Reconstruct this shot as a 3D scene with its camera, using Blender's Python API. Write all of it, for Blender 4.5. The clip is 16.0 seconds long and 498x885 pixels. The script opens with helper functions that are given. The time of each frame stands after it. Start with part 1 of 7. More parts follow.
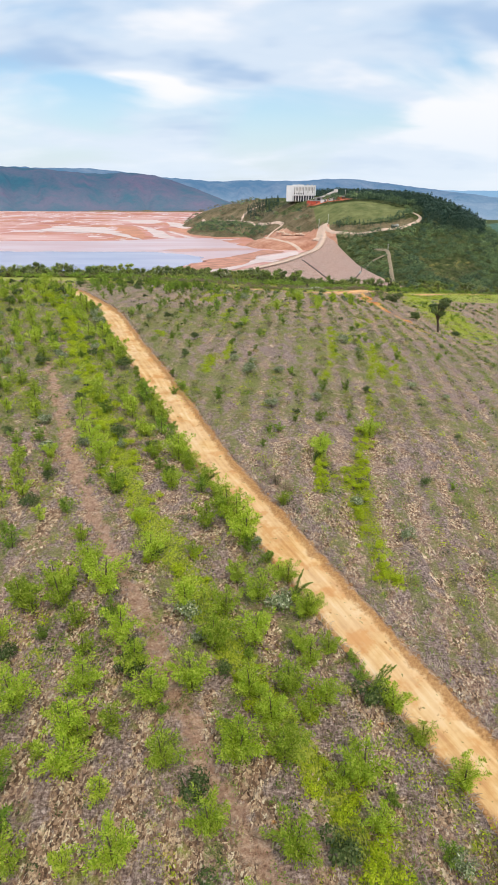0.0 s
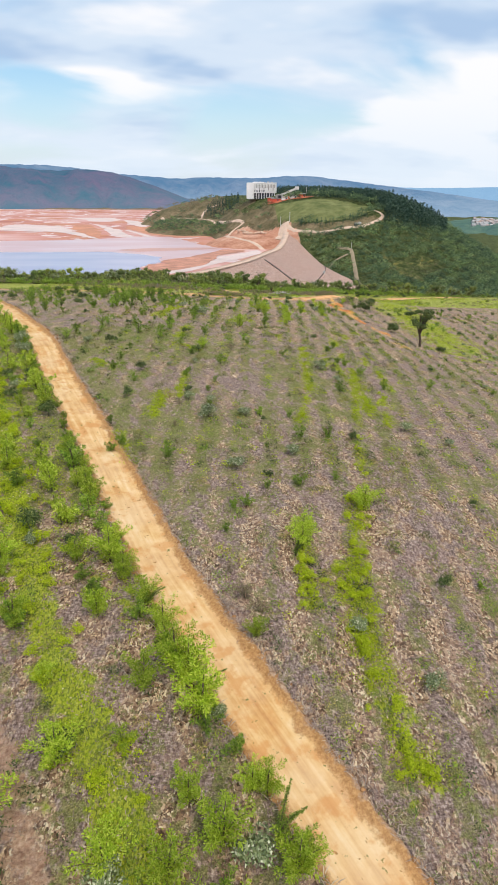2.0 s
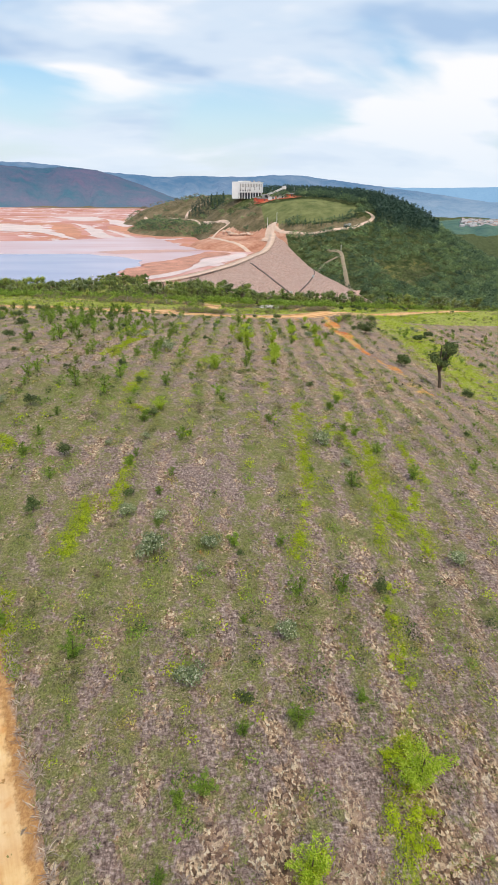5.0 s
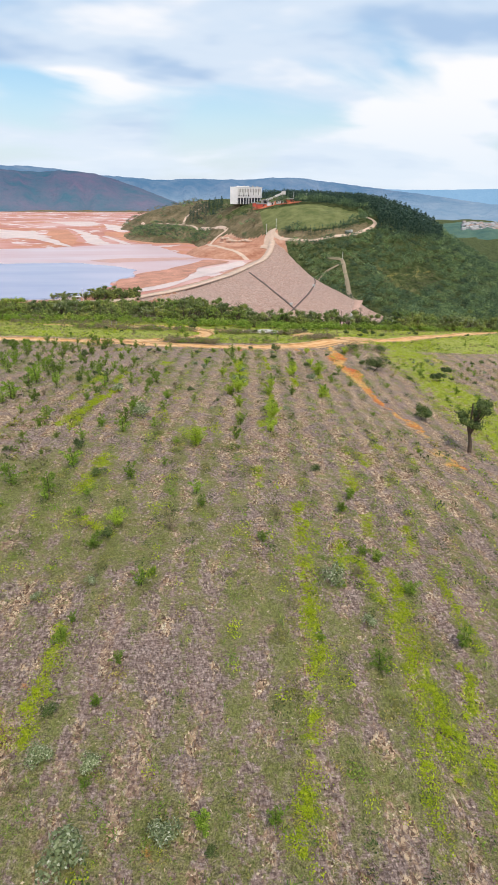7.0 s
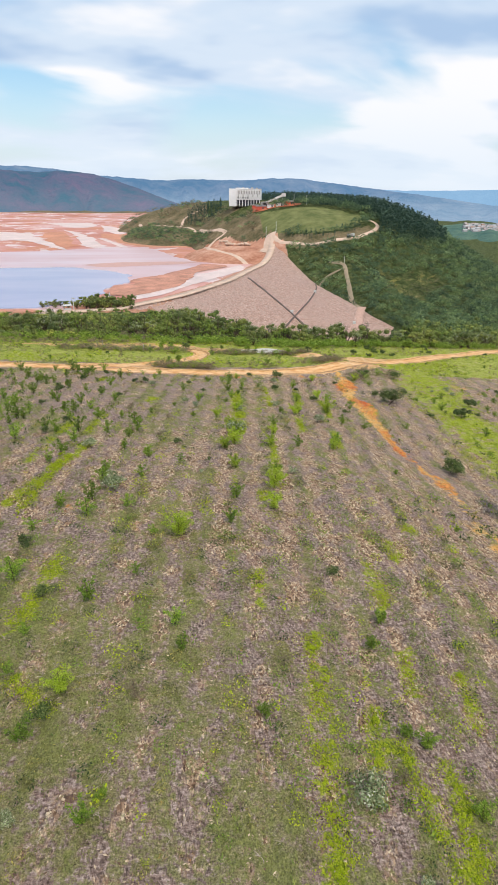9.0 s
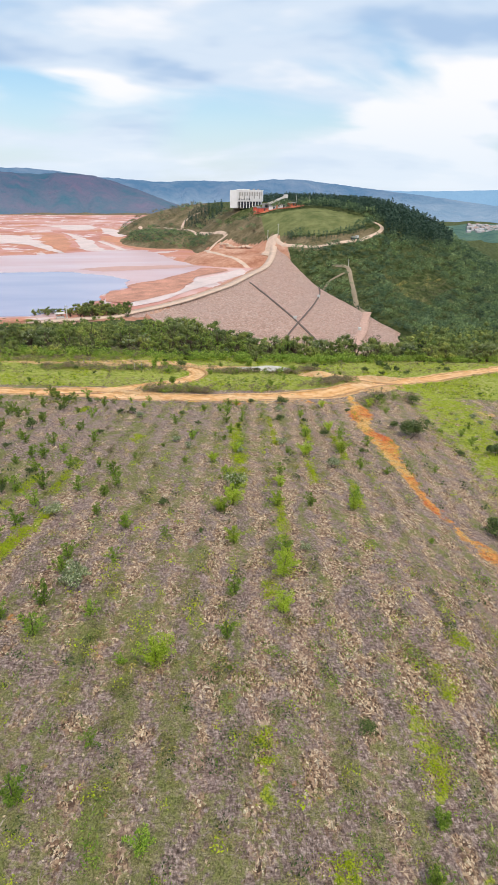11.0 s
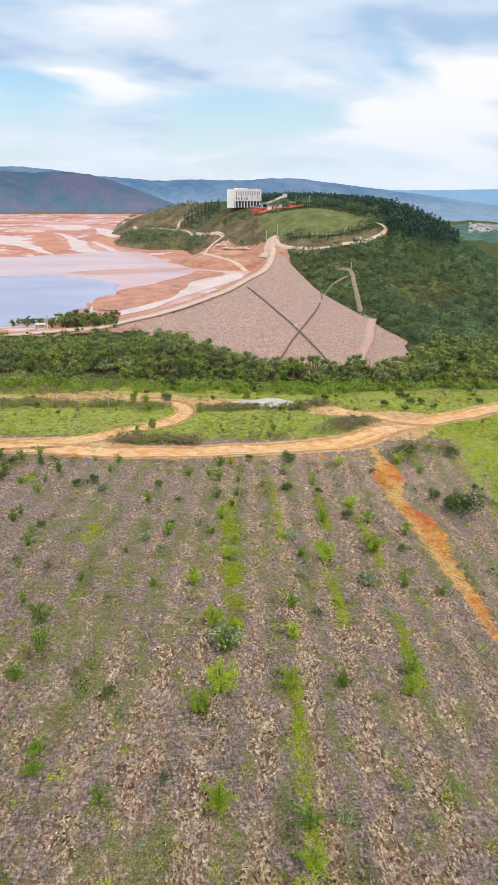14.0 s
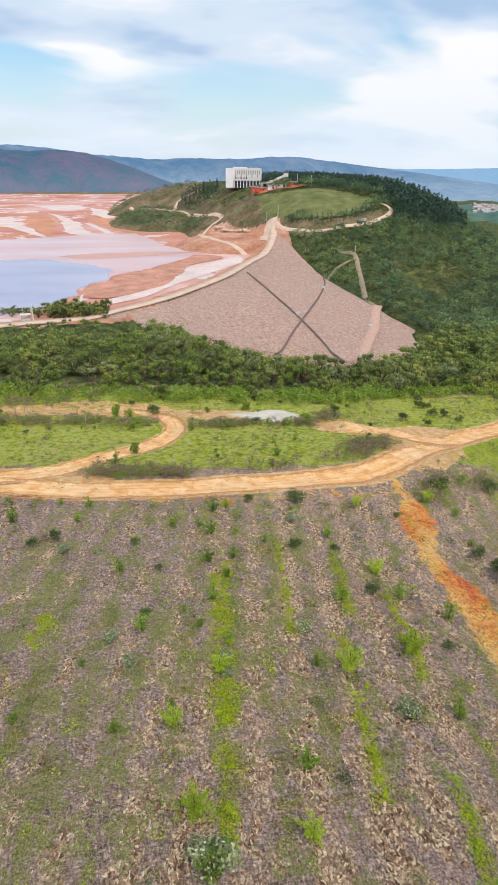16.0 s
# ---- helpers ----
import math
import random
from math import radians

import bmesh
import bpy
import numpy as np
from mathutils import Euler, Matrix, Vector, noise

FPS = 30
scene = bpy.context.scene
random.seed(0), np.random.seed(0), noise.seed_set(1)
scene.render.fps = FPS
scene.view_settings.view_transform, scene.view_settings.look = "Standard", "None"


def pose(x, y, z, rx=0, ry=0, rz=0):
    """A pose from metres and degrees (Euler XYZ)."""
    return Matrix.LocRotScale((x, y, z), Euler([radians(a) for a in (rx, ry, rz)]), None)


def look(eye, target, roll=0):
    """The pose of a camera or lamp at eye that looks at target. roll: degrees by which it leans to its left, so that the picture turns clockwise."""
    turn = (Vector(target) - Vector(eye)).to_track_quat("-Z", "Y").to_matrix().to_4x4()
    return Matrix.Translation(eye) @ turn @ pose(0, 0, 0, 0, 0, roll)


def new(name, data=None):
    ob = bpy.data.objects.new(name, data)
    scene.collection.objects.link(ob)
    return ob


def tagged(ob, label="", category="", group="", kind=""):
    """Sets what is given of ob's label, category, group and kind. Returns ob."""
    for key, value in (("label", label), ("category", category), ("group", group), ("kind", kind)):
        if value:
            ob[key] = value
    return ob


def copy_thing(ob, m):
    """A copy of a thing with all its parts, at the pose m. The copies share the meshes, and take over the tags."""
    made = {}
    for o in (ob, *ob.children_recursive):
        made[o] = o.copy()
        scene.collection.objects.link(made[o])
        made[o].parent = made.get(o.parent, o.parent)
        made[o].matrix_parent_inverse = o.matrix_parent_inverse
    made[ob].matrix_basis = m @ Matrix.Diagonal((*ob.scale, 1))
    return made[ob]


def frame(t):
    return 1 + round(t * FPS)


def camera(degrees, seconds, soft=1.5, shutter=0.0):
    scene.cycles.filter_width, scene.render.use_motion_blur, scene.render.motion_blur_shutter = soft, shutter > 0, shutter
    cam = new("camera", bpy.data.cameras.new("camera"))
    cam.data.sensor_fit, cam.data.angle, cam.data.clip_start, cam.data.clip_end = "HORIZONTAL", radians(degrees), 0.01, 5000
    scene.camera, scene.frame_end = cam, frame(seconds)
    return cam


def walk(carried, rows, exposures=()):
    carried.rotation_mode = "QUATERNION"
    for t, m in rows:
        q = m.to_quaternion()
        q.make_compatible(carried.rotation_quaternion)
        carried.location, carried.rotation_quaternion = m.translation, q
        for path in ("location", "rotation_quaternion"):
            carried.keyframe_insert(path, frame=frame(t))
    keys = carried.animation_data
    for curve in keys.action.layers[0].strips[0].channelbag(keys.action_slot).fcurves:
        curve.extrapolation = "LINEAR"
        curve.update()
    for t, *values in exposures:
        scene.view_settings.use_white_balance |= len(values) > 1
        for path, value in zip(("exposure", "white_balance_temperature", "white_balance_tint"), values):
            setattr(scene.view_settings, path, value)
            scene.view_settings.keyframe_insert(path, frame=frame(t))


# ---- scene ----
cam = camera(45.3, 16.0, 1.6)
METRES, EYE, TILT, LEAN, TURN = 120.0, 20.0, -24.0, 0.0, 0.0
PATH = [
    (0, (-0.436, -1.709, 19.103), (-0.422, 0.139, 18.339), 0.3),
    (0.5, (-0.195, 2.515, 19.111), (-0.152, 4.361, 18.342), 0.1),
    (1, (-0.041, 6.302, 19.183), (0.035, 8.146, 18.413), 0.2),
    (1.5, (0.09, 10.058, 19.26), (0.193, 11.9, 18.489), 0.4),
    (2, (0.335, 13.842, 19.327), (0.463, 15.683, 18.556), 0.3),
    (2.5, (0.655, 17.547, 19.416), (0.808, 19.386, 18.644), 0.4),
    (3, (1.046, 21.262, 19.477), (1.214, 23.1, 18.706), 0.3),
    (3.5, (1.382, 24.984, 19.522), (1.554, 26.821, 18.75), 0.5),
    (4, (1.691, 28.767, 19.524), (1.865, 30.603, 18.753), 0.7),
    (4.2, (1.913, 30.279, 19.586), (2.083, 32.116, 18.812), 0.6),
    (6.3, (5.017, 48.377, 21.09), (5.186, 50.214, 20.317), 0.6),
    (6.5, (5.186, 49.996, 21.436), (5.353, 51.835, 20.668), 0.4),
    (7, (5.565, 53.569, 22.73), (5.733, 55.408, 21.962), 0.4),
    (7.5, (5.945, 57.152, 23.486), (6.113, 58.991, 22.718), 0.4),
    (8, (6.274, 60.689, 23.9), (6.443, 62.528, 23.132), 0.4),
    (8.5, (6.59, 64.316, 24.1), (6.76, 66.154, 23.331), 0.4),
    (9, (6.912, 67.861, 24.161), (7.083, 69.7, 23.394), 0.5),
    (9.2, (6.938, 69.275, 24.27), (7.112, 71.112, 23.5), 0.8),
    (11.3, (8.227, 83.194, 24.714), (8.393, 85.035, 23.95), 0.2),
    (11.5, (8.277, 84.716, 24.811), (8.447, 86.555, 24.043), 0.2),
    (12, (8.621, 88.375, 24.815), (8.792, 90.214, 24.048), 0.3),
    (12.5, (8.989, 92.032, 24.892), (9.16, 93.871, 24.124), 0.3),
    (13, (9.408, 95.693, 24.913), (9.577, 97.532, 24.145), 0.1),
    (13.5, (9.79, 99.469, 24.889), (9.96, 101.308, 24.121), 0.2),
    (14, (10.116, 103.147, 24.881), (10.287, 104.986, 24.114), 0.3),
    (14.5, (10.436, 106.755, 24.951), (10.608, 108.592, 24.181), 0.3),
    (15, (10.759, 110.404, 24.972), (10.931, 112.234, 24.185), 0.3),
    (15.5, (11.135, 114.015, 25.004), (11.305, 115.835, 24.193), 0.3),
    (16, (11.476, 117.632, 25.054), (11.646, 119.447, 24.233), 0.3),
]
walk(cam, [(t, look(eye, target, roll)) for t, eye, target, roll in PATH])

# ---- world, sun, exposure ----
SUN_AZ, SUN_EL = 160.0, 58.0
world = bpy.data.worlds.new("sky")
scene.world = world
world.use_nodes = True
wn, wl = world.node_tree.nodes, world.node_tree.links
wn.clear()


def wnode(kind, **values):
    n = wn.new(kind)
    for k, v in values.items():
        n.inputs[k].default_value = v
    return n


def wmath(op, a, b=None):
    n = wn.new("ShaderNodeMath")
    n.operation = op
    for i, v in enumerate((a, b)):
        if v is None:
            continue
        if isinstance(v, (int, float)):
            n.inputs[i].default_value = v
        else:
            wl.new(v, n.inputs[i])
    return n.outputs[0]


def wramp(src, stops):
    n = wn.new("ShaderNodeValToRGB")
    n.color_ramp.interpolation = "EASE"
    while len(n.color_ramp.elements) < len(stops):
        n.color_ramp.elements.new(0.5)
    for e, (p, c) in zip(n.color_ramp.elements, stops):
        e.position, e.color = p, (*c, 1)
    wl.new(src, n.inputs[0])
    return n.outputs[0]


coord = wn.new("ShaderNodeTexCoord")
split = wn.new("ShaderNodeSeparateXYZ")
wl.new(coord.outputs["Generated"], split.inputs[0])
lift = wmath("ADD", wmath("MAXIMUM", split.outputs[2], 0.0), 0.30)
plane = wn.new("ShaderNodeCombineXYZ")
wl.new(wmath("DIVIDE", split.outputs[0], lift), plane.inputs[0])
wl.new(wmath("DIVIDE", split.outputs[1], lift), plane.inputs[1])
shift = wn.new("ShaderNodeMapping")
shift.inputs["Location"].default_value = (6.1, 2.9, 0.0)
shift.inputs["Scale"].default_value = (0.75, 1.15, 1.0)
wl.new(plane.outputs[0], shift.inputs[0])
clouds = wnode("ShaderNodeTexNoise", Scale=1.7, Detail=5.0, Roughness=0.45, Distortion=0.5)
wl.new(shift.outputs[0], clouds.inputs["Vector"])
thick = wnode("ShaderNodeTexNoise", Scale=1.6, Detail=4.0, Roughness=0.5)
wl.new(shift.outputs[0], thick.inputs["Vector"])


def bank(u0, v0, a, b, tilt=0.0):
    """A large soft mass of cloud about a bearing and a height."""
    u = wmath("ADD", wmath("DIVIDE", split.outputs[0], wmath("MAXIMUM", split.outputs[1], 0.05)), wmath("MULTIPLY", wmath("SUBTRACT", clouds.outputs["Fac"], 0.5), 0.5))
    du = wmath("SUBTRACT", u, u0)
    v = wmath("ADD", split.outputs[2], wmath("MULTIPLY", wmath("SUBTRACT", clouds.outputs["Fac"], 0.5), 0.12))
    dv = wmath("SUBTRACT", wmath("SUBTRACT", v, v0), wmath("MULTIPLY", du, tilt))
    r = wmath("SQRT", wmath("ADD", wmath("POWER", wmath("ABSOLUTE", wmath("DIVIDE", du, a)), 2.0), wmath("POWER", wmath("ABSOLUTE", wmath("DIVIDE", dv, b)), 2.0)))
    return wramp(r, [(0.0, (1, 1, 1)), (1.0, (0, 0, 0))])


bright = wmath("ADD", bank(0.42, 0.10, 0.42, 0.10, 0.18), wmath("MULTIPLY", bank(-0.17, 0.128, 0.14, 0.05, 0.1), 0.8))
dusky = wmath("ADD", bank(0.40, 0.195, 0.34, 0.050, -0.05), wmath("MULTIPLY", bank(-0.08, 0.17, 0.34, 0.055, 0.05), 0.9))
depth = wmath("ADD", thick.outputs["Fac"], wmath("SUBTRACT", wmath("MULTIPLY", bright, 0.13), wmath("MULTIPLY", dusky, 0.13)))
cover = wramp(wmath("ADD", clouds.outputs["Fac"], wmath("MULTIPLY", wmath("ADD", bright, dusky), 0.2)), [(0.37, (0, 0, 0)), (0.60, (1, 1, 1))])
cloud_colour = wramp(depth, [(0.38, (0.44, 0.60, 0.83)), (0.50, (0.70, 0.81, 0.95)), (0.61, (0.99, 0.99, 1.02))])
sky = wn.new("ShaderNodeTexSky")
sky.sky_type, sky.sun_disc = "NISHITA", False
sky.sun_elevation, sky.sun_rotation = radians(SUN_EL), radians(SUN_AZ)
sky.air_density, sky.dust_density, sky.ozone_density = 1.0, 2.0, 1.0
gap = wn.new("ShaderNodeMix")
gap.data_type, gap.blend_type = "RGBA", "MULTIPLY"
gap.inputs["Factor"].default_value = 1.0
wl.new(sky.outputs[0], gap.inputs["A"])
gap.inputs["B"].default_value = (0.150, 0.175, 0.180, 1)
# a pale band of mist along the horizon
mist = wramp(split.outputs[2], [(0.0, (1, 1, 1)), (0.17, (0, 0, 0))])
both = wn.new("ShaderNodeMix")
both.data_type = "RGBA"
wl.new(cover, both.inputs["Factor"])
wl.new(gap.outputs["Result"], both.inputs["A"])
wl.new(cloud_colour, both.inputs["B"])
air = wn.new("ShaderNodeMix")
air.data_type = "RGBA"
wl.new(wmath("MULTIPLY", mist, 0.85), air.inputs["Factor"])
wl.new(both.outputs["Result"], air.inputs["A"])
air.inputs["B"].default_value = (0.80, 0.89, 0.99, 1)
back = wnode("ShaderNodeBackground", Strength=1.0)
wl.new(air.outputs["Result"], back.inputs["Color"])
wl.new(back.outputs[0], wn.new("ShaderNodeOutputWorld").inputs["Surface"])

sun_data = bpy.data.lights.new("sun", "SUN")
sun_data.energy, sun_data.angle, sun_data.color = 2.1, radians(10), (1.0, 0.90, 0.74)
sun = new("sun", sun_data)
sun.matrix_world = look((0, 0, 0), (-math.sin(radians(SUN_AZ)) * math.cos(radians(SUN_EL)), -math.cos(radians(SUN_AZ)) * math.cos(radians(SUN_EL)), -math.sin(radians(SUN_EL))))
scene.view_settings.exposure = 0.0


# ---- materials ----
class Mat:
    """A small writer of node materials."""

    def __init__(self, name, rough=0.85, spec=0.2, metal=0.0):
        self.m = bpy.data.materials.new(name)
        self.m.use_nodes = True
        self.n, self.l = self.m.node_tree.nodes, self.m.node_tree.links
        self.b = self.n["Principled BSDF"]
        self.b.inputs["Roughness"].default_value = rough
        self.b.inputs["Specular IOR Level"].default_value = spec
        self.b.inputs["Metallic"].default_value = metal
        self.pos = self.n.new("ShaderNodeNewGeometry")

    def put(self, sock, v):
        if isinstance(v, (int, float)):
            sock.default_value = v
        elif isinstance(v, tuple):
            sock.default_value = (*v, 1) if len(v) == 3 and sock.type == "RGBA" else v
        else:
            self.l.new(v, sock)

    def where(self, scale=(1, 1, 1), turn=0.0, shift=(0, 0, 0)):
        mp = self.n.new("ShaderNodeMapping")
        mp.inputs["Scale"].default_value, mp.inputs["Rotation"].default_value, mp.inputs["Location"].default_value = scale, (0, 0, turn), shift
        self.l.new(self.pos.outputs["Position"], mp.inputs[0])
        return mp.outputs[0]

    def noise(self, scale, detail=4.0, rough=0.55, at=None, distort=0.0):
        t = self.n.new("ShaderNodeTexNoise")
        t.inputs["Scale"].default_value, t.inputs["Detail"].default_value = scale, detail
        t.inputs["Roughness"].default_value, t.inputs["Distortion"].default_value = rough, distort
        self.l.new(at if at is not None else self.pos.outputs["Position"], t.inputs["Vector"])
        return t.outputs["Fac"]

    def cells(self, scale, feature="F1", at=None, what="Distance"):
        t = self.n.new("ShaderNodeTexVoronoi")
        t.feature = feature
        t.inputs["Scale"].default_value = scale
        self.l.new(at if at is not None else self.pos.outputs["Position"], t.inputs["Vector"])
        return t.outputs[what]

    def math(self, op, a, b=0.0):
        t = self.n.new("ShaderNodeMath")
        t.operation = op
        self.put(t.inputs[0], a)
        self.put(t.inputs[1], b)
        return t.outputs[0]

    def step(self, v, a, b):
        t = self.n.new("ShaderNodeMapRange")
        t.interpolation_type = "SMOOTHSTEP"
        self.put(t.inputs[0], v)
        t.inputs[1].default_value, t.inputs[2].default_value = a, b
        return t.outputs[0]

    def mix(self, f, a, b, mode="MIX"):
        t = self.n.new("ShaderNodeMix")
        t.data_type, t.blend_type = "RGBA", mode
        self.put(t.inputs["Factor"], f)
        self.put(t.inputs["A"], a)
        self.put(t.inputs["B"], b)
        return t.outputs["Result"]

    def ramp(self, v, *stops):
        t = self.n.new("ShaderNodeValToRGB")
        while len(t.color_ramp.elements) < len(stops):
            t.color_ramp.elements.new(0.5)
        for e, (p, c) in zip(t.color_ramp.elements, stops):
            e.position, e.color = p, (*c, 1)
        self.put(t.inputs[0], v)
        return t.outputs[0]

    def attr(self, name):
        t = self.n.new("ShaderNodeAttribute")
        t.attribute_name = name
        return t.outputs["Fac"]

    def bump(self, v, strength, distance):
        t = self.n.new("ShaderNodeBump")
        t.inputs["Strength"].default_value, t.inputs["Distance"].default_value = strength, distance
        self.put(t.inputs["Height"], v)
        self.l.new(t.outputs[0], self.b.inputs["Normal"])
        return self

    def colour(self, c):
        self.put(self.b.inputs["Base Color"], c)
        return self

    def island(self):
        return self.pos.outputs["Random Per Island"]

    def each(self):
        return self.n.new("ShaderNodeObjectInfo").outputs["Random"]


def leaf_material(name, stops, vary=0.25, passing=0.25, patch=0.0, mixed=False):
    """Leaves: each one has its own shade, each plant its own tone, and light comes through."""
    k = Mat(name, 0.6, 0.25)
    c = k.ramp(k.island(), *stops)
    tone = k.ramp(k.each(), (0.0, (1 - vary,) * 3), (1.0, (1 + vary, 1 + vary * 0.8, 1 + vary * 0.5)))
    c = k.mix(1.0, c, tone, "MULTIPLY")
    if mixed:
        c = k.mix(1.0, c, k.ramp(k.attr("tone"), (0.0, (0.45, 0.50, 0.60)), (0.3, (0.80, 0.85, 0.85)), (0.6, (1.05, 1.05, 0.95)), (0.85, (1.45, 1.40, 1.05)), (1.0, (1.75, 1.6, 1.5))), "MULTIPLY")
    if patch:
        f = k.noise(patch, 2, 0.5)
        c = k.mix(1.0, c, k.ramp(f, (0.34, (0.55, 0.55, 0.62)), (0.5, (1.0, 1.0, 0.95)), (0.64, (1.65, 1.45, 1.05))), "MULTIPLY")
        c = k.mix(k.math("MULTIPLY", k.step(k.noise(patch * 0.8, 2, 0.5, k.where((1, 1, 1), 0, (31, 7, 0))), 0.56, 0.66), 0.5), c, (0.20, 0.17, 0.11))
    k.colour(c)
    t = k.n.new("ShaderNodeBsdfTranslucent")
    k.put(t.inputs["Color"], c)
    m = k.n.new("ShaderNodeMixShader")
    m.inputs[0].default_value = passing
    k.l.new(k.b.outputs[0], m.inputs[1])
    k.l.new(t.outputs[0], m.inputs[2])
    k.l.new(m.outputs[0], k.n["Material Output"].inputs["Surface"])
    return k.m


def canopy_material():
    """The leafy mass inside a crown: darker than the leaves, as if shaded, finely mottled, each tree with its own tone.
    """
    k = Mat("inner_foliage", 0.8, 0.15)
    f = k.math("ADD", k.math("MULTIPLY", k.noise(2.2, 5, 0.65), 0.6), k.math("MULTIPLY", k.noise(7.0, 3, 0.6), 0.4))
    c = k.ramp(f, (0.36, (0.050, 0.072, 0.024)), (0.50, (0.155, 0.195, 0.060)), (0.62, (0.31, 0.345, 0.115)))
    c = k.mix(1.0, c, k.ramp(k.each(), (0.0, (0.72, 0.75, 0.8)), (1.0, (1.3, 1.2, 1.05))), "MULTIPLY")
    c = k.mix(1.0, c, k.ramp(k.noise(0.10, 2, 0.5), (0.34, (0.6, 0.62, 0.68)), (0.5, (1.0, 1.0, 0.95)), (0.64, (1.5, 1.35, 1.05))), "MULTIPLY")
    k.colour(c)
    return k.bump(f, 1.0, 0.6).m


def plain(name, c, rough=0.8, spec=0.2, metal=0.0, grain=0.25, scale=0.6):
    """A dull surface with blotches at two scales."""
    k = Mat(name, rough, spec, metal)
    f = k.math("ADD", k.math("MULTIPLY", k.noise(scale, 5), 0.6), k.math("MULTIPLY", k.noise(scale * 9, 3), 0.4))
    k.colour(k.ramp(f, (0.3, tuple(v * (1 - grain) for v in c)), (0.7, tuple(min(1, v * (1 + grain)) for v in c))))
    k.bump(f, 0.4, 0.3 / scale * 0.1)
    return k.m


def ground_material():
    k = Mat("ground", 0.95, 0.1)
    big, mid, fine = k.noise(0.07, 4), k.noise(0.5, 5, 0.6), k.noise(4.5, 6, 0.7)
    chips = k.n.new("ShaderNodeSeparateColor")
    warp = k.n.new("ShaderNodeVectorMath")
    warp.operation = "MULTIPLY_ADD"
    tex = k.n.new("ShaderNodeTexNoise")
    tex.inputs["Scale"].default_value, tex.inputs["Detail"].default_value = 3.0, 4.0
    k.l.new(k.pos.outputs["Position"], tex.inputs["Vector"])
    k.l.new(tex.outputs["Color"], warp.inputs[0])
    warp.inputs[1].default_value = (0.5, 0.5, 0.5)
    k.l.new(k.where((1, 0.7, 1), 0.5), warp.inputs[2])
    k.l.new(k.cells(8.5, at=warp.outputs[0], what="Color"), chips.inputs[0])
    small = k.n.new("ShaderNodeSeparateColor")
    k.l.new(k.cells(15.0, at=k.where((1, 0.5, 1), -0.7), what="Color"), small.inputs[0])
    # planted rows: lanes of pale chips between lanes of grey dry grass
    lane = k.n.new("ShaderNodeTexWave")
    lane.wave_profile = "SIN"
    lane.inputs["Scale"].default_value, lane.inputs["Distortion"].default_value = 0.1083, 1.6
    lane.inputs["Detail"].default_value, lane.inputs["Detail Scale"].default_value = 3.0, 1.2
    k.l.new(k.where((1, 1, 1), 0.09), lane.inputs["Vector"])
    lanes = k.math("ADD", k.math("MULTIPLY", lane.outputs["Fac"], 0.55), k.math("MULTIPLY", k.step(k.noise(0.22, 5, 0.6), 0.35, 0.65), 0.45))
    straw = k.math("ADD", k.math("MULTIPLY", k.noise(7.0, 5, 0.7, k.where((1, 0.45, 1), 0.6)), 0.5), k.math("MULTIPLY", k.noise(9.0, 4, 0.7, k.where((0.4, 1, 1), -0.3, (4, 9, 0))), 0.5))
    grey = k.ramp(straw, (0.36, (0.082, 0.052, 0.042)), (0.44, (0.232, 0.156, 0.130)), (0.52, (0.416, 0.296, 0.251)), (0.61, (0.73, 0.570, 0.492)))
    tan = k.ramp(chips.outputs[1], (0.0, (0.10, 0.056, 0.034)), (0.25, (0.32, 0.186, 0.114)), (0.6, (0.55, 0.352, 0.224)), (0.85, (0.82, 0.61, 0.39)), (1.0, (0.95, 0.81, 0.58)))
    patchy = k.math("ADD", k.math("MULTIPLY", lanes, 0.26), k.math("MULTIPLY", k.noise(0.85, 5, 0.65, k.where((1.15, 0.75, 1), 0.09, (6, 2, 0))), 0.95))
    patchy = k.math("SUBTRACT", patchy, k.math("MULTIPLY", k.step(k.attr("weedy"), 0.2, 1.0), 0.085))
    c = k.mix(k.step(patchy, 0.55, 0.66), grey, tan)
    c = k.mix(k.math("MULTIPLY", k.step(small.outputs[0], 0.78, 0.84), 0.55), c, (0.10, 0.070, 0.055))
    c = k.mix(k.math("MULTIPLY", k.step(mid, 0.58, 0.74), 0.35), c, (0.40, 0.225, 0.145))
    c = k.mix(k.math("MULTIPLY", k.step(k.noise(0.35, 4, 0.6, k.where((1, 1, 1), 0, (21, 3, 0))), 0.46, 0.62), 0.35), c, k.ramp(straw, (0.37, (0.155, 0.084, 0.070)), (0.5, (0.45, 0.288, 0.248)), (0.61, (0.72, 0.55, 0.465))))
    # low weeds: fine olive growth in patches drawn out along the rows
    green_in = k.ramp(k.noise(13.0, 4, 0.7), (0.34, (0.085, 0.085, 0.030)), (0.46, (0.215, 0.205, 0.072)), (0.56, (0.37, 0.345, 0.130)), (0.68, (0.56, 0.49, 0.25)))
    spot = k.math("ADD", k.math("ADD", k.math("MULTIPLY", k.noise(0.62, 4, 0.6, k.where((1.3, 0.7, 1), 0.09, (12, 5, 0))), 0.5), k.math("MULTIPLY", k.noise(2.9, 6, 0.75), 0.5)), k.math("ADD", k.math("MULTIPLY", k.math("SUBTRACT", big, 0.5), 0.35), k.math("ADD", k.math("MULTIPLY", k.attr("weedy"), 0.05), k.math("MULTIPLY", k.math("SUBTRACT", 0.5, lane.outputs["Fac"]), 0.05))))
    c = k.mix(k.math("MULTIPLY", k.step(spot, 0.525, 0.575), 0.76), c, green_in)
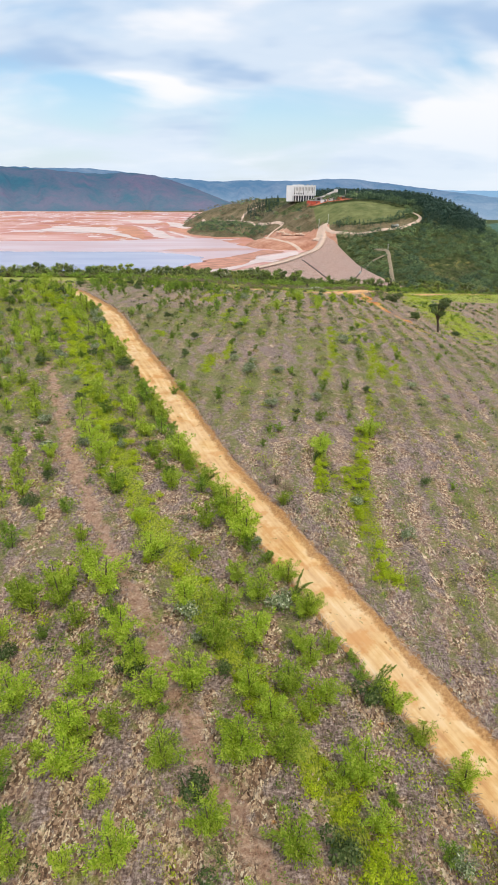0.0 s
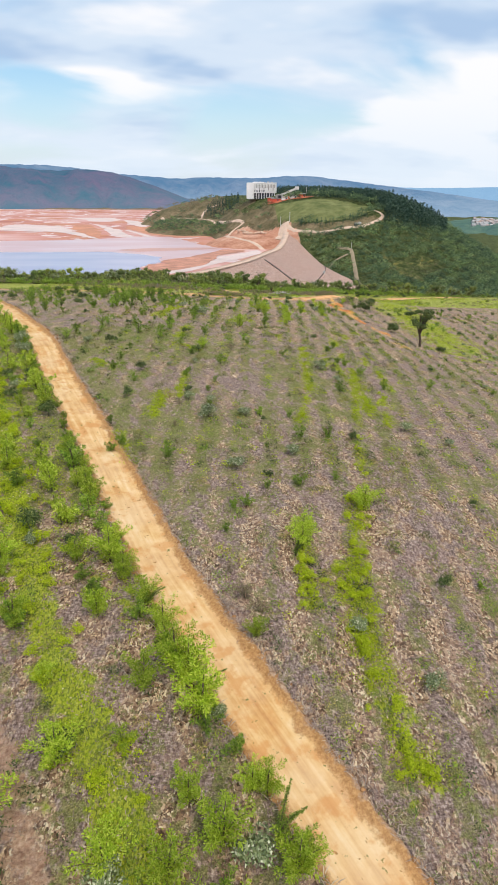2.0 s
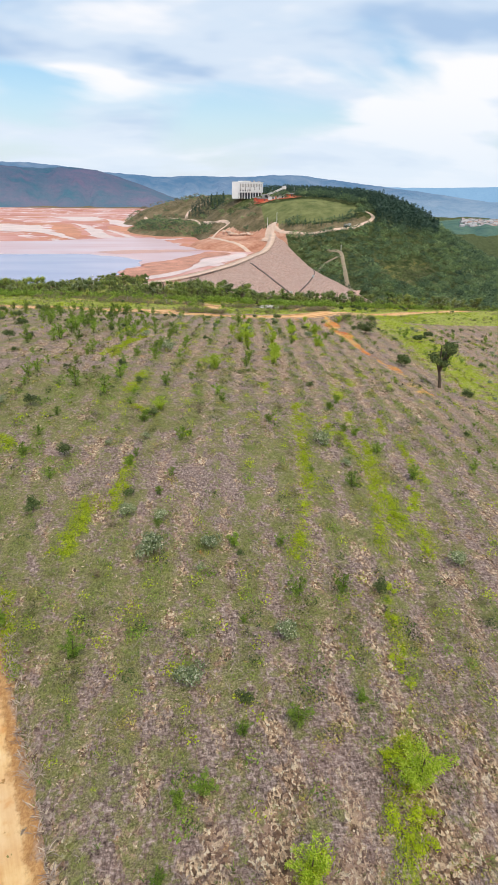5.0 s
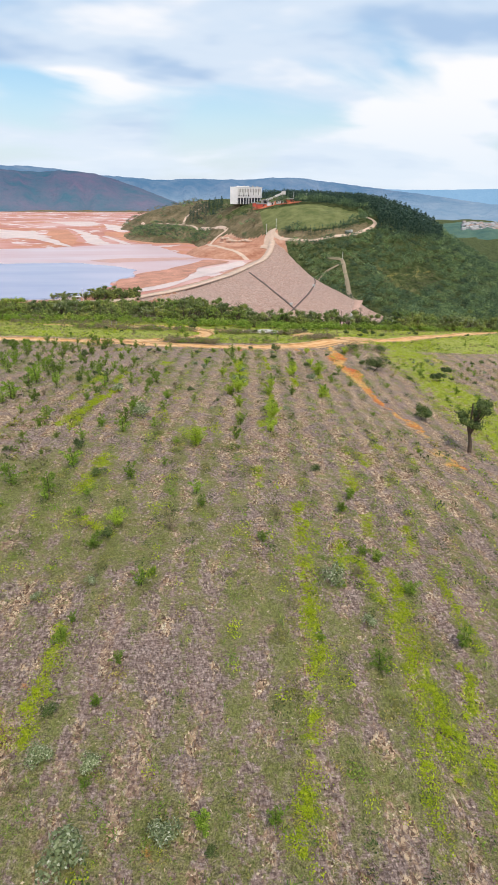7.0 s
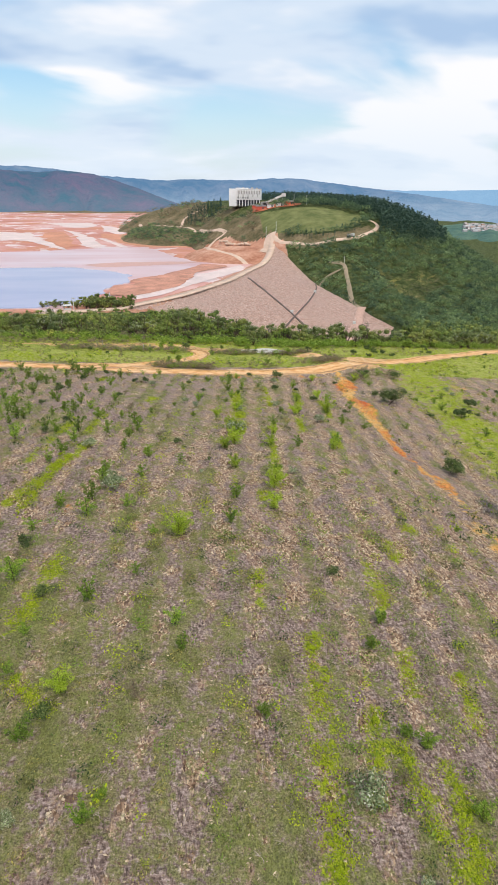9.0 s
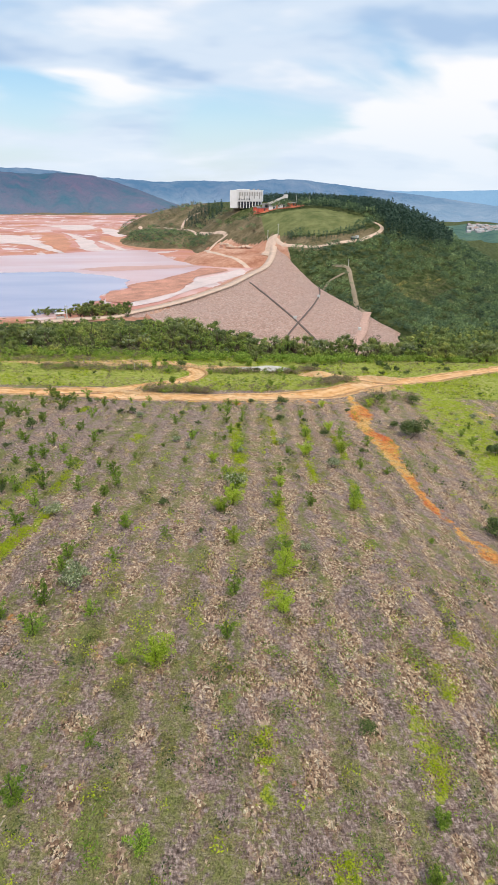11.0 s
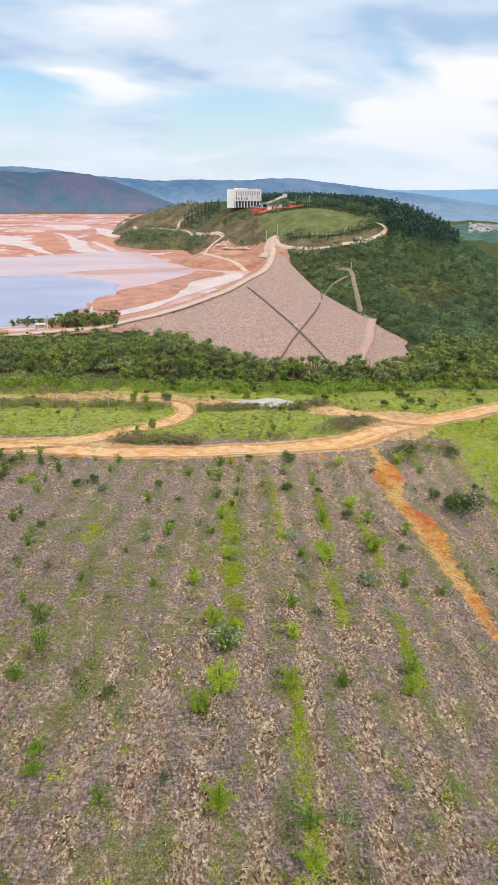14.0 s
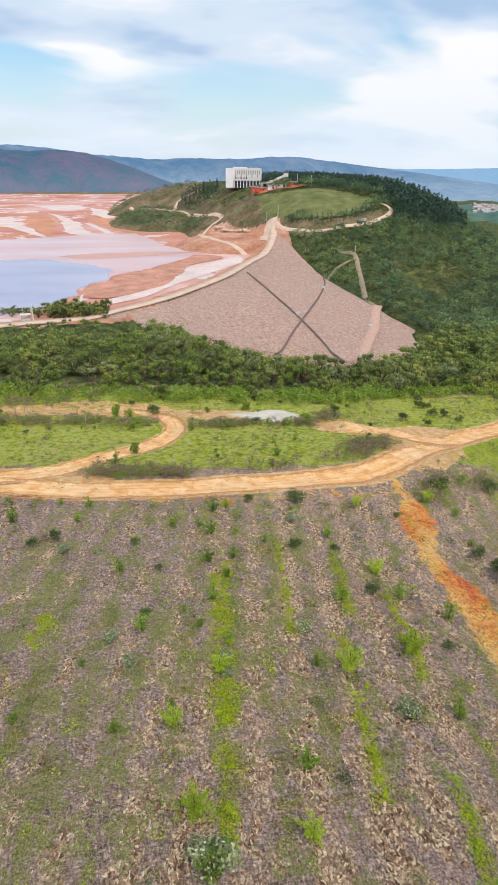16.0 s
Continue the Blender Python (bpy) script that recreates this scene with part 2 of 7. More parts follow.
    weed = k.ramp(small.outputs[2], (0.0, (0.075, 0.100, 0.020)), (0.5, (0.20, 0.235, 0.045)), (1.0, (0.36, 0.38, 0.10)))
    c = k.mix(k.math("MULTIPLY", k.step(spot, 0.60, 0.64), 0.55), c, weed)
    grass = k.ramp(k.noise(1.3, 6, 0.7), (0.32, (0.12, 0.145, 0.030)), (0.43, (0.30, 0.35, 0.050)), (0.54, (0.47, 0.49, 0.10)), (0.62, (0.50, 0.43, 0.22)), (0.70, (0.46, 0.33, 0.25)))
    edge = k.math("ADD", k.attr("grass"), k.math("MULTIPLY", k.math("SUBTRACT", k.noise(0.45, 6, 0.65), 0.5), 2.2))
    c = k.mix(k.step(edge, 0.38, 0.62), c, grass)
    dirt = k.ramp(k.noise(1.1, 7, 0.65), (0.28, (0.60, 0.29, 0.11)), (0.5, (0.76, 0.46, 0.22)), (0.70, (0.86, 0.64, 0.40)))
    grass = k.mix(k.math("MULTIPLY", k.step(k.noise(0.16, 5, 0.6, k.where((0.7, 1.6, 1))), 0.50, 0.60), 0.5), grass, k.ramp(fine, (0.35, (0.27, 0.32, 0.045)), (0.6, (0.50, 0.51, 0.10))))
    c = k.mix(k.math("MULTIPLY", k.step(edge, 0.5, 0.7), 0.6), c, grass)
    lime = k.ramp(k.math("ADD", k.math("MULTIPLY", k.noise(6.0, 5, 0.7), 0.6), k.math("MULTIPLY", small.outputs[1], 0.4)), (0.30, (0.13, 0.185, 0.012)), (0.5, (0.35, 0.44, 0.018)), (0.72, (0.56, 0.58, 0.045)))
    edge = k.math("ADD", k.attr("lime"), k.math("MULTIPLY", k.math("SUBTRACT", k.noise(1.1, 6, 0.7), 0.5), 2.2))
    c = k.mix(k.math("MULTIPLY", k.step(edge, 0.45, 0.72), 0.85), c, lime)
    edge = k.math("ADD", k.attr("dirt"), k.math("MULTIPLY", k.math("SUBTRACT", k.noise(0.8, 5), 0.5), 1.0))
    c = k.mix(k.step(edge, 0.40, 0.60), c, dirt)
    red = k.ramp(k.math("ADD", k.math("MULTIPLY", k.noise(0.16, 3, 0.5, k.where((1.3, 0.6, 1), 0.05, (2, 5, 0))), 0.6), k.math("MULTIPLY", k.noise(1.2, 6, 0.65), 0.4)), (0.38, (0.78, 0.175, 0.05)), (0.45, (0.86, 0.33, 0.075)), (0.53, (0.90, 0.52, 0.15)), (0.64, (0.80, 0.57, 0.28)))
    red = k.mix(1.0, red, k.ramp(chips.outputs[0], (0.0, (0.5, 0.45, 0.45)), (0.4, (0.95, 0.92, 0.9)), (1.0, (1.15, 1.15, 1.2))), "MULTIPLY")
    edge = k.math("ADD", k.attr("red"), k.math("MULTIPLY", k.math("SUBTRACT", k.noise(0.7, 7, 0.7), 0.5), 2.4))
    c = k.mix(k.math("MULTIPLY", k.step(edge, 0.34, 0.66), 0.92), c, red)
    worn = k.ramp(k.noise(3.0, 5, 0.7), (0.34, (0.33, 0.175, 0.115)), (0.5, (0.56, 0.335, 0.225)), (0.66, (0.74, 0.52, 0.38)))
    edge = k.math("ADD", k.attr("trodden"), k.math("MULTIPLY", k.math("SUBTRACT", k.noise(1.2, 6, 0.7), 0.5), 1.6))
    c = k.mix(k.math("MULTIPLY", k.step(edge, 0.36, 0.7), 0.85), c, worn)
    # green forest floor, coloured dark to stand for shade between the crowns
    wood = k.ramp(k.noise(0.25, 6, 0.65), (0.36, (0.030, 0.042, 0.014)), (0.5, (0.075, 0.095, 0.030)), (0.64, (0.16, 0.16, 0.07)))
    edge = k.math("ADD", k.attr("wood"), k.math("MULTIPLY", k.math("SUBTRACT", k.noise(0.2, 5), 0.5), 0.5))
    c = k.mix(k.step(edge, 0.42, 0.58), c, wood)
    field = k.ramp(k.noise(0.09, 6, 0.6), (0.36, (0.125, 0.145, 0.052)), (0.62, (0.235, 0.24, 0.095)))
    edge = k.math("ADD", k.attr("field"), k.math("MULTIPLY", k.math("SUBTRACT", k.noise(0.05, 5), 0.5), 0.3))
    c = k.mix(k.step(edge, 0.42, 0.58), c, field)
    heath = k.ramp(k.math("ADD", k.math("MULTIPLY", k.noise(0.05, 5, 0.6), 0.6), k.math("MULTIPLY", k.noise(0.4, 5, 0.65), 0.4)), (0.38, (0.10, 0.095, 0.045)), (0.5, (0.20, 0.155, 0.085)), (0.60, (0.30, 0.225, 0.135)))
    c = k.mix(k.step(k.math("ADD", k.attr("heath"), k.math("MULTIPLY", k.math("SUBTRACT", k.noise(0.1, 5, 0.65), 0.5), 0.9)), 0.38, 0.62), c, heath)
    clay = k.ramp(k.math("ADD", k.math("MULTIPLY", k.noise(0.045, 5, 0.6), 0.6), k.math("MULTIPLY", k.noise(0.35, 5, 0.65), 0.4)), (0.36, (0.40, 0.16, 0.095)), (0.5, (0.58, 0.285, 0.185)), (0.62, (0.70, 0.42, 0.30)))
    c = k.mix(k.step(k.math("ADD", k.attr("clay"), k.math("MULTIPLY", k.math("SUBTRACT", k.noise(0.12, 5, 0.65), 0.5), 1.0)), 0.40, 0.65), c, clay)
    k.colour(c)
    return k.bump(k.math("ADD", k.math("MULTIPLY", fine, 0.5), k.math("ADD", k.math("MULTIPLY", mid, 0.5), k.math("MULTIPLY", k.noise(1.7, 4, 0.6), 0.9))), 1.0, 0.62).m


def road_material(name, half, warm=0.0):
    """Packed sandy clay with wheel marks along the way and pale dust."""
    k = Mat(name, 0.95, 0.1)
    uv = k.n.new("ShaderNodeUVMap").outputs[0]
    along = k.n.new("ShaderNodeMapping")
    along.inputs["Scale"].default_value = (1.6, 0.10, 1)
    k.l.new(uv, along.inputs[0])
    streak = k.noise(1.5, 5, 0.6, at=along.outputs[0])
    blot, fine = k.noise(0.55, 6, 0.6), k.noise(6.0, 5, 0.7)
    f = k.math("ADD", k.math("MULTIPLY", streak, 0.5), k.math("MULTIPLY", blot, 0.5))
    c = k.ramp(f, (0.34, (0.50, 0.235, 0.085)), (0.45, (0.64 + 0.06 * warm, 0.365, 0.145)), (0.53, (0.72 + 0.08 * warm, 0.47, 0.22)), (0.64, (0.78 + 0.08 * warm, 0.59, 0.35)))
    c = k.mix(k.math("MULTIPLY", k.step(fine, 0.55, 0.8), 0.35), c, (0.40, 0.22, 0.09))
    c = k.mix(k.math("MULTIPLY", k.step(k.noise(0.22, 5, 0.6, k.where((1, 1, 1), 0, (3, 8, 0))), 0.36, 0.72), 0.5), c, (0.76, 0.56, 0.35))
    c = k.mix(k.step(k.noise(1.9, 4), 0.66, 0.72), c, (0.36, 0.19, 0.07))
    c = k.mix(k.step(k.noise(2.6, 5, at=k.where((1, 1, 1), 0, (9, 4, 0))), 0.66, 0.70), c, (0.20, 0.19, 0.06))
    cut = k.n.new("ShaderNodeSeparateXYZ")
    k.l.new(uv, cut.inputs[0])
    bank = k.math("ADD", k.math("ABSOLUTE", k.math("SUBTRACT", cut.outputs[0], 0.16)), k.math("ADD", k.math("MULTIPLY", k.math("SUBTRACT", k.noise(0.9, 4, 0.6), 0.5), 1.3), k.math("MULTIPLY", k.math("SUBTRACT", k.noise(4.5, 5, 0.7), 0.5), 0.7)))
    c = k.mix(k.math("MULTIPLY", k.step(k.noise(0.7, 4, 0.6, k.where((1, 1, 1), 0, (5, 9, 0))), 0.50, 0.64), 0.6), c, (0.60, 0.27, 0.085))
    c = k.mix(k.math("MULTIPLY", k.step(bank, half * 0.62, half * 0.80), 0.9), c, k.ramp(fine, (0.3, (0.24, 0.115, 0.045)), (0.5, (0.42, 0.215, 0.085)), (0.7, (0.60, 0.36, 0.16))))
    verge = k.ramp(k.noise(5.0, 5, 0.7), (0.34, (0.17, 0.10 + 0.01 * warm, 0.050)), (0.5, (0.38 + 0.14 * warm, 0.245 + 0.04 * warm, 0.165)), (0.66, (0.55 + 0.15 * warm, 0.39 + 0.05 * warm, 0.27)))
    c = k.mix(k.math("MULTIPLY", k.step(bank, half * 0.90, half * 1.04), 0.95), c, verge)
    k.colour(c)
    return k.bump(k.math("ADD", streak, k.math("MULTIPLY", fine, 0.4)), 0.6, 0.06).m


def tailings_material():
    k = Mat("tailings", 0.7, 0.3)
    flat = k.where((0.0055, 0.0048, 0), 0.5)
    silt, wet = k.noise(1.6, 7, 0.55, flat, 0.6), k.noise(2.2, 6, 0.6, k.where((0.0095, 0.0065, 0), -0.4, (4, 2, 0)), 1.3)
    c = k.ramp(silt, (0.34, (0.46, 0.15, 0.10)), (0.45, (0.58, 0.25, 0.19)), (0.55, (0.65, 0.34, 0.285)), (0.66, (0.74, 0.49, 0.44)))
    c = k.mix(k.step(k.noise(0.012, 5, 0.6), 0.52, 0.64), c, (0.57, 0.235, 0.125))
    pools = k.step(wet, 0.555, 0.60)
    c = k.mix(pools, c, (0.74, 0.56, 0.52))
    k.colour(c)
    k.put(k.b.inputs["Roughness"], k.math("SUBTRACT", 0.75, k.math("MULTIPLY", pools, 0.4)))
    return k.bump(k.noise(0.05, 6), 0.3, 1.0).m


def slurry_material():
    """The shallow milky sheet round the open water."""
    k = Mat("slurry", 0.28, 0.5)
    f = k.noise(1.0, 6, 0.55, k.where((0.010, 0.026, 0), 0.35))
    k.colour(k.ramp(f, (0.34, (0.62, 0.33, 0.31)), (0.52, (0.68, 0.43, 0.42)), (0.68, (0.73, 0.53, 0.54))))
    return k.bump(k.noise(0.3, 3), 0.05, 0.1).m


def water_material():
    k = Mat("water", 0.22, 0.35)
    f = k.noise(1.0, 4, 0.5, k.where((0.012, 0.03, 0), 0.3))
    k.colour(k.ramp(f, (0.35, (0.35, 0.345, 0.50)), (0.65, (0.43, 0.41, 0.545))))
    return k.bump(k.noise(0.8, 4), 0.04, 0.1).m


def riprap_material():
    k = Mat("riprap", 0.95, 0.1)
    stone = k.cells(1.25, what="Color")
    gap = k.cells(1.25, "DISTANCE_TO_EDGE")
    tone = k.n.new("ShaderNodeSeparateColor")
    k.l.new(stone, tone.inputs[0])
    c = k.ramp(tone.outputs[0], (0.0, (0.58, 0.345, 0.27)), (0.35, (0.78, 0.50, 0.40)), (0.75, (0.86, 0.59, 0.48)), (1.0, (0.92, 0.72, 0.62)))
    c = k.mix(k.math("MULTIPLY", k.step(k.noise(0.04, 5), 0.4, 0.7), 0.4), c, (0.74, 0.54, 0.47))
    c = k.mix(k.math("MULTIPLY", k.math("SUBTRACT", 1.0, k.step(gap, 0.02, 0.26)), 0.45), c, (0.40, 0.25, 0.20))
    k.colour(c)
    return k.bump(k.step(gap, 0.0, 0.35), 1.0, 0.6).m


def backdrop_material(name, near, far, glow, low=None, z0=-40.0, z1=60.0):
    """Far hills under air: a dim cover of trees, with haze added as emission, from glow above to low at the foot."""
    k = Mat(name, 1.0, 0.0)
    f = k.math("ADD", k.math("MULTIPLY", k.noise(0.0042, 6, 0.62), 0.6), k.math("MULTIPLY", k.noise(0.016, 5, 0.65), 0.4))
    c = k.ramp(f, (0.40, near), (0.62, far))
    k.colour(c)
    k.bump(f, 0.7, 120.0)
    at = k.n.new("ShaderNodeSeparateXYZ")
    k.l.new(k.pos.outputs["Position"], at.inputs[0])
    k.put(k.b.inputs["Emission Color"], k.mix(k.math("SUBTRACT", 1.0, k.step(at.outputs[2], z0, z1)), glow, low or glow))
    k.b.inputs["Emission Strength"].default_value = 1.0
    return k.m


M_GROUND, M_TRACK, M_ROAD = ground_material(), road_material("track", 1.95), road_material("road", 2.3, 1.0)
M_LANE = road_material("lane", 1.75, 0.7)
M_TAIL, M_SLURRY, M_WATER, M_RIPRAP = tailings_material(), slurry_material(), water_material(), riprap_material()
M_POND = plain("pond_silt", (0.60, 0.53, 0.43), 0.3, 0.5, 0, 0.35, 0.35)
M_FARROAD = plain("pale_track", (0.66, 0.48, 0.37), 0.95, 0.1, 0, 0.2, 0.2)
M_WORN = plain("worn_path", (0.36, 0.28, 0.20), 0.95, 0.1, 0, 0.25, 0.2)
M_SCAR = plain("red_earth", (0.52, 0.17, 0.09), 0.95, 0.1, 0, 0.3, 0.08)
M_DRAIN = plain("drain_concrete", (0.20, 0.15, 0.13), 0.9, 0.1, 0, 0.2, 0.5)
M_PALE = plain("pale_concrete", (0.66, 0.64, 0.61), 0.85, 0.2, 0, 0.1, 0.2)
M_WHITE = plain("white_concrete", (0.82, 0.80, 0.79), 0.8, 0.2, 0, 0.08, 0.2)
M_DARKWALL = plain("dark_openings", (0.055, 0.06, 0.075), 0.6, 0.3)
M_STEEL = plain("grey_steel", (0.42, 0.39, 0.36), 0.5, 0.4, 0.3, 0.2, 0.8)
M_BARK = plain("bark", (0.13, 0.095, 0.07), 0.95, 0.1, 0, 0.35, 4.0)
M_LIME = leaf_material("lime_leaves", [(0.0, (0.20, 0.31, 0.022)), (0.45, (0.40, 0.51, 0.045)), (0.8, (0.55, 0.64, 0.085)), (1.0, (0.70, 0.73, 0.16))], 0.22, 0.4)
M_CARPET = leaf_material("carpet_leaves", [(0.0, (0.29, 0.40, 0.012)), (0.5, (0.52, 0.62, 0.022)), (1.0, (0.70, 0.72, 0.06))], 0.1, 0.5)
M_GREEN = leaf_material("green_leaves", [(0.0, (0.10, 0.18, 0.024)), (0.5, (0.23, 0.36, 0.048)), (1.0, (0.42, 0.50, 0.10))], 0.3, 0.4)
M_DARK = leaf_material("dark_leaves", [(0.0, (0.030, 0.055, 0.014)), (0.6, (0.090, 0.135, 0.034)), (1.0, (0.21, 0.24, 0.085))], 0.25, 0.2)
M_LUSH = leaf_material("lush_leaves", [(0.0, (0.21, 0.33, 0.022)), (0.5, (0.43, 0.57, 0.048)), (1.0, (0.66, 0.72, 0.13))], 0.25, 0.48)
M_PLUME = leaf_material("plume_leaves", [(0.0, (0.085, 0.165, 0.022)), (0.5, (0.22, 0.36, 0.042)), (1.0, (0.42, 0.53, 0.09))], 0.35, 0.4)
M_CORE = canopy_material()
M_GREY = leaf_material("silver_leaves", [(0.0, (0.09, 0.12, 0.05)), (0.5, (0.24, 0.29, 0.13)), (0.85, (0.40, 0.44, 0.25)), (1.0, (0.78, 0.76, 0.60))], 0.15, 0.2)
M_BROWNLEAF = leaf_material("brown_leaves", [(0.0, (0.17, 0.125, 0.080)), (0.5, (0.30, 0.235, 0.145)), (0.8, (0.38, 0.31, 0.19)), (1.0, (0.30, 0.31, 0.13))], 0.2, 0.25)
M_FOREST = leaf_material("forest_leaves", [(0.0, (0.15, 0.205, 0.058)), (0.5, (0.245, 0.305, 0.090)), (0.9, (0.34, 0.39, 0.13)), (1.0, (0.44, 0.46, 0.20))], 0.45, 0.38, 0.10)
M_BACKWOOD = leaf_material("back_wood", [(0.0, (0.10, 0.150, 0.048)), (0.5, (0.19, 0.255, 0.075)), (0.9, (0.29, 0.35, 0.115)), (1.0, (0.40, 0.43, 0.19))], 0.1, 0.35, 0.0, True)
# far leaves: greens shifted to blue, with the haze of distance in the colour
M_FARWOOD = leaf_material("far_wood", [(0.0, (0.085, 0.140, 0.078)), (0.5, (0.15, 0.225, 0.115)), (1.0, (0.25, 0.325, 0.155))], 0.1, 0.3, 0.0, True)
M_SLOPESCRUB = leaf_material("slope_scrub", [(0.0, (0.17, 0.17, 0.085)), (0.5, (0.27, 0.26, 0.13)), (1.0, (0.36, 0.34, 0.18))], 0.1, 0.3, 0.03, True)
M_OLIVE = leaf_material("olive_leaves", [(0.0, (0.125, 0.125, 0.040)), (0.5, (0.27, 0.26, 0.080)), (1.0, (0.46, 0.42, 0.17))], 0.1, 0.35, 0.5)
M_SCRUB = leaf_material("scrub_leaves", [(0.0, (0.17, 0.14, 0.085)), (0.5, (0.25, 0.215, 0.125)), (1.0, (0.33, 0.30, 0.17))], 0.1, 0.25)
M_CONIFER = leaf_material("conifer_needles", [(0.0, (0.022, 0.050, 0.040)), (0.6, (0.050, 0.095, 0.066)), (1.0, (0.095, 0.15, 0.095))], 0.15, 0.1)
M_STRAW = leaf_material("straw", [(0.0, (0.24, 0.17, 0.14)), (0.35, (0.40, 0.31, 0.265)), (0.7, (0.52, 0.41, 0.33)), (1.0, (0.64, 0.53, 0.41))], 0.1, 0.3)
M_WEED = leaf_material("weeds", [(0.0, (0.075, 0.13, 0.025)), (0.5, (0.21, 0.30, 0.05)), (1.0, (0.46, 0.48, 0.11))], 0.1, 0.3)


# ---- small tools ----
def lattice(x, y, size, seed=0):
    """Smooth random heights, -1 to 1, over points of the plan."""
    x, y = np.asarray(x, float) / size, np.asarray(y, float) / size
    i, j = np.floor(x).astype(np.int64), np.floor(y).astype(np.int64)
    u, v = x - i, y - j
    u, v = u * u * (3 - 2 * u), v * v * (3 - 2 * v)

    def h(a, b):
        n = (a * 374761393 + b * 668265263 + seed * 974634777) & 0xFFFFFFFF
        n = ((n ^ (n >> 13)) * 1274126177) & 0xFFFFFFFF
        return ((n ^ (n >> 16)) & 0xFFFF) / 32767.5 - 1

    return (h(i, j) * (1 - u) + h(i + 1, j) * u) * (1 - v) + (h(i, j + 1) * (1 - u) + h(i + 1, j + 1) * u) * v


def curve_points(points, step=1.0):
    """A smooth line through the points, cut into even steps."""
    p = np.array(points, float)
    p = np.vstack([2 * p[0] - p[1], p, 2 * p[-1] - p[-2]])
    out = []
    for a, b, c, d in zip(p, p[1:], p[2:], p[3:]):
        n = max(2, int(np.linalg.norm(c - b) / step))
        t = np.linspace(0, 1, n, endpoint=False)[:, None]
        out.append(0.5 * (2 * b + (c - a) * t + (2 * a - 5 * b + 4 * c - d) * t ** 2 + (3 * b - a - 3 * c + d) * t ** 3))
    return np.vstack([*out, p[-2:-1]])


def away(x, y, line):
    """The distance of points of the plan from a line."""
    best = np.full(np.shape(x), 1e9)
    for (ax, ay), (bx, by) in zip(line[:-1, :2], line[1:, :2]):
        dx, dy = bx - ax, by - ay
        t = np.clip(((x - ax) * dx + (y - ay) * dy) / (dx * dx + dy * dy + 1e-9), 0, 1)
        best = np.minimum(best, np.hypot(x - ax - t * dx, y - ay - t * dy))
    return best


def inside(x, y, poly):
    """Which points of the plan lie within a closed outline."""
    hit = np.zeros(np.shape(x), bool)
    for (ax, ay), (bx, by) in zip(poly, [*poly[1:], poly[0]]):
        cut = (ay > y) != (by > y)
        hit ^= cut & (x < (bx - ax) * (y - ay) / (by - ay + 1e-12) + ax)
    return hit


def mesh_of(name, verts, faces, material=None, smooth=False):
    me = bpy.data.meshes.new(name)
    verts = np.asarray(verts, dtype=np.float32)
    if isinstance(faces, np.ndarray):
        me.vertices.add(len(verts))
        me.vertices.foreach_set("co", verts.ravel())
        n, k = faces.shape
        me.loops.add(n * k)
        me.loops.foreach_set("vertex_index", faces.astype(np.int32).ravel())
        me.polygons.add(n)
        me.polygons.foreach_set("loop_start", np.arange(0, n * k, k, dtype=np.int32))
        me.update(calc_edges=True)
        me.validate()
    else:
        me.from_pydata(verts.tolist(), [], faces)
    if material:
        me.materials.append(material)
    if smooth:
        me.shade_smooth()
    return me


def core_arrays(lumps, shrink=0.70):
    """The shaded inside of a crown: a rounded solid body, coloured darker, in each lump of leaves."""
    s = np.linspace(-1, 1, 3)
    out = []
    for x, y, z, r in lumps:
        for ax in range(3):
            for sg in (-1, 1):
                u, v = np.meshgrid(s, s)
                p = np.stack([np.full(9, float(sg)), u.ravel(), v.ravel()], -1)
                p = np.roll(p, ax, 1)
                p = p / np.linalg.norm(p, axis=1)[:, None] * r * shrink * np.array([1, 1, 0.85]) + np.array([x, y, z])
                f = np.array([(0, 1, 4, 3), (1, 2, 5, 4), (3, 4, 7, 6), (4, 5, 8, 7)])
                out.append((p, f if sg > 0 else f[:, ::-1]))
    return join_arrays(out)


def child(name, me, parent, label=""):
    ob = new(name, me)
    ob.parent = parent
    return tagged(ob, label)


def part(name, bm, material, parent, label=""):
    me = bpy.data.meshes.new(name)
    bm.to_mesh(me)
    bm.free()
    me.materials.append(material)
    return child(name, me, parent, label)


def box(sx, sy, sz, x=0, y=0, z=0, bevel=0.0, turn=None):
    """A block that stands at z, with worn edges."""
    bm = bmesh.new()
    bmesh.ops.create_cube(bm, size=1)
    bmesh.ops.scale(bm, vec=(sx, sy, sz), verts=bm.verts)
    if bevel:
        bmesh.ops.bevel(bm, geom=bm.edges[:], offset=bevel, segments=2, affect="EDGES")
    if turn:
        bmesh.ops.transform(bm, matrix=turn, verts=bm.verts)
    bmesh.ops.translate(bm, vec=(x, y, z + sz / 2), verts=bm.verts)
    return bm


def rod(a, b, r0, r1=None, sides=6):
    """A tapered rod between two places."""
    bm = bmesh.new()
    a, b = Vector(a), Vector(b)
    bmesh.ops.create_cone(bm, cap_ends=True, segments=sides, radius1=r0, radius2=r0 if r1 is None else r1, depth=(b - a).length)
    m = Matrix.Translation((a + b) / 2) @ (b - a).to_track_quat("Z", "Y").to_matrix().to_4x4()
    bmesh.ops.transform(bm, matrix=m, verts=bm.verts)
    return bm


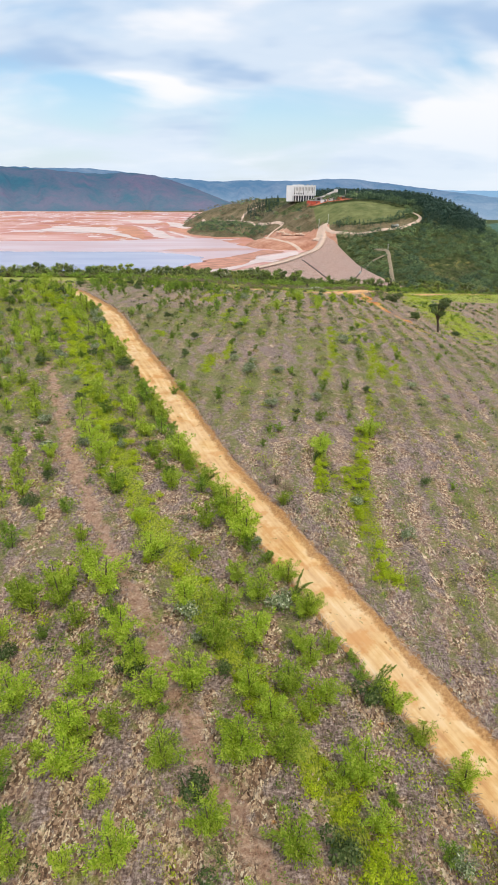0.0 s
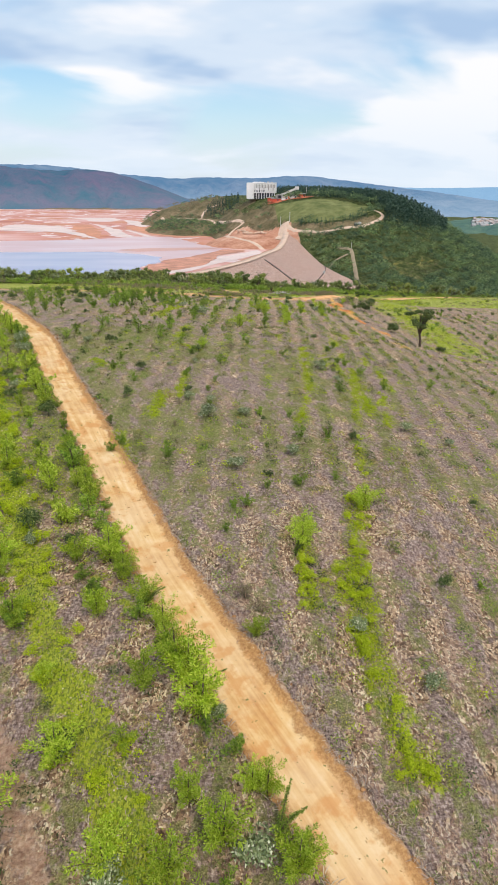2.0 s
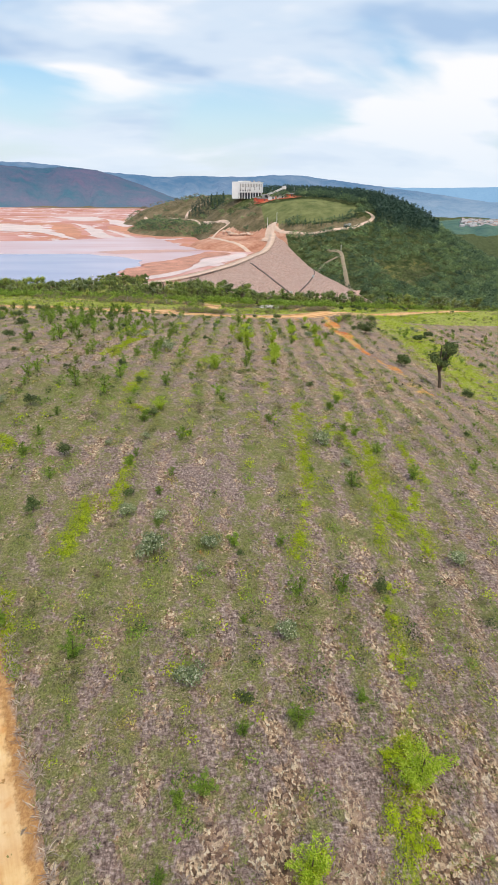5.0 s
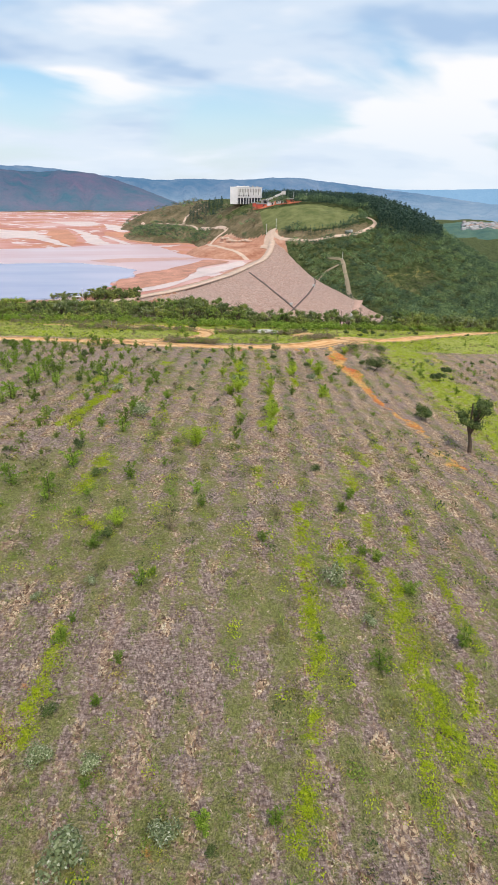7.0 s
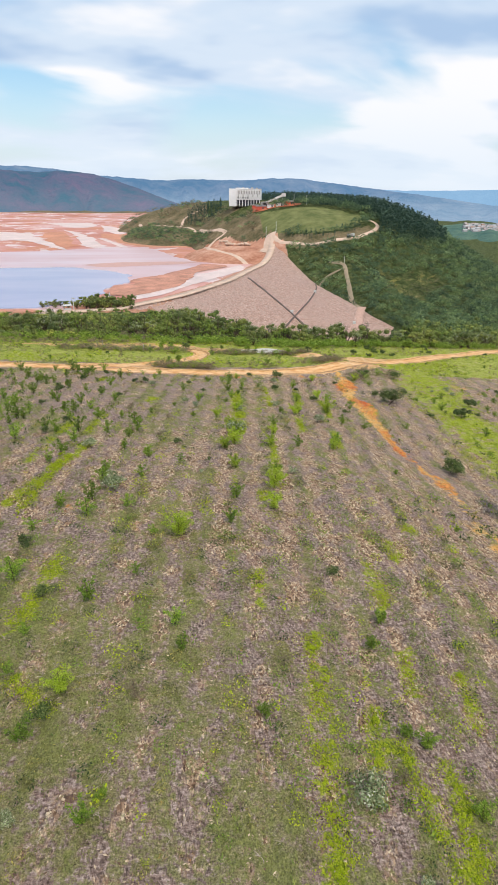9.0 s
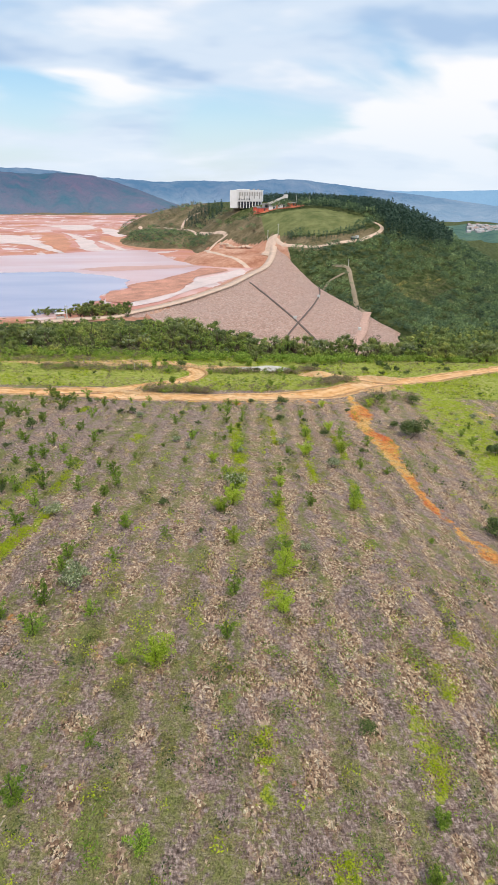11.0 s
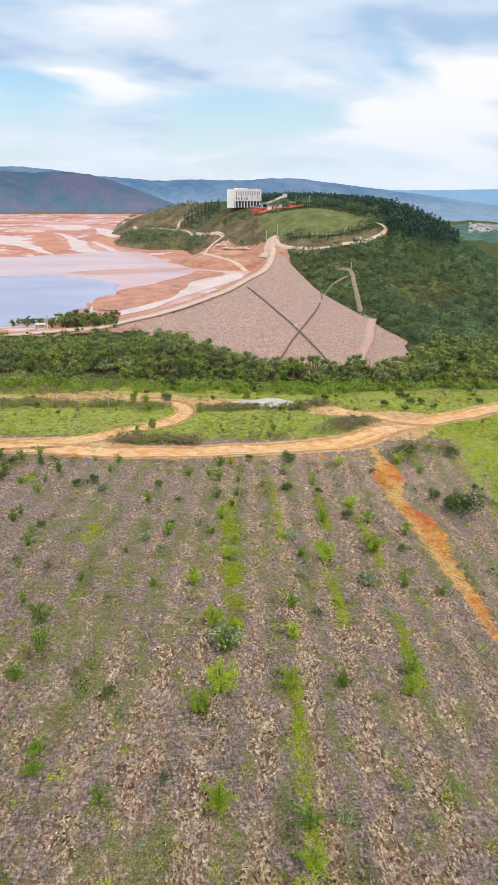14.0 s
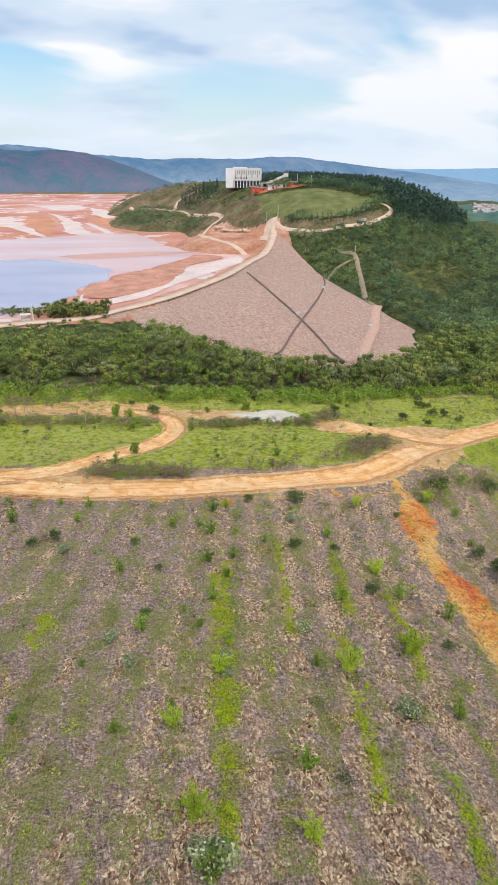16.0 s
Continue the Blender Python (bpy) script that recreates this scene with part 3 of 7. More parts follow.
def tube_arrays(points, radii, sides=6):
    """A bent tapered tube as arrays."""
    p = np.array(points, float)
    t = np.gradient(p, axis=0)
    t /= np.linalg.norm(t, axis=1)[:, None] + 1e-9
    side = np.cross(t, [0.31, 0.95, 0.05])
    side /= np.linalg.norm(side, axis=1)[:, None] + 1e-9
    up = np.cross(t, side)
    ang = np.arange(sides) * 2 * np.pi / sides
    v = p[:, None] + np.array(radii)[:, None, None] * (np.cos(ang)[None, :, None] * side[:, None] + np.sin(ang)[None, :, None] * up[:, None])
    n = len(p)
    f = [(i * sides + k, i * sides + (k + 1) % sides, (i + 1) * sides + (k + 1) % sides, (i + 1) * sides + k) for i in range(n - 1) for k in range(sides)]
    return v.reshape(-1, 3), np.array(f)


def join_arrays(parts):
    vs, fs, at = [], [], 0
    for v, f in parts:
        vs.append(v)
        fs.append(f + at)
        at += len(v)
    return np.vstack(vs), np.vstack(fs)


def leaves_at(rng, centres, outward, length, width, droop=0.3):
    """Folded leaf blades: one quad each, pointing outwards with scatter."""
    n = len(centres)
    d = outward + rng.normal(0, 0.55, (n, 3))
    d[:, 2] -= droop * rng.random(n)
    d /= np.linalg.norm(d, axis=1)[:, None] + 1e-9
    s = np.cross(d, rng.normal(0, 1, (n, 3)))
    s /= np.linalg.norm(s, axis=1)[:, None] + 1e-9
    ln, wd = length * rng.uniform(0.6, 1.3, (n, 1)), width * rng.uniform(0.6, 1.3, (n, 1))
    v = np.stack([centres - d * ln * 0.5, centres + s * wd * 0.5, centres + d * ln * 0.5, centres - s * wd * 0.5], 1)
    return v.reshape(-1, 3), np.arange(4 * n).reshape(n, 4)


def facing_leaves(rng, centres, outward, length, width):
    """Leaf sprays that lie across the crown's skin and catch the light from above."""
    n = len(centres)
    d = outward + rng.normal(0, 0.38, (n, 3)) + np.array([0, 0, 0.35])
    d /= np.linalg.norm(d, axis=1)[:, None] + 1e-9
    s = np.cross(d, rng.normal(0, 1, (n, 3)))
    s /= np.linalg.norm(s, axis=1)[:, None] + 1e-9
    q = np.cross(d, s)
    ln, wd = length * rng.uniform(0.6, 1.3, (n, 1)), width * rng.uniform(0.6, 1.3, (n, 1))
    v = np.stack([centres - s * ln * 0.5, centres + q * wd * 0.5, centres + s * ln * 0.5, centres - q * wd * 0.5], 1)
    return v.reshape(-1, 3), np.arange(4 * n).reshape(n, 4)


def crown_arrays(rng, lumps, count, length, width):
    """Leaves in the shells of many lumps of different size."""
    r = np.array([l[3] for l in lumps])
    pick = rng.choice(len(lumps), count, p=r ** 2 / (r ** 2).sum())
    d = rng.normal(0, 1, (count, 3))
    d[:, 2] = np.abs(d[:, 2]) * 1.1 - 0.45
    d /= np.linalg.norm(d, axis=1)[:, None]
    c = np.array([l[:3] for l in lumps])[pick] + d * (r[pick] * rng.uniform(0.55, 1.12, count))[:, None] * np.array([1, 1, 0.85])
    return facing_leaves(rng, c, d, length, width)


def scatter_mesh(name, material, protos, spots, rng):
    """Many small plants in one mesh: copies of a few shapes at x, y, z, size."""
    out, tones, tint = [], [], np.random.default_rng(77)
    for x, y, z, s in spots:
        v, f = protos[rng.integers(len(protos))]
        tones.append(np.full(len(v), tint.random(), np.float32))
        a = rng.uniform(0, 2 * np.pi)
        c, n = np.cos(a) * s, np.sin(a) * s
        w = np.empty_like(v)
        w[:, 0], w[:, 1], w[:, 2] = x + c * v[:, 0] - n * v[:, 1], y + n * v[:, 0] + c * v[:, 1], z + s * v[:, 2]
        out.append((w, f))
    v, f = join_arrays(out)
    me = mesh_of(name, v, f, material)
    me.attributes.new("tone", "FLOAT", "POINT").data.foreach_set("value", np.concatenate(tones))
    return new(name, me)


# ---- the lie of the land ----
HILL_Y = [-40, 0, 25, 50, 75, 100, 125, 150, 175, 200, 230]
HILL_Z = [-13.0, -9.5, -6.1, -2.7, -0.6, 0.85, -0.2, -3.1, -5.9, -8.3, -11.0]


def smooth(a, b, v):
    u = np.clip((v - a) / (b - a), 0, 1)
    return u * u * (3 - 2 * u)


def crest_x(y):
    """The line of the dam's crest, which runs away from the near shore."""
    return np.interp(y, [240, 300, 345, 358, 374, 398, 431, 479, 510, 545, 583, 640, 700], [14, 2, -14, -7, 3, 14, 29, 45, 58, 67, 74, 82, 84])


def near_hill(x, y):
    xs = 75 * np.tanh(x / 75)
    z = sum(np.interp(y + d, HILL_Y, HILL_Z) for d in (-12, -6, 0, 6, 12)) / 5
    s = np.interp(y, [0, 100, 200], [-0.012, -0.080, -0.055])
    q = np.where(xs < 0, -0.0004, np.interp(y, [0, 100, 200], [-0.0028, -0.0014, 0.0]))
    z = z + 1.7 * np.exp(-((x - 37) / 13) ** 2 - ((y - 183) / 9) ** 2)  # the junction's fill
    z = z + 0.9 * np.exp(-((x - 33) / 2.8) ** 2 - ((y - 199.4) / 1.7) ** 2)  # a heap of spoil
    z = z - 2.1 * smooth(22, 40, x) * np.exp(-((y - 117) / 22) ** 2)  # the hollow on the right flank
    return z + s * xs + q * xs * xs


def far_hill(x, y):
    sx = np.where(x < 115, 108, 150)
    r2 = ((x - 115) / sx) ** 2 + ((y - 725) / 195) ** 2
    r2 = r2 + 0.30 * np.exp(-((x - 40) / 38) ** 2 - ((y - 570) / 70) ** 2)
    main = 17 - 73 * (1 - np.exp(-(r2 / 1.25) ** 2))
    r2 = ((x - 85) / 150) ** 2 + ((y - 940) / 170) ** 2
    spur = 15 - 71 * (1 - np.exp(-(r2 / 1.2) ** 2))
    r2 = ((x + 5) / 88) ** 2 + ((y - 800) / 150) ** 2
    shelf = -11 - 45 * (1 - np.exp(-r2 ** 2))
    r2 = ((x - 20) / 120) ** 2 + ((y - 960) / 110) ** 2
    back = 8 - 64 * (1 - np.exp(-(r2 / 1.1) ** 2))
    r2 = ((x - 45) / 66) ** 2 + ((y - 580) / 85) ** 2
    head = -17 - 39 * (1 - np.exp(-r2 ** 2))  # the fill at the dam's end
    terrace = 3.0 * np.exp(-(((x - 59) / 23) ** 4) - ((y - 696) / 17) ** 4)
    return np.maximum.reduce([main, spur, shelf, back, head]) + terrace


def land(x, y):
    x, y = np.asarray(x, float), np.asarray(y, float)
    side = x - crest_x(y)
    shore = -22.9 - 5 * smooth(336, 360, y)  # the bank that carries the road to the dam
    valley = np.where(side < 0, shore, -27 - 0.36 * np.clip(side, 0, 75) + 4 * np.exp(-np.clip(side, 0, 99) / 9))
    valley = valley + (-56 - valley) * smooth(620, 800, y) * (side > 0)
    # beyond the hill and to the right the valley stays low
    low = valley
    top = far_hill(x, y)
    far = np.maximum(low, top) + 3 * np.exp(-np.abs(low - top) / 6)
    far = np.where((side < 0) & (top < -34), shore, far)
    far = far + 11 * np.exp(-((x - 127) / 22) ** 2 - ((y - 462) / 38) ** 2)  # the dam's abutment
    w = smooth(212, 325, y)
    return near_hill(x, np.minimum(y, 232)) * (1 - w) + far * w

TRACK = curve_points([(34, -14), (22, 3), (14.6, 14.5), (12.1, 19.2), (8.4, 25.4), (3.4, 34.6), (0.8, 39.6), (-2.4, 45.8), (-6.0, 54.5), (-11.3, 67.6), (-14.9, 76), (-18.4, 85), (-22, 94), (-26, 101), (-31, 111), (-44, 134)])
MAIN_ROAD = curve_points([(-95, 178), (-60, 177), (-30, 177), (-14, 176.5), (-6, 175.6), (-0.2, 174.9), (6, 175.3), (14.5, 176.9), (21, 177.9), (26.4, 178.5), (30.6, 179), (34, 180.6), (37, 183), (40.5, 186.5), (46, 191.5), (52.9, 196.6), (58, 199), (72, 207), (100, 222)])
LOOP_ROAD = curve_points([(-16, 177.2), (-9, 178.6), (-4.2, 180.8), (-1.2, 184.1), (1.5, 186.9), (4.8, 189.9), (7.2, 193.5), (8.3, 196.9), (8.1, 200.2), (6.8, 203), (3.7, 205.2), (-0.7, 206.1)])
SPUR_ROAD = curve_points([(33.5, 197.8), (37.5, 197.4), (41, 195.6), (44.5, 192.8), (48, 192.6)])
SCAR = curve_points([(33.2, 177), (33.8, 173), (33.6, 169), (33.3, 164.4), (32.9, 159.2), (32.5, 155), (32.2, 151.3), (31.7, 148), (32.4, 141), (31.8, 132), (34.1, 121), (33.2, 110)])
MEADOW = curve_points([(58, 198), (51.5, 178), (47.5, 153), (46.5, 134), (47, 100)], 3)
FOOTPATH = curve_points([(2.5, 10), (0.4, 15), (-2.8, 20.2), (-5.6, 26.5), (-7.8, 30.9), (-11.1, 36.9), (-15.9, 47.3), (-19.3, 56.2), (-24, 68)])
# bright low growth along some rows: ends of each run and its half width
RUNS = [((13.6, 97, 11.6, 78, 0.75), (11.4, 77, 9.2, 69, 0.6), (18.6, 88, 17.4, 72, 0.65), (17.0, 79, 12.6, 56, 0.45), (12.2, 56, 9.6, 46, 0.8), (9.5, 47, 9.0, 40, 1.5), (9.0, 41, 9.7, 32.5, 1.2), (6.8, 51, 6.2, 43, 0.55), (15.8, 91, 14.6, 86, 0.55), (19.2, 96, 18.4, 92, 0.5), (22, 94, 21.2, 90, 0.5), (22, 87, 22, 80, 0.45), (-2.4, 82, -2.9, 74, 0.6), (-3.2, 93, -1.0, 91, 0.6)),
        ((13.6, 160, 12.2, 134, 0.55), (21.2, 150, 20.0, 136, 0.5), (26.4, 156, 25.6, 145, 0.4), (-8.6, 112, -4.4, 128, 0.7), (-5.4, 69, -4.4, 76, 0.8), (-13.5, 85, -11, 82, 0.9), (20.4, 79, 18.6, 70, 0.6), (18.4, 164, 17.6, 150, 0.35)),
        ((-7.2, 111, -5.9, 124, 0.55), (-9.3, 121, -7.7, 135, 0.55), (-5.5, 131, -4.6, 140, 0.5), (0.3, 149, 0.6, 152, 0.8), (-9, 163.4, -8.2, 166, 0.8), (19.3, 100, 19.5, 105, 0.8), (21.9, 105.8, 22, 108.4, 0.7), (24.6, 110, 24.6, 112, 0.7), (10.7, 98.5, 10.8, 103.4, 0.7), (12.4, 113, 12.7, 116.6, 0.7), (14.6, 120, 15.6, 131, 0.5), (-4.2, 97, -2.8, 104, 0.9), (23.4, 164, 22.4, 152, 0.5), (24.4, 138, 23.2, 130, 0.5), (-6.5, 60, -8.5, 66, 0.9), (12.6, 158, 12.4, 142, 0.7), (16.5, 90, 17.8, 76, 0.5))]
YARD = [(36.0, 199), (41.4, 199.4), (47, 200), (52, 197.5), (48, 191), (41, 183.5), (36.5, 181.5), (38, 185.5), (39, 191.8), (38.2, 195.8)]
BANK_RIGHT = [(39.4, 182.4), (42.8, 187), (47.2, 189), (46.2, 184.7), (41, 180.2), (37.5, 179.4)]
FLATS = [(-19, 202.6), (-15, 208.6), (-6.7, 211), (0.5, 211.4), (6.1, 208.7), (11.6, 205.6), (7.3, 201.8), (1.4, 202.4), (-5.3, 203)]
POND = curve_points([(12, 204.6), (16, 205.1), (19.7, 205.6), (22.4, 206.1), (25.1, 205.7), (27.4, 203.8), (26.8, 201.8), (22.6, 201.1), (19, 200.8), (15.8, 202.4), (12, 204.6)])


def carve(x, y):
    """How far the ways are worn into the ground."""
    d = np.zeros(np.shape(x))
    near = (np.abs(x) < 120) & (y < 235) & (y > -20)
    xx, yy = x[near], y[near]
    cut = 0.45 * (1 - smooth(1.38, 1.85, away(xx, yy, TRACK)))
    cut = np.maximum(cut, 0.38 * (1 - smooth(1.65, 2.2, away(xx, yy, MAIN_ROAD))))
    cut = np.maximum(cut, 0.34 * (1 - smooth(1.2, 1.65, away(xx, yy, LOOP_ROAD))))
    d[near] = cut
    return d


def calm(x, y):
    """How smooth the ground is worn: 1 on the ways, 0 beside them."""
    d = np.zeros(np.shape(x))
    near = (np.abs(x) < 120) & (y < 235) & (y > -20)
    xx, yy = x[near], y[near]
    d[near] = np.maximum.reduce([1 - smooth(2.2, 3.8, away(xx, yy, TRACK)), 1 - smooth(3.0, 5.0, away(xx, yy, MAIN_ROAD)), 1 - smooth(2.2, 3.8, away(xx, yy, LOOP_ROAD))])
    return d


def relief(x, y):
    """The ground with its small relief: planted ridges and hummocks."""
    x, y = np.asarray(x, float), np.asarray(y, float)
    z = land(x, y)
    close = (1 - smooth(165, 176, y)) * (1 - smooth(60, 90, np.abs(x)))
    rough = 1 - 0.92 * calm(np.atleast_1d(x), np.atleast_1d(y)).reshape(np.shape(x))
    z = z + rough * (close * 0.07 * np.cos(2 * np.pi * (x - 0.09 * y) / 2.9) + 0.10 * lattice(x, y, 1.7, 1)) + 0.16 * lattice(x, y, 5.0, 2)
    z = z + smooth(230, 300, y) * (0.8 * lattice(x, y, 14, 3) + 1.6 * lattice(x, y, 45, 4))
    return z


def surface(x, y):
    """The ground as it stands, with the ways worn into it."""
    x, y = np.asarray(x, float), np.asarray(y, float)
    return relief(x, y) - carve(np.atleast_1d(x), np.atleast_1d(y)).reshape(np.shape(x))


def near_line(x, y, line):
    """The distance of one place from the points of a line."""
    return float(np.min(np.hypot(line[:, 0] - x, line[:, 1] - y)))


# ---- ground ----
def spread(fine0, fine1, step, ends, grow):
    core = np.arange(fine0, fine1, step)
    up, s, v = [], step, fine1
    while v < ends[1]:
        up.append(v)
        s = grow(v, s)
        v += s
    dn, s, v = [], step, fine0 - step
    while v > ends[0]:
        dn.append(v)
        s = grow(v, s)
        v -= s
    return np.array([*dn[::-1], *core, *up])


GX = spread(-46, 60, 0.8, (-4200, 4200), lambda v, s: min(s * 1.25, 3.6) if -150 < v < 290 else s * 1.14)
GY = spread(6, 214, 0.8, (-900, 4700), lambda v, s: min(s * 1.2, 3.2) if 200 < v < 660 else min(s * 1.2, 5.0) if 200 < v < 960 else s * 1.13)
gx, gy = np.meshgrid(GX, GY)
gz = surface(gx, gy)
nx, ny = len(GX), len(GY)
idx = np.arange(nx * ny).reshape(ny, nx)
quads = np.stack([idx[:-1, :-1], idx[:-1, 1:], idx[1:, 1:], idx[1:, :-1]], -1).reshape(-1, 4)
ground_mesh = mesh_of("ground", np.stack([gx, gy, gz], -1).reshape(-1, 3), quads, M_GROUND, True)


def far_green(x, y):
    """The pasture on the far hill's brow."""
    return inside(x, y, [(60, 623), (62, 640), (73, 632), (84, 624), (99, 627), (120, 628), (135, 614), (146, 603), (154, 592), (143, 577), (125, 564), (108, 559), (93, 566), (79, 580), (70, 588), (64, 605)])


def ground_z(x, y):
    """The height of the ground sheet at a place."""
    i, j = int(np.clip(np.searchsorted(GX, x) - 1, 0, nx - 2)), int(np.clip(np.searchsorted(GY, y) - 1, 0, ny - 2))
    u, v = (x - GX[i]) / (GX[i + 1] - GX[i]), (y - GY[j]) / (GY[j + 1] - GY[j])
    return float((gz[j, i] * (1 - u) + gz[j, i + 1] * u) * (1 - v) + (gz[j + 1, i] * (1 - u) + gz[j + 1, i + 1] * u) * v)


def zone_at(key, x, y):
    """The kind of ground at places of the plan."""
    i, j = np.clip(np.searchsorted(GX, x), 0, nx - 1), np.clip(np.searchsorted(GY, y), 0, ny - 1)
    return zone[key][j, i]


def paint(name, values):
    a = ground_mesh.attributes.new(name, "FLOAT", "POINT")
    a.data.foreach_set("value", np.asarray(values, np.float32).ravel())


near = (np.abs(gx) < 130) & (gy > -20) & (gy < 240)
zone = {k: np.zeros(gx.shape) for k in ("dirt", "grass", "red", "wood", "field", "lime", "weedy", "trodden", "clay", "heath")}
px, py = gx[near], gy[near]
dirt = np.maximum(0.55 * (1 - smooth(1.6, 2.6, away(px, py, TRACK))), 1 - smooth(2.0, 3.6, away(px, py, MAIN_ROAD)))
dirt = np.maximum(dirt, 0.8 * (1 - smooth(1.4, 2.6, away(px, py, LOOP_ROAD))))
dirt = np.maximum(dirt, 1.25 * (inside(px, py, YARD) | inside(px, py, BANK_RIGHT)))
dirt = np.maximum(dirt, 0.95 * inside(px, py, FLATS))
dirt = np.maximum(dirt, 1.2 * (1 - smooth(2.5, 4.6, np.hypot((px + 9) / 3.0, py - 177.2))))
dirt = np.maximum(dirt, 1.1 * (1 - smooth(2.0, 3.6, np.hypot((px - 33) / 1.5, py - 199))))
dirt = np.maximum(dirt, 0.75 * (1 - smooth(1.5, 5, np.minimum(np.hypot((px - 2) / 1.8, py - 207.5), np.minimum(np.hypot((px - 15) / 3.0, py - 205), np.hypot((px + 16) / 6.0, (py - 206) * 1.6))))))
dirt = np.maximum(dirt, 1.2 * (1 - smooth(1.5, 6.0, np.hypot((px - 41) / 1.5, py - 187.5))))
dirt = np.maximum(dirt, 1.0 * (1 - smooth(1, 3, np.hypot((px + 8) / 3.2, py - 178.4))))
dirt = np.maximum(dirt, 0.85 * (1 - smooth(1, 3.4, np.hypot((px + 10) / 8, py - 206.6))))
dirt = np.maximum(dirt, 0.8 * (1 - smooth(1, 4, np.hypot((px - 33) / 1.5, (py - 201.5) * 0.8))))
zone["dirt"][near] = dirt
grass = smooth(180.5, 183.5, py) * (1 - smooth(216, 226, py))
grass = np.maximum(grass, 0.62 * (1 - smooth(2.0, 8.5, away(px, py, MEADOW))) * smooth(90, 125, py))
grass = np.maximum(grass, 0.10 * (1 - smooth(-6, 2, px - np.interp(py, TRACK[:, 1], TRACK[:, 0]))) * (py < 130))
zone["grass"][near] = grass
zone["weedy"][near] = (1 - smooth(92, 116, py)) * smooth(48, 66, py) + 0.5 * lattice(px, py, 16, 19) + 0.5 * np.exp(-(np.clip(px - np.interp(py, TRACK[:, 1], TRACK[:, 0]), 0, None) / 9) ** 2) * (py < 110) * smooth(48, 60, py) + 0.6 * (1 - smooth(-4, 8, px - 0.05 * py)) * smooth(45, 60, py)
lime = np.zeros(px.shape)
for group_ in RUNS:
    for x0, y0, x1, y1, half in group_:
        lime = np.maximum(lime, 0.58 * (1 - smooth(half * 0.5, half * 1.7, away(px, py, np.array([(x0, y0), (x1, y1)])))))
off = px - np.interp(py, TRACK[:, 1], TRACK[:, 0])
strip_ = np.exp(-((off + 9.0 - 0.035 * np.clip(py - 36, 0, 70)) / (1.5 + 0.5 * lattice(off * 0, py, 6, 33))) ** 2)
lime = np.maximum(lime, 0.44 * (off < -1.6) * (off > -36) * (py < 128) * smooth(-0.3, 0.6, lattice(off, py * 0.3, 2.6, 14)))
lime = np.maximum(lime, 1.0 * strip_ * (py < 120))
lime = np.maximum(lime, 0.56 * (1 - smooth(2.5, 6.0, away(px, py, MEADOW))) * smooth(96, 128, py))
zone["lime"][near] = lime * smooth(0.7, 1.3, away(px, py, FOOTPATH))
scar_near = away(px + 0.9 * lattice(px, py, 5, 30), py, SCAR)
zone["red"][near] = np.maximum(1.05 * (1 - smooth(0.1, 1.9 + 1.0 * lattice(px * 0, py, 7, 31), scar_near)) * (0.92 + 0.30 * lattice(px * 0.2, py, 8, 32)) * (0.6 + 0.4 * smooth(112, 140, py)), 0.7 * (1 - smooth(0.5, 2.0, np.hypot(px - 56.3, (py - 172) * 0.5))))
zone["red"][near] = np.maximum(zone["red"][near], 0.42 * (1 - smooth(0.5, 2.0, np.abs(py - 173.0 - 0.08 * np.clip(px - 12, 0, 40)))) * (px > -8) * (px < 34))
zone["trodden"][near] = 0.75 * (1 - smooth(0.3, 1.3, away(px, py, FOOTPATH)))
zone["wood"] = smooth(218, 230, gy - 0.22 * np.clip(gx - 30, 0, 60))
zone["field"] = 1.0 * far_green(gx, gy)
bare = inside(gx, gy, [(-70, 318), (-18, 331), (4, 345), (60, 470), (82, 556), (76, 581), (63, 592), (52, 604), (40, 628), (20, 640), (4, 630), (-12, 560), (-70, 360)])
zone["wood"][bare] = 0.0
zone["clay"][bare] = 1.0
zone["heath"] = 1.0 * ((gx < 66 - 0.2 * np.clip(gy - 640, 0, 200)) & (gy > 560) & ~bare | inside(gx, gy, [(66, 600), (80, 578), (93, 563), (108, 556), (128, 561), (150, 576), (158, 572), (138, 552), (103, 542), (88, 548), (76, 566)]))
zone["red"][inside(gx, gy, [(60, 684), (62, 650), (73, 636), (86, 629), (101, 631), (110, 642), (102, 664), (80, 676)])] = 1.4
zone["heath"][inside(gx, gy, [(36, 682), (40, 668), (62, 650), (73, 636), (86, 629), (101, 631), (110, 642), (102, 664), (80, 690)])] = 0.0
for key, values in zone.items():
    paint(key, values)
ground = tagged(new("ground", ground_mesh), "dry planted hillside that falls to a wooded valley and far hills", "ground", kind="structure")


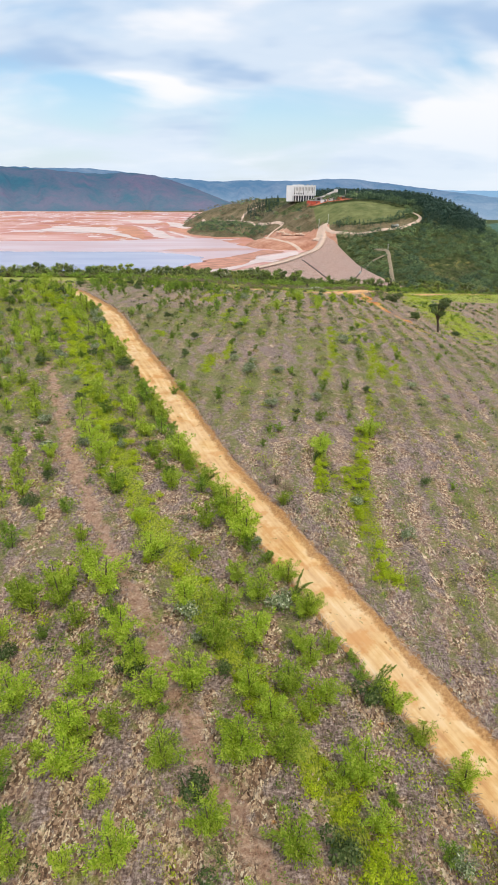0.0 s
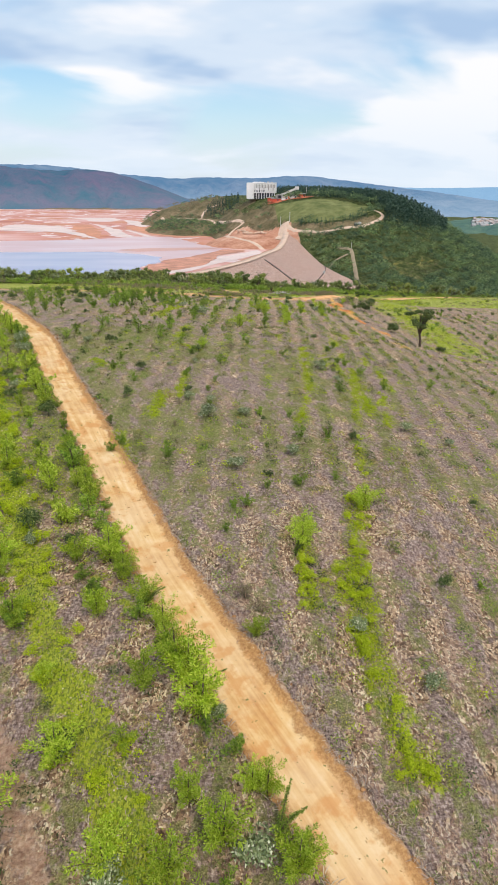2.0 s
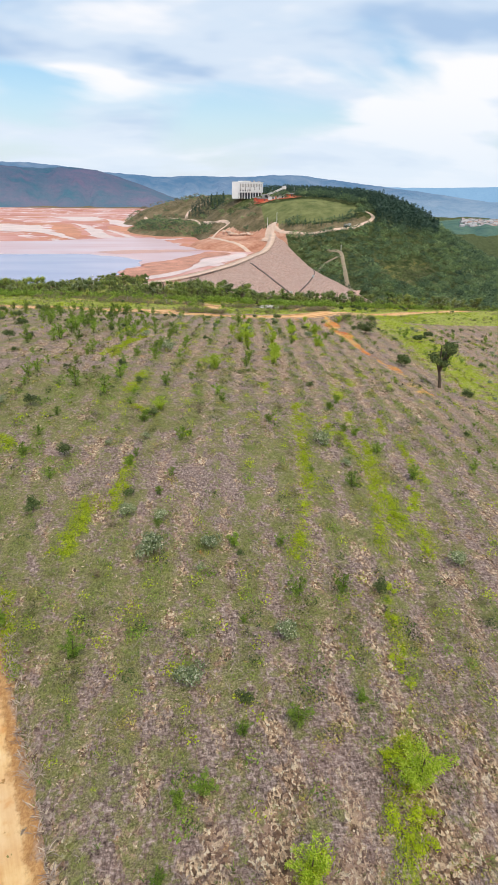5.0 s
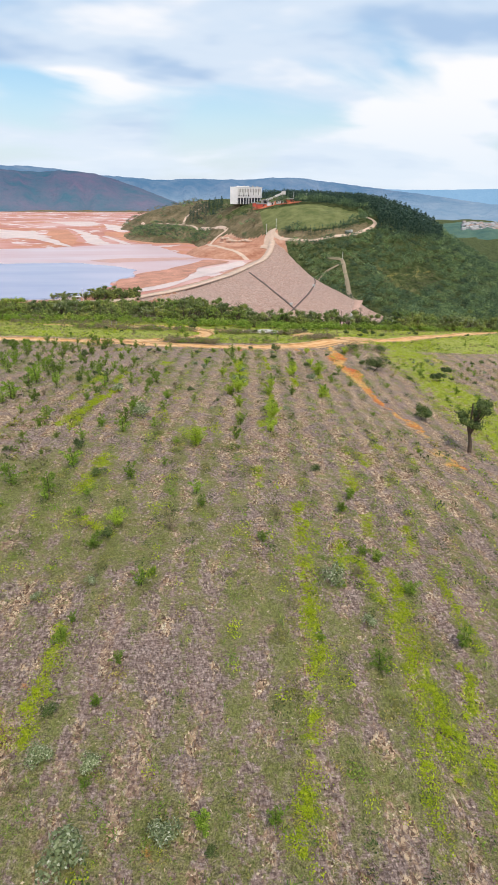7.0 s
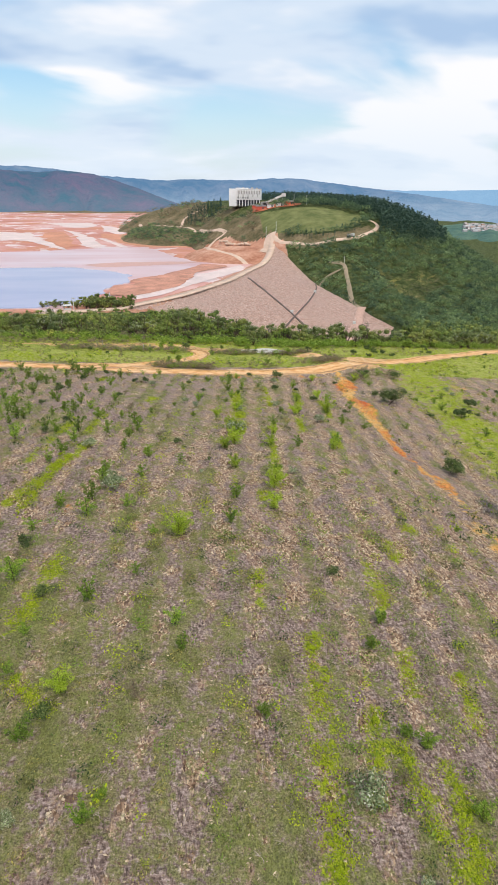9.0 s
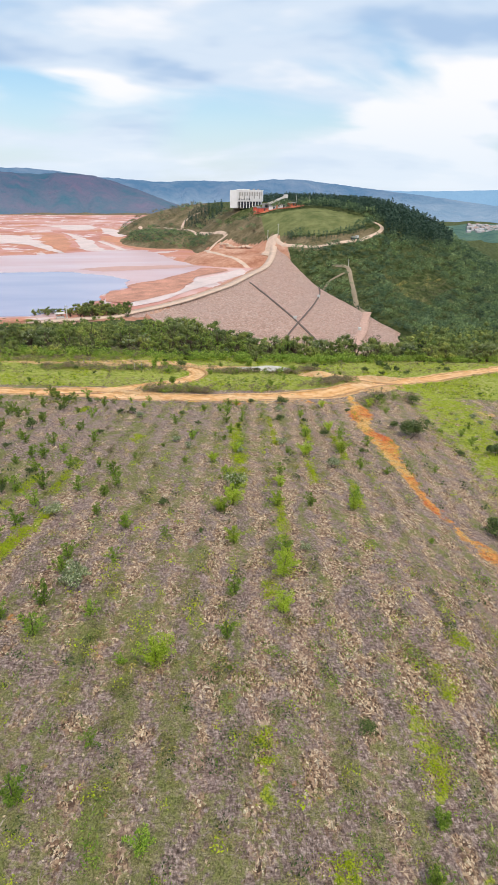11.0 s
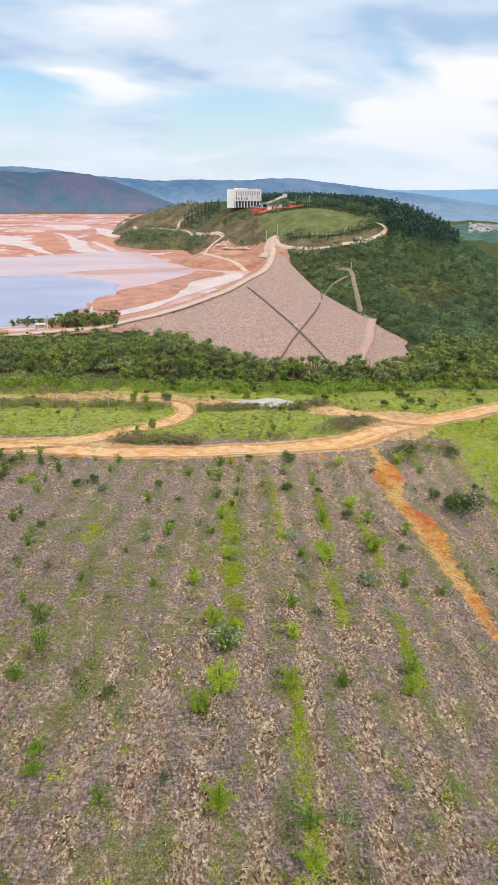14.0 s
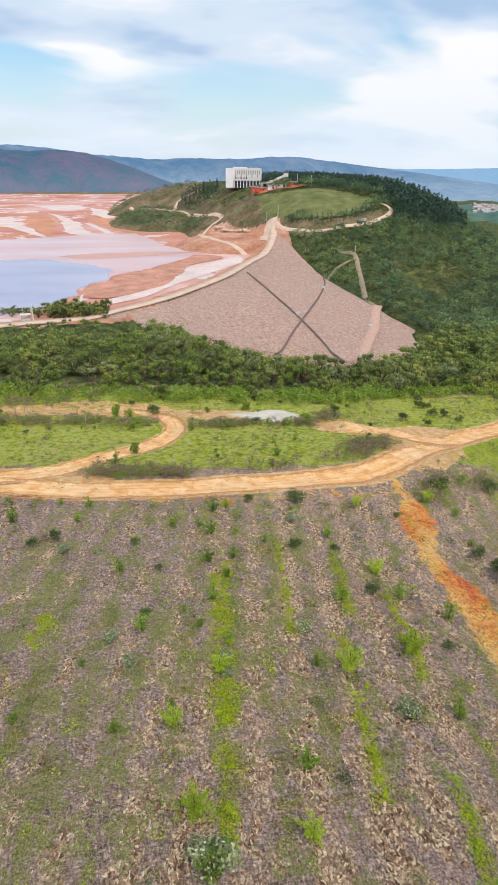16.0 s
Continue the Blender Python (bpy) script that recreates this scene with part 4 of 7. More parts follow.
def strip(name, line, half, lift, material, label, rough=0.25, seed=5, carved=0.0, cross=9, hump=0.0, on=relief):
    """A way laid along a line, with uneven edges and two worn wheel tracks."""
    line = np.asarray(line)[:, :2]
    t = np.gradient(line, axis=0)
    t /= np.linalg.norm(t, axis=1)[:, None]
    nrm = np.stack([-t[:, 1], t[:, 0]], -1)
    run = np.concatenate([[0], np.cumsum(np.linalg.norm(np.diff(line, axis=0), axis=1))])
    u = np.linspace(-1, 1, cross)
    w = half * (1 + rough * (0.6 * lattice(run, run * 0 + seed, 3.1, seed) + 0.5 * lattice(run, run * 0, 0.8, seed))[:, None] * np.abs(u) ** 2) * u
    P = line[:, None] + nrm[:, None] * w[..., None]
    z = on(P[..., 0], P[..., 1]) + lift - carved * (1 - smooth(0.62, 0.90, np.abs(u)))
    z = z - 0.035 * np.exp(-((np.abs(u) - 0.38) / 0.13) ** 2) + 0.02 * lattice(P[..., 0], P[..., 1], 0.9, 9) - hump * u ** 14
    n, k = z.shape
    ids = np.arange(n * k).reshape(n, k)
    f = np.stack([ids[:-1, :-1], ids[:-1, 1:], ids[1:, 1:], ids[1:, :-1]], -1).reshape(-1, 4)
    me = mesh_of(name, np.dstack([P, z]).reshape(-1, 3), f[:, ::-1], material, True)
    uv = me.uv_layers.new(name="UVMap")
    loops = np.empty(len(me.loops), np.int32)
    me.loops.foreach_get("vertex_index", loops)
    coords = np.stack([np.broadcast_to(u * half, (n, k)), np.broadcast_to(run[:, None], (n, k))], -1).reshape(-1, 2)
    uv.data.foreach_set("uv", coords[loops].astype(np.float32).ravel())
    return tagged(new(name, me), label, "dirt road", kind="structure")


strip("road_track", curve_points(TRACK[::2], 0.4), 1.95, 0.05, M_TRACK, "narrow ochre dirt track with worn wheel ruts", 0.14, 5, 0.30, 23, 0.15)
strip("road_main", curve_points(MAIN_ROAD[::2], 0.5), 2.3, 0.05, M_ROAD, "orange clay road along the foot of the slope", 0.20, 8, 0.22, 21, 0.15)
strip("road_loop", curve_points(LOOP_ROAD[::2], 0.4), 1.75, 0.05, M_LANE, "narrow clay track that loops round a grassy island", 0.20, 11, 0.18, 21, 0.15)
strip("road_spur", curve_points(SPUR_ROAD[::2], 0.4), 2.4, 0.07, M_ROAD, "trampled clay turning place beside the road", 0.35, 17, 0.0, 15, 0.25)


def sheet(name, outline, z, material, label, category, rough=0.0, seed=1):
    """A level sheet with a wavering shore."""
    p = np.array([(x, y) for x, y, *_ in outline])
    mid = p.mean(0)
    if rough:
        p = p + (p - mid) / (np.linalg.norm(p - mid, axis=1)[:, None] + 1e-9) * (rough * lattice(p[:, 0], p[:, 1], rough * 4, seed) + 0.45 * rough * lattice(p[:, 0], p[:, 1], rough * 1.3, seed + 1) + 0.2 * rough * lattice(p[:, 0], p[:, 1], rough * 0.5, seed + 2))[:, None]
    bm = bmesh.new()
    bmesh.ops.triangle_fill(bm, edges=[e for e in _ring(bm, p, z)], use_beauty=True)
    for f in bm.faces:
        if f.normal.z < 0:
            f.normal_flip()
    me = bpy.data.meshes.new(name)
    bm.to_mesh(me)
    bm.free()
    me.materials.append(material)
    return tagged(new(name, me), label, category, kind="structure")


def _ring(bm, p, z):
    vs = [bm.verts.new((x, y, z)) for x, y in p]
    return [bm.edges.new((a, b)) for a, b in zip(vs, vs[1:] + vs[:1])]


LAKE_Z = -23.0
SILT = plain("white_silt", (0.74, 0.58, 0.53), 0.6, 0.3, 0, 0.2, 0.05)
MUD = plain("brown_mud", (0.54, 0.265, 0.185), 0.85, 0.15, 0, 0.45, 0.11)
sheet("tailings_beach", [(-1500, 345), (-60, 332), (-22, 344), (0, 374), (12, 398), (27, 431), (43, 479), (56, 510), (60, 560), (60, 720), (120, 1200), (-60, 1760), (-1500, 1760)], LAKE_Z, M_TAIL, "rust and pink mud flats of a tailings lake", "mud flat")
wet = curve_points([(-420, 600), (-260, 612), (-138, 624), (-115, 637), (-87, 655), (-56, 669), (-36, 668), (-19, 619), (-4, 570), (12, 542), (23, 526), (13, 512), (-2, 479), (-10, 457), (-21, 440), (-27, 431), (-32, 417), (-39, 407), (-52, 352), (-70, 340), (-240, 345), (-420, 480)], 2)
sheet("slurry", wet, LAKE_Z + 0.06, M_SLURRY, "pale pink shallow slurry", "slurry", 3, 3)
deep = curve_points([(-420, 495), (-200, 497), (-103, 499), (-84, 503), (-66, 495), (-51, 484), (-39, 465), (-31.5, 444), (-28, 426), (-37, 414), (-39, 402), (-41, 380), (-52, 350), (-120, 338), (-420, 340)], 1.5)
sheet("water", deep, LAKE_Z + 0.12, M_WATER, "still lavender water in the lake", "water", 3, 4)
sheet("mud_bank", curve_points([(-37.5, 399), (-36.5, 409), (-25.6, 417), (-27.5, 434), (-10.6, 463), (-1.7, 481), (8, 504), (15, 520), (31, 505), (11.4, 474), (8.2, 456), (0.2, 415), (-9.2, 393), (-24, 374), (-34, 378)], 1.2), LAKE_Z + 0.3, MUD, "brown mud bank between the water and the dam", "mud bank", 3.0, 6)
for n_, ring_ in enumerate(([(-22, 363), (-24, 370), (-12, 393), (0, 414), (8, 452), (18, 473), (32, 497), (40, 510), (40.5, 484), (34, 468), (17, 432), (3, 407), (-6, 383), (-13, 372)], [(-173, 967), (-144, 910), (-119, 842), (-103, 784), (-81, 681), (-97, 687), (-124, 800), (-147, 890)], [(-270, 930), (-212, 891), (-199, 891), (-158, 778), (-116, 671), (-114, 651), (-147, 712), (-173, 750), (-260, 800)], [(-99, 792), (-88, 776), (-58, 685), (-62, 676)], [(-137, 1092), (-105, 1032), (-76, 943), (-81, 860), (-112, 943)], [(-235, 1159), (-168, 1179), (-138, 1047), (-175, 1032)])):
    sheet("silt_bar", curve_points([*ring_, ring_[0]], 1.5)[:-1], LAKE_Z + 0.2, SILT, "white band of dried silt on the mud flats", "silt", 3.6 if n_ == 0 else 9, 7 + n_)
for n_, ring_ in enumerate(([(-164, 801), (-178, 890), (-161, 911), (-123, 763), (-112, 699), (-115, 677)], [(-108, 880), (-68, 855), (7, 683), (-7, 673), (-50, 688), (-92, 799)])):
    sheet("ochre_flat", curve_points([*ring_, ring_[0]], 2)[:-1], LAKE_Z + 0.14, plain("ochre_silt", (0.60, 0.28, 0.175), 0.85, 0.15, 0, 0.3, 0.03), "orange dry flat on the lake bed", "mud flat", 7, 20 + n_)
sheet("slurry_bar", curve_points([(-73, 516), (-54, 530), (-22, 537), (12, 536), (-3, 521), (-27, 511), (-54, 504), (-73, 516)], 1.5)[:-1], LAKE_Z + 0.1, plain("wet_silt", (0.62, 0.35, 0.28), 0.5, 0.3, 0, 0.15, 0.05), "wet pink bar in the slurry", "silt", 3, 31)
pond_z = float(land(19, 203.5)) + 0.16
sheet("pond", POND, pond_z, M_POND, "shallow milky pond with pale silt beside the track", "pond", 0.4, 2)


# ---- dam ----
CREST = curve_points([(-58, 322, -22.4), (-46, 329, -22.4), (-27, 335, -22.4), (-19, 346, -22.4), (-9, 358, -22.4), (1.5, 374, -22.4), (13.6, 398, -22.4), (28.5, 431, -22.4), (44.4, 479, -22.4), (57.5, 512, -21.2), (66.5, 546, -16.8), (73, 583, -10.6)], 3)
FOOT = curve_points([(-58, 319, -23.4), (-36, 328, -23.8), (-12, 333, -24.5), (20, 343, -33), (46, 351, -41.5), (84, 358, -47.5), (128, 402, -51.5), (114.6, 425, -43.3), (104, 446, -38), (91, 485, -32.4), (85.5, 512, -27), (80, 535, -20.7), (75.5, 580, -11.5)], 3)


def even(line, n):
    run = np.concatenate([[0], np.cumsum(np.linalg.norm(np.diff(line, axis=0), axis=1))])
    t = np.linspace(0, run[-1], n)
    return np.stack([np.interp(t, run, line[:, i]) for i in range(3)], -1)


def pin(line, marks, n):
    """Even points between the given marks of a line, the same number in each span."""
    at = [int(np.argmin(np.linalg.norm(line - np.array(m), axis=1))) for m in marks]
    return np.vstack([even(line[a:b + 1], n) for a, b in zip(at, at[1:])])


top = pin(CREST, [(-58, 322, -22.4), (1.5, 374, -22.4), (28.5, 431, -22.4), (57.5, 512, -21.2), (73, 583, -10.6)], 26)
foot = pin(FOOT, [(-58, 319, -23.4), (20, 343, -33), (128, 402, -51.5), (91, 485, -32.4), (75.5, 580, -11.5)], 26)
rows_n = 40
w = np.linspace(0, 1, rows_n)[:, None, None]
face = top[None] * (1 - w) + foot[None] * w
face[..., 2] += 0.25 * lattice(face[..., 0], face[..., 1], 3.0, 6)
face = np.vstack([face, (foot - np.array([0, 0, 14]))[None]])
n, k = face.shape[:2]
ids = np.arange(n * k).reshape(n, k)
f = np.stack([ids[:-1, :-1], ids[:-1, 1:], ids[1:, 1:], ids[1:, :-1]], -1).reshape(-1, 4)
dam = tagged(new("dam"), "long earth dam with a pinkish rubble face", "dam")
child("rubble_face", mesh_of("rubble_face", face.reshape(-1, 3), f[:, ::-1], M_RIPRAP, True), dam)


def ribbon(name, line, half, material, parent, height=0.35, label=""):
    """A raised flat band along a line in space."""
    p = np.asarray(line, float)
    t = np.gradient(p, axis=0)
    t /= np.linalg.norm(t, axis=1)[:, None]
    s = np.cross(t, [0, 0, 1.0])
    s /= np.linalg.norm(s, axis=1)[:, None]
    up = np.array([0, 0, height])
    v = np.stack([p - s * half - up, p - s * half + up, p + s * half + up, p + s * half - up], 1)
    m = len(p)
    q = np.arange(m * 4).reshape(m, 4)
    f = np.vstack([np.stack([q[:-1, a], q[1:, a], q[1:, b], q[:-1, b]], -1) for a, b in ((0, 1), (1, 2), (2, 3))])
    return child(name, mesh_of(name, v.reshape(-1, 3), f, material), parent, label)


ribbon("crest_road", CREST + np.array([0, 0, 0.12]), 2.5, M_FARROAD, dam, 0.22, "pale gravel road on the crest")
w = np.linspace(0, 1, 8)[:, None, None]
top = top[:-24]
t_ = np.gradient(top[:, :2], axis=0)
t_ /= np.linalg.norm(t_, axis=1)[:, None] + 1e-9
inner = np.c_[top[:, :2] + np.stack([-t_[:, 1], t_[:, 0]], -1) * 11, np.full(len(top), -23.3)]
bank = top[None] * (1 - w) + inner[None] * w
bank[..., 2] += 0.15 * lattice(bank[..., 0], bank[..., 1], 4, 3) * np.sin(np.pi * w[..., 0])
ids = np.arange(8 * len(top)).reshape(8, len(top))
f = np.stack([ids[:-1, :-1], ids[:-1, 1:], ids[1:, 1:], ids[1:, :-1]], -1).reshape(-1, 4)
child("inner_bank", mesh_of("inner_bank", bank.reshape(-1, 3), f, plain("clay_bank", (0.54, 0.29, 0.20), 0.95, 0.1, 0, 0.3, 0.12), True), dam, "reddish clay bank towards the lake")


def face_at(x, y):
    g = face[:rows_n]
    d = np.hypot(g[..., 0] - x, g[..., 1] - y)
    return float(g[..., 2].ravel()[np.argmin(d)])


def drain(points):
    p = curve_points([(x, y, 0) for x, y in points], 1.5)
    z = np.array([face_at(x, y) + 0.4 for x, y, _ in p])
    p[:, 2] = np.convolve(np.pad(z, 6, "reflect", reflect_type="odd"), np.ones(13) / 13, "valid")
    return p


DRAIN_A, DRAIN_B = [(41, 449), (48.3, 426), (61, 388), (69, 359), (72, 352)], [(43, 343), (61, 388), (77.6, 432), (86.7, 461), (91, 485)]
ribbon("drain_channel", drain(DRAIN_A), 0.38, M_DRAIN, dam, 0.3, "dark concrete drain channel")
ribbon("drain_channel", drain(DRAIN_B), 0.34, M_DRAIN, dam, 0.3, "dark concrete drain channel")


def gauge_box(x, y):
    z = face_at(x, y)
    ob = tagged(new("gauge_box"), "small white concrete gauge box on the dam", "box", "gauge boxes")
    ob.location = (x, y, z)
    part("body", box(1.5, 1.3, 1.9, 0, 0, -0.4, 0.06), M_PALE, ob)
    part("lid", box(1.7, 1.5, 0.16, 0, 0, 1.5, 0.03), M_PALE, ob)
    return ob


ribbon("access_ramp", drain([(110.6, 437), (104, 420), (100.7, 407), (92, 386), (86, 371), (80, 356)]), 3.4, plain("pale_rubble", (0.54, 0.345, 0.275), 0.95, 0.1, 0, 0.3, 0.9), dam, 0.04, "paler strip of fine rubble")
for gxy in ((60, 393), (84, 451), (98, 403)):
    gauge_box(*gxy)


def far_track(name, points, half, material=M_FARROAD, label="pale dirt track on the far hill"):
    p = curve_points([(x, y) for x, y in points], 3)
    strip(name, p, half, 0.45, material, label, 0.15, 3, 0, 5, 0.5, surface)


HILL_ROAD = [(153, 590), (158, 586), (159.5, 580), (155, 571), (139, 556), (130, 552), (117, 548), (103, 546), (91, 552), (79, 565), (73.5, 581)]
HAUL_ROAD = [(53, 504), (48, 517), (42, 531), (35, 545), (26, 561), (20, 580), (18, 604), (20, 628), (29, 639), (37, 641), (31, 660), (18, 696), (7, 752), (-3, 771), (-5, 812), (-4, 836), (1, 850), (11, 856), (24, 862)]
SHORE_ROAD = [(-3, 771), (-16, 781), (-33, 826), (-61, 904)]
PATH_MAIN, PATH_SIDE = [(108, 523), (113, 521), (118, 518), (117, 504), (114, 481), (111, 458), (114, 446)], [(117.5, 514), (110, 510), (104, 506), (99, 500), (93, 491)]
far_track("road_hill", HILL_ROAD, 1.5)
far_track("road_haul", HAUL_ROAD, 1.9, label="pale haul road that winds from the dam round the hill")
far_track("road_landing", [(61, 550), (66, 566), (69, 578), (72, 588)], 4.4, label="pale widening of the road at the dam's end")
far_track("road_shore", SHORE_ROAD, 1.6)
far_track("clearing_path", PATH_MAIN, 1.5, M_WORN)
far_track("clearing_branch", PATH_SIDE, 0.9, M_WORN)


# ---- far hills ----
def ridge(name, profile, dist, depth, material, label, foot=-75, rough=0.25, seed=1, east=1.0):
    """A range of hills: the height of its crest by compass angle, with spurs and gullies before and behind it."""
    ang = np.linspace(profile[0][0], profile[-1][0], 170)
    el = np.interp(ang, [p[0] for p in profile], [p[1] for p in profile])
    el = np.convolve(np.pad(el, 4, "edge"), np.ones(9) / 9, "valid")
    rows = np.linspace(0, 1.6, 34)
    a, r = np.meshgrid(np.radians(ang), rows)
    d = dist - depth + depth * r
    crest = 25 + np.tan(np.radians(el))[None] * dist
    shape = np.where(r < 1, smooth(0, 1, r), 1 - smooth(1, 1.7, r))
    x, y = 11 + d * np.sin(a), 118 + d * np.cos(a)
    gully = lattice(np.degrees(a) * 1.0, r * 1.4, 1.6, seed) + 0.5 * lattice(np.degrees(a), r * 3, 0.6, seed + 1)
    z = foot + (crest - foot) * np.clip(shape + rough * gully * shape * (1 - shape) * 2.2, 0, 1.1)
    z = z + (crest - foot) * 0.018 * lattice(np.degrees(a), r, 0.35, seed + 2) * shape
    n, k = z.shape
    ids = np.arange(n * k).reshape(n, k)
    f = np.stack([ids[:-1, :-1], ids[:-1, 1:], ids[1:, 1:], ids[1:, :-1]], -1).reshape(-1, 4)
    return tagged(new(name, mesh_of(name, np.dstack([x, y, z]).reshape(-1, 3), f, material, True)), label, "hills", kind="structure")


# the blue colours after the two tree tones are haze, given off as emission
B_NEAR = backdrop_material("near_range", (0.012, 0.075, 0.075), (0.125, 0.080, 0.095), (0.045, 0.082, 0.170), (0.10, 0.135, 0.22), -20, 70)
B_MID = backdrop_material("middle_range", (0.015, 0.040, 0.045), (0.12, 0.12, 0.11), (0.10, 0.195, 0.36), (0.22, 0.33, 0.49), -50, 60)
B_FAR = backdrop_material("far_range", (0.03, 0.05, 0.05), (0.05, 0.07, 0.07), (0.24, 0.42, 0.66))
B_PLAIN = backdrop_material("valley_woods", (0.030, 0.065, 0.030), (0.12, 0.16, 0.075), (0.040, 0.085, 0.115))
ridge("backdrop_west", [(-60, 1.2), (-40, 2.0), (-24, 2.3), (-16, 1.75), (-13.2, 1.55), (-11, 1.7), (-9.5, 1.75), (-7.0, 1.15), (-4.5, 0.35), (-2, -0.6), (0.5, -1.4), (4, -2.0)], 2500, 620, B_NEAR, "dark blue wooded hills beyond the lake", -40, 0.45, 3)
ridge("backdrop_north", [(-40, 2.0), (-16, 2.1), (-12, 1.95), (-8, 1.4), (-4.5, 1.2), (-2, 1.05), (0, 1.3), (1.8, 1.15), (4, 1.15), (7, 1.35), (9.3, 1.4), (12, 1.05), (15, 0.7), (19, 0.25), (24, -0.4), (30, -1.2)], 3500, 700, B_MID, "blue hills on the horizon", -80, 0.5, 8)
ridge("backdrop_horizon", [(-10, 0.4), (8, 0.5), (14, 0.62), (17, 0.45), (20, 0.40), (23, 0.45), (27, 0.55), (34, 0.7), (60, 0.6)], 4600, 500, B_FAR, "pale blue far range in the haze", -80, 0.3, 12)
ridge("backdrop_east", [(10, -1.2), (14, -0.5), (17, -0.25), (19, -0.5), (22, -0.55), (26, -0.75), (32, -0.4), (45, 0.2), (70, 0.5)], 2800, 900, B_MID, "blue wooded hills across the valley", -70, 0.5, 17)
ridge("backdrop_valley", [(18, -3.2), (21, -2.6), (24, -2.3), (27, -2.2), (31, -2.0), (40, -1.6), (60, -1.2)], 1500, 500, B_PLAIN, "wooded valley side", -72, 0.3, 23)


# ---- far buildings ----
def town(seed):
    """Rows of small houses on a valley side, far off: one mesh, too small to tell apart."""
    r = np.random.default_rng(seed)
    vs, fs = [], []
    for i in range(150):
        a, d = radians(r.uniform(24.6, 29.5)), r.uniform(1330, 1450)
        x, y = 11 + d * math.sin(a), 118 + d * math.cos(a)
        z = -72 + 38 * float(smooth(0, 1, (d - 1000) / 500)) + 1.0
        w_, d_, h_ = r.uniform(5, 9), r.uniform(5, 8), r.uniform(2, 4)
        k = len(vs)
        vs += [(x + sx * w_ / 2, y + sy * d_ / 2, z + zz) for zz in (-12, h_) for sx, sy in ((-1, -1), (1, -1), (1, 1), (-1, 1))]
        vs += [(x - w_ / 2, y, z + h_ + 2), (x + w_ / 2, y, z + h_ + 2)]
        fs += [(k, k + 1, k + 5, k + 4), (k + 1, k + 2, k + 6, k + 5), (k + 2, k + 3, k + 7, k + 6), (k + 3, k, k + 4, k + 7), (k + 4, k + 5, k + 9, k + 8), (k + 6, k + 7, k + 8, k + 9)]
    k = Mat("house_paint", 0.9, 0.1)
    k.colour(k.ramp(k.island(), (0.0, (0.30, 0.28, 0.28)), (0.5, (0.46, 0.45, 0.46)), (1.0, (0.38, 0.24, 0.19))))
    return tagged(new("town", mesh_of("town", vs, fs, k.m)), "pale houses of a small town across the valley", "town", kind="stuff")


town(3)


def plant_building():
    """The processing plant on the hill: a pale hall with fins above an open dark ground storey."""
    ob = tagged(new("industrial_building"), "pale concrete processing plant with vertical fins on a red terrace", "building")
    ob.matrix_world = pose(59.5, 690, ground_z(59.5, 690) - 1.6, 0, 0, -9) @ Matrix.Scale(0.88, 4)
    W, D, H = 34.0, 20.0, 17.6
    part("podium", box(W - 3, D - 3, 6.5, 0, 0, 0, 0.1), M_DARKWALL, ob, "dark recessed ground storey")
    part("upper_hall", box(W, D, H - 6.8, 0, 0, 6.5, 0.15), M_WHITE, ob)
    part("stair_tower", box(7.5, D + 1.2, H - 0.4, -W / 2 + 3.4, -0.4, 0, 0.15), M_WHITE, ob)
    part("roof_slab", box(W + 0.8, D + 0.8, 0.5, 0, 0, H - 0.3, 0.1), M_WHITE, ob)
    part("parapet", box(13, D - 4, 0.9, -4, 0, H + 0.2, 0.1), M_WHITE, ob)
    for i in range(15):
        part("fin", box(0.5, 1.0, H - 7.5, -W / 2 + 8.6 + i * 1.78, -D / 2 - 0.5, 7.0, 0.05), M_WHITE, ob)
    for i in range(14):
        part("shade_panel", box(0.9, 0.12, 3.6 if i % 3 else 6.4, -W / 2 + 9.5 + i * 1.78, -D / 2 - 0.06, 12.2 if i % 3 else 9.4, 0.02), M_STEEL, ob, "grey recessed panel")
    for i in range(5):
        part("window", box(1.5, 0.15, 1.6, -W / 2 + 9.4 + i * 2.7, -D / 2 - 0.08, 8.0, 0.02), M_DARKWALL, ob, "dark window opening")
    for i in range(9):
        part("column", box(0.8, 0.8, 6.5, -W / 2 + 8 + i * 3.1, -D / 2 + 0.4, 0, 0.05), M_WHITE, ob)
    for i in range(5):
        part("roof_unit", box(2.2, 1.8, 1.1 + 0.3 * (i % 2), -8 + i * 5, 2, H + 0.2, 0.08), M_STEEL, ob)
    return ob


plant_building()


def conveyor():
    ob = tagged(new("conveyor"), "inclined grey steel conveyor beside the plant", "conveyor")
    ob.location = (81, 656, ground_z(81, 656))
    a, b = Vector((-7, 0, 2.0)), Vector((11, 3, 9.0))
    m = (b - a).to_track_quat("X", "Z").to_matrix().to_4x4()
    part("gallery", box((b - a).length, 1.7, 1.7, *((a + b) / 2 - Vector((0, 0, 0.85))), 0.08, m), M_PALE, ob)
    for i in range(4):
        t = 0.12 + i * 0.27
        p = a + (b - a) * t
        for s in (-0.9, 0.9):
            part("trestle_leg", rod((p.x + s, p.y - 1.2, -0.5), (p.x, p.y, p.z - 0.4), 0.16), M_STEEL, ob)
    part("hopper", box(5, 4, 3.5, -8, 0, -0.4, 0.3), M_STEEL, ob)
    part("drive_house", box(3.6, 3.2, 3.0, b.x, b.y, b.z - 1.4, 0.1), M_PALE, ob)
    return ob


conveyor()


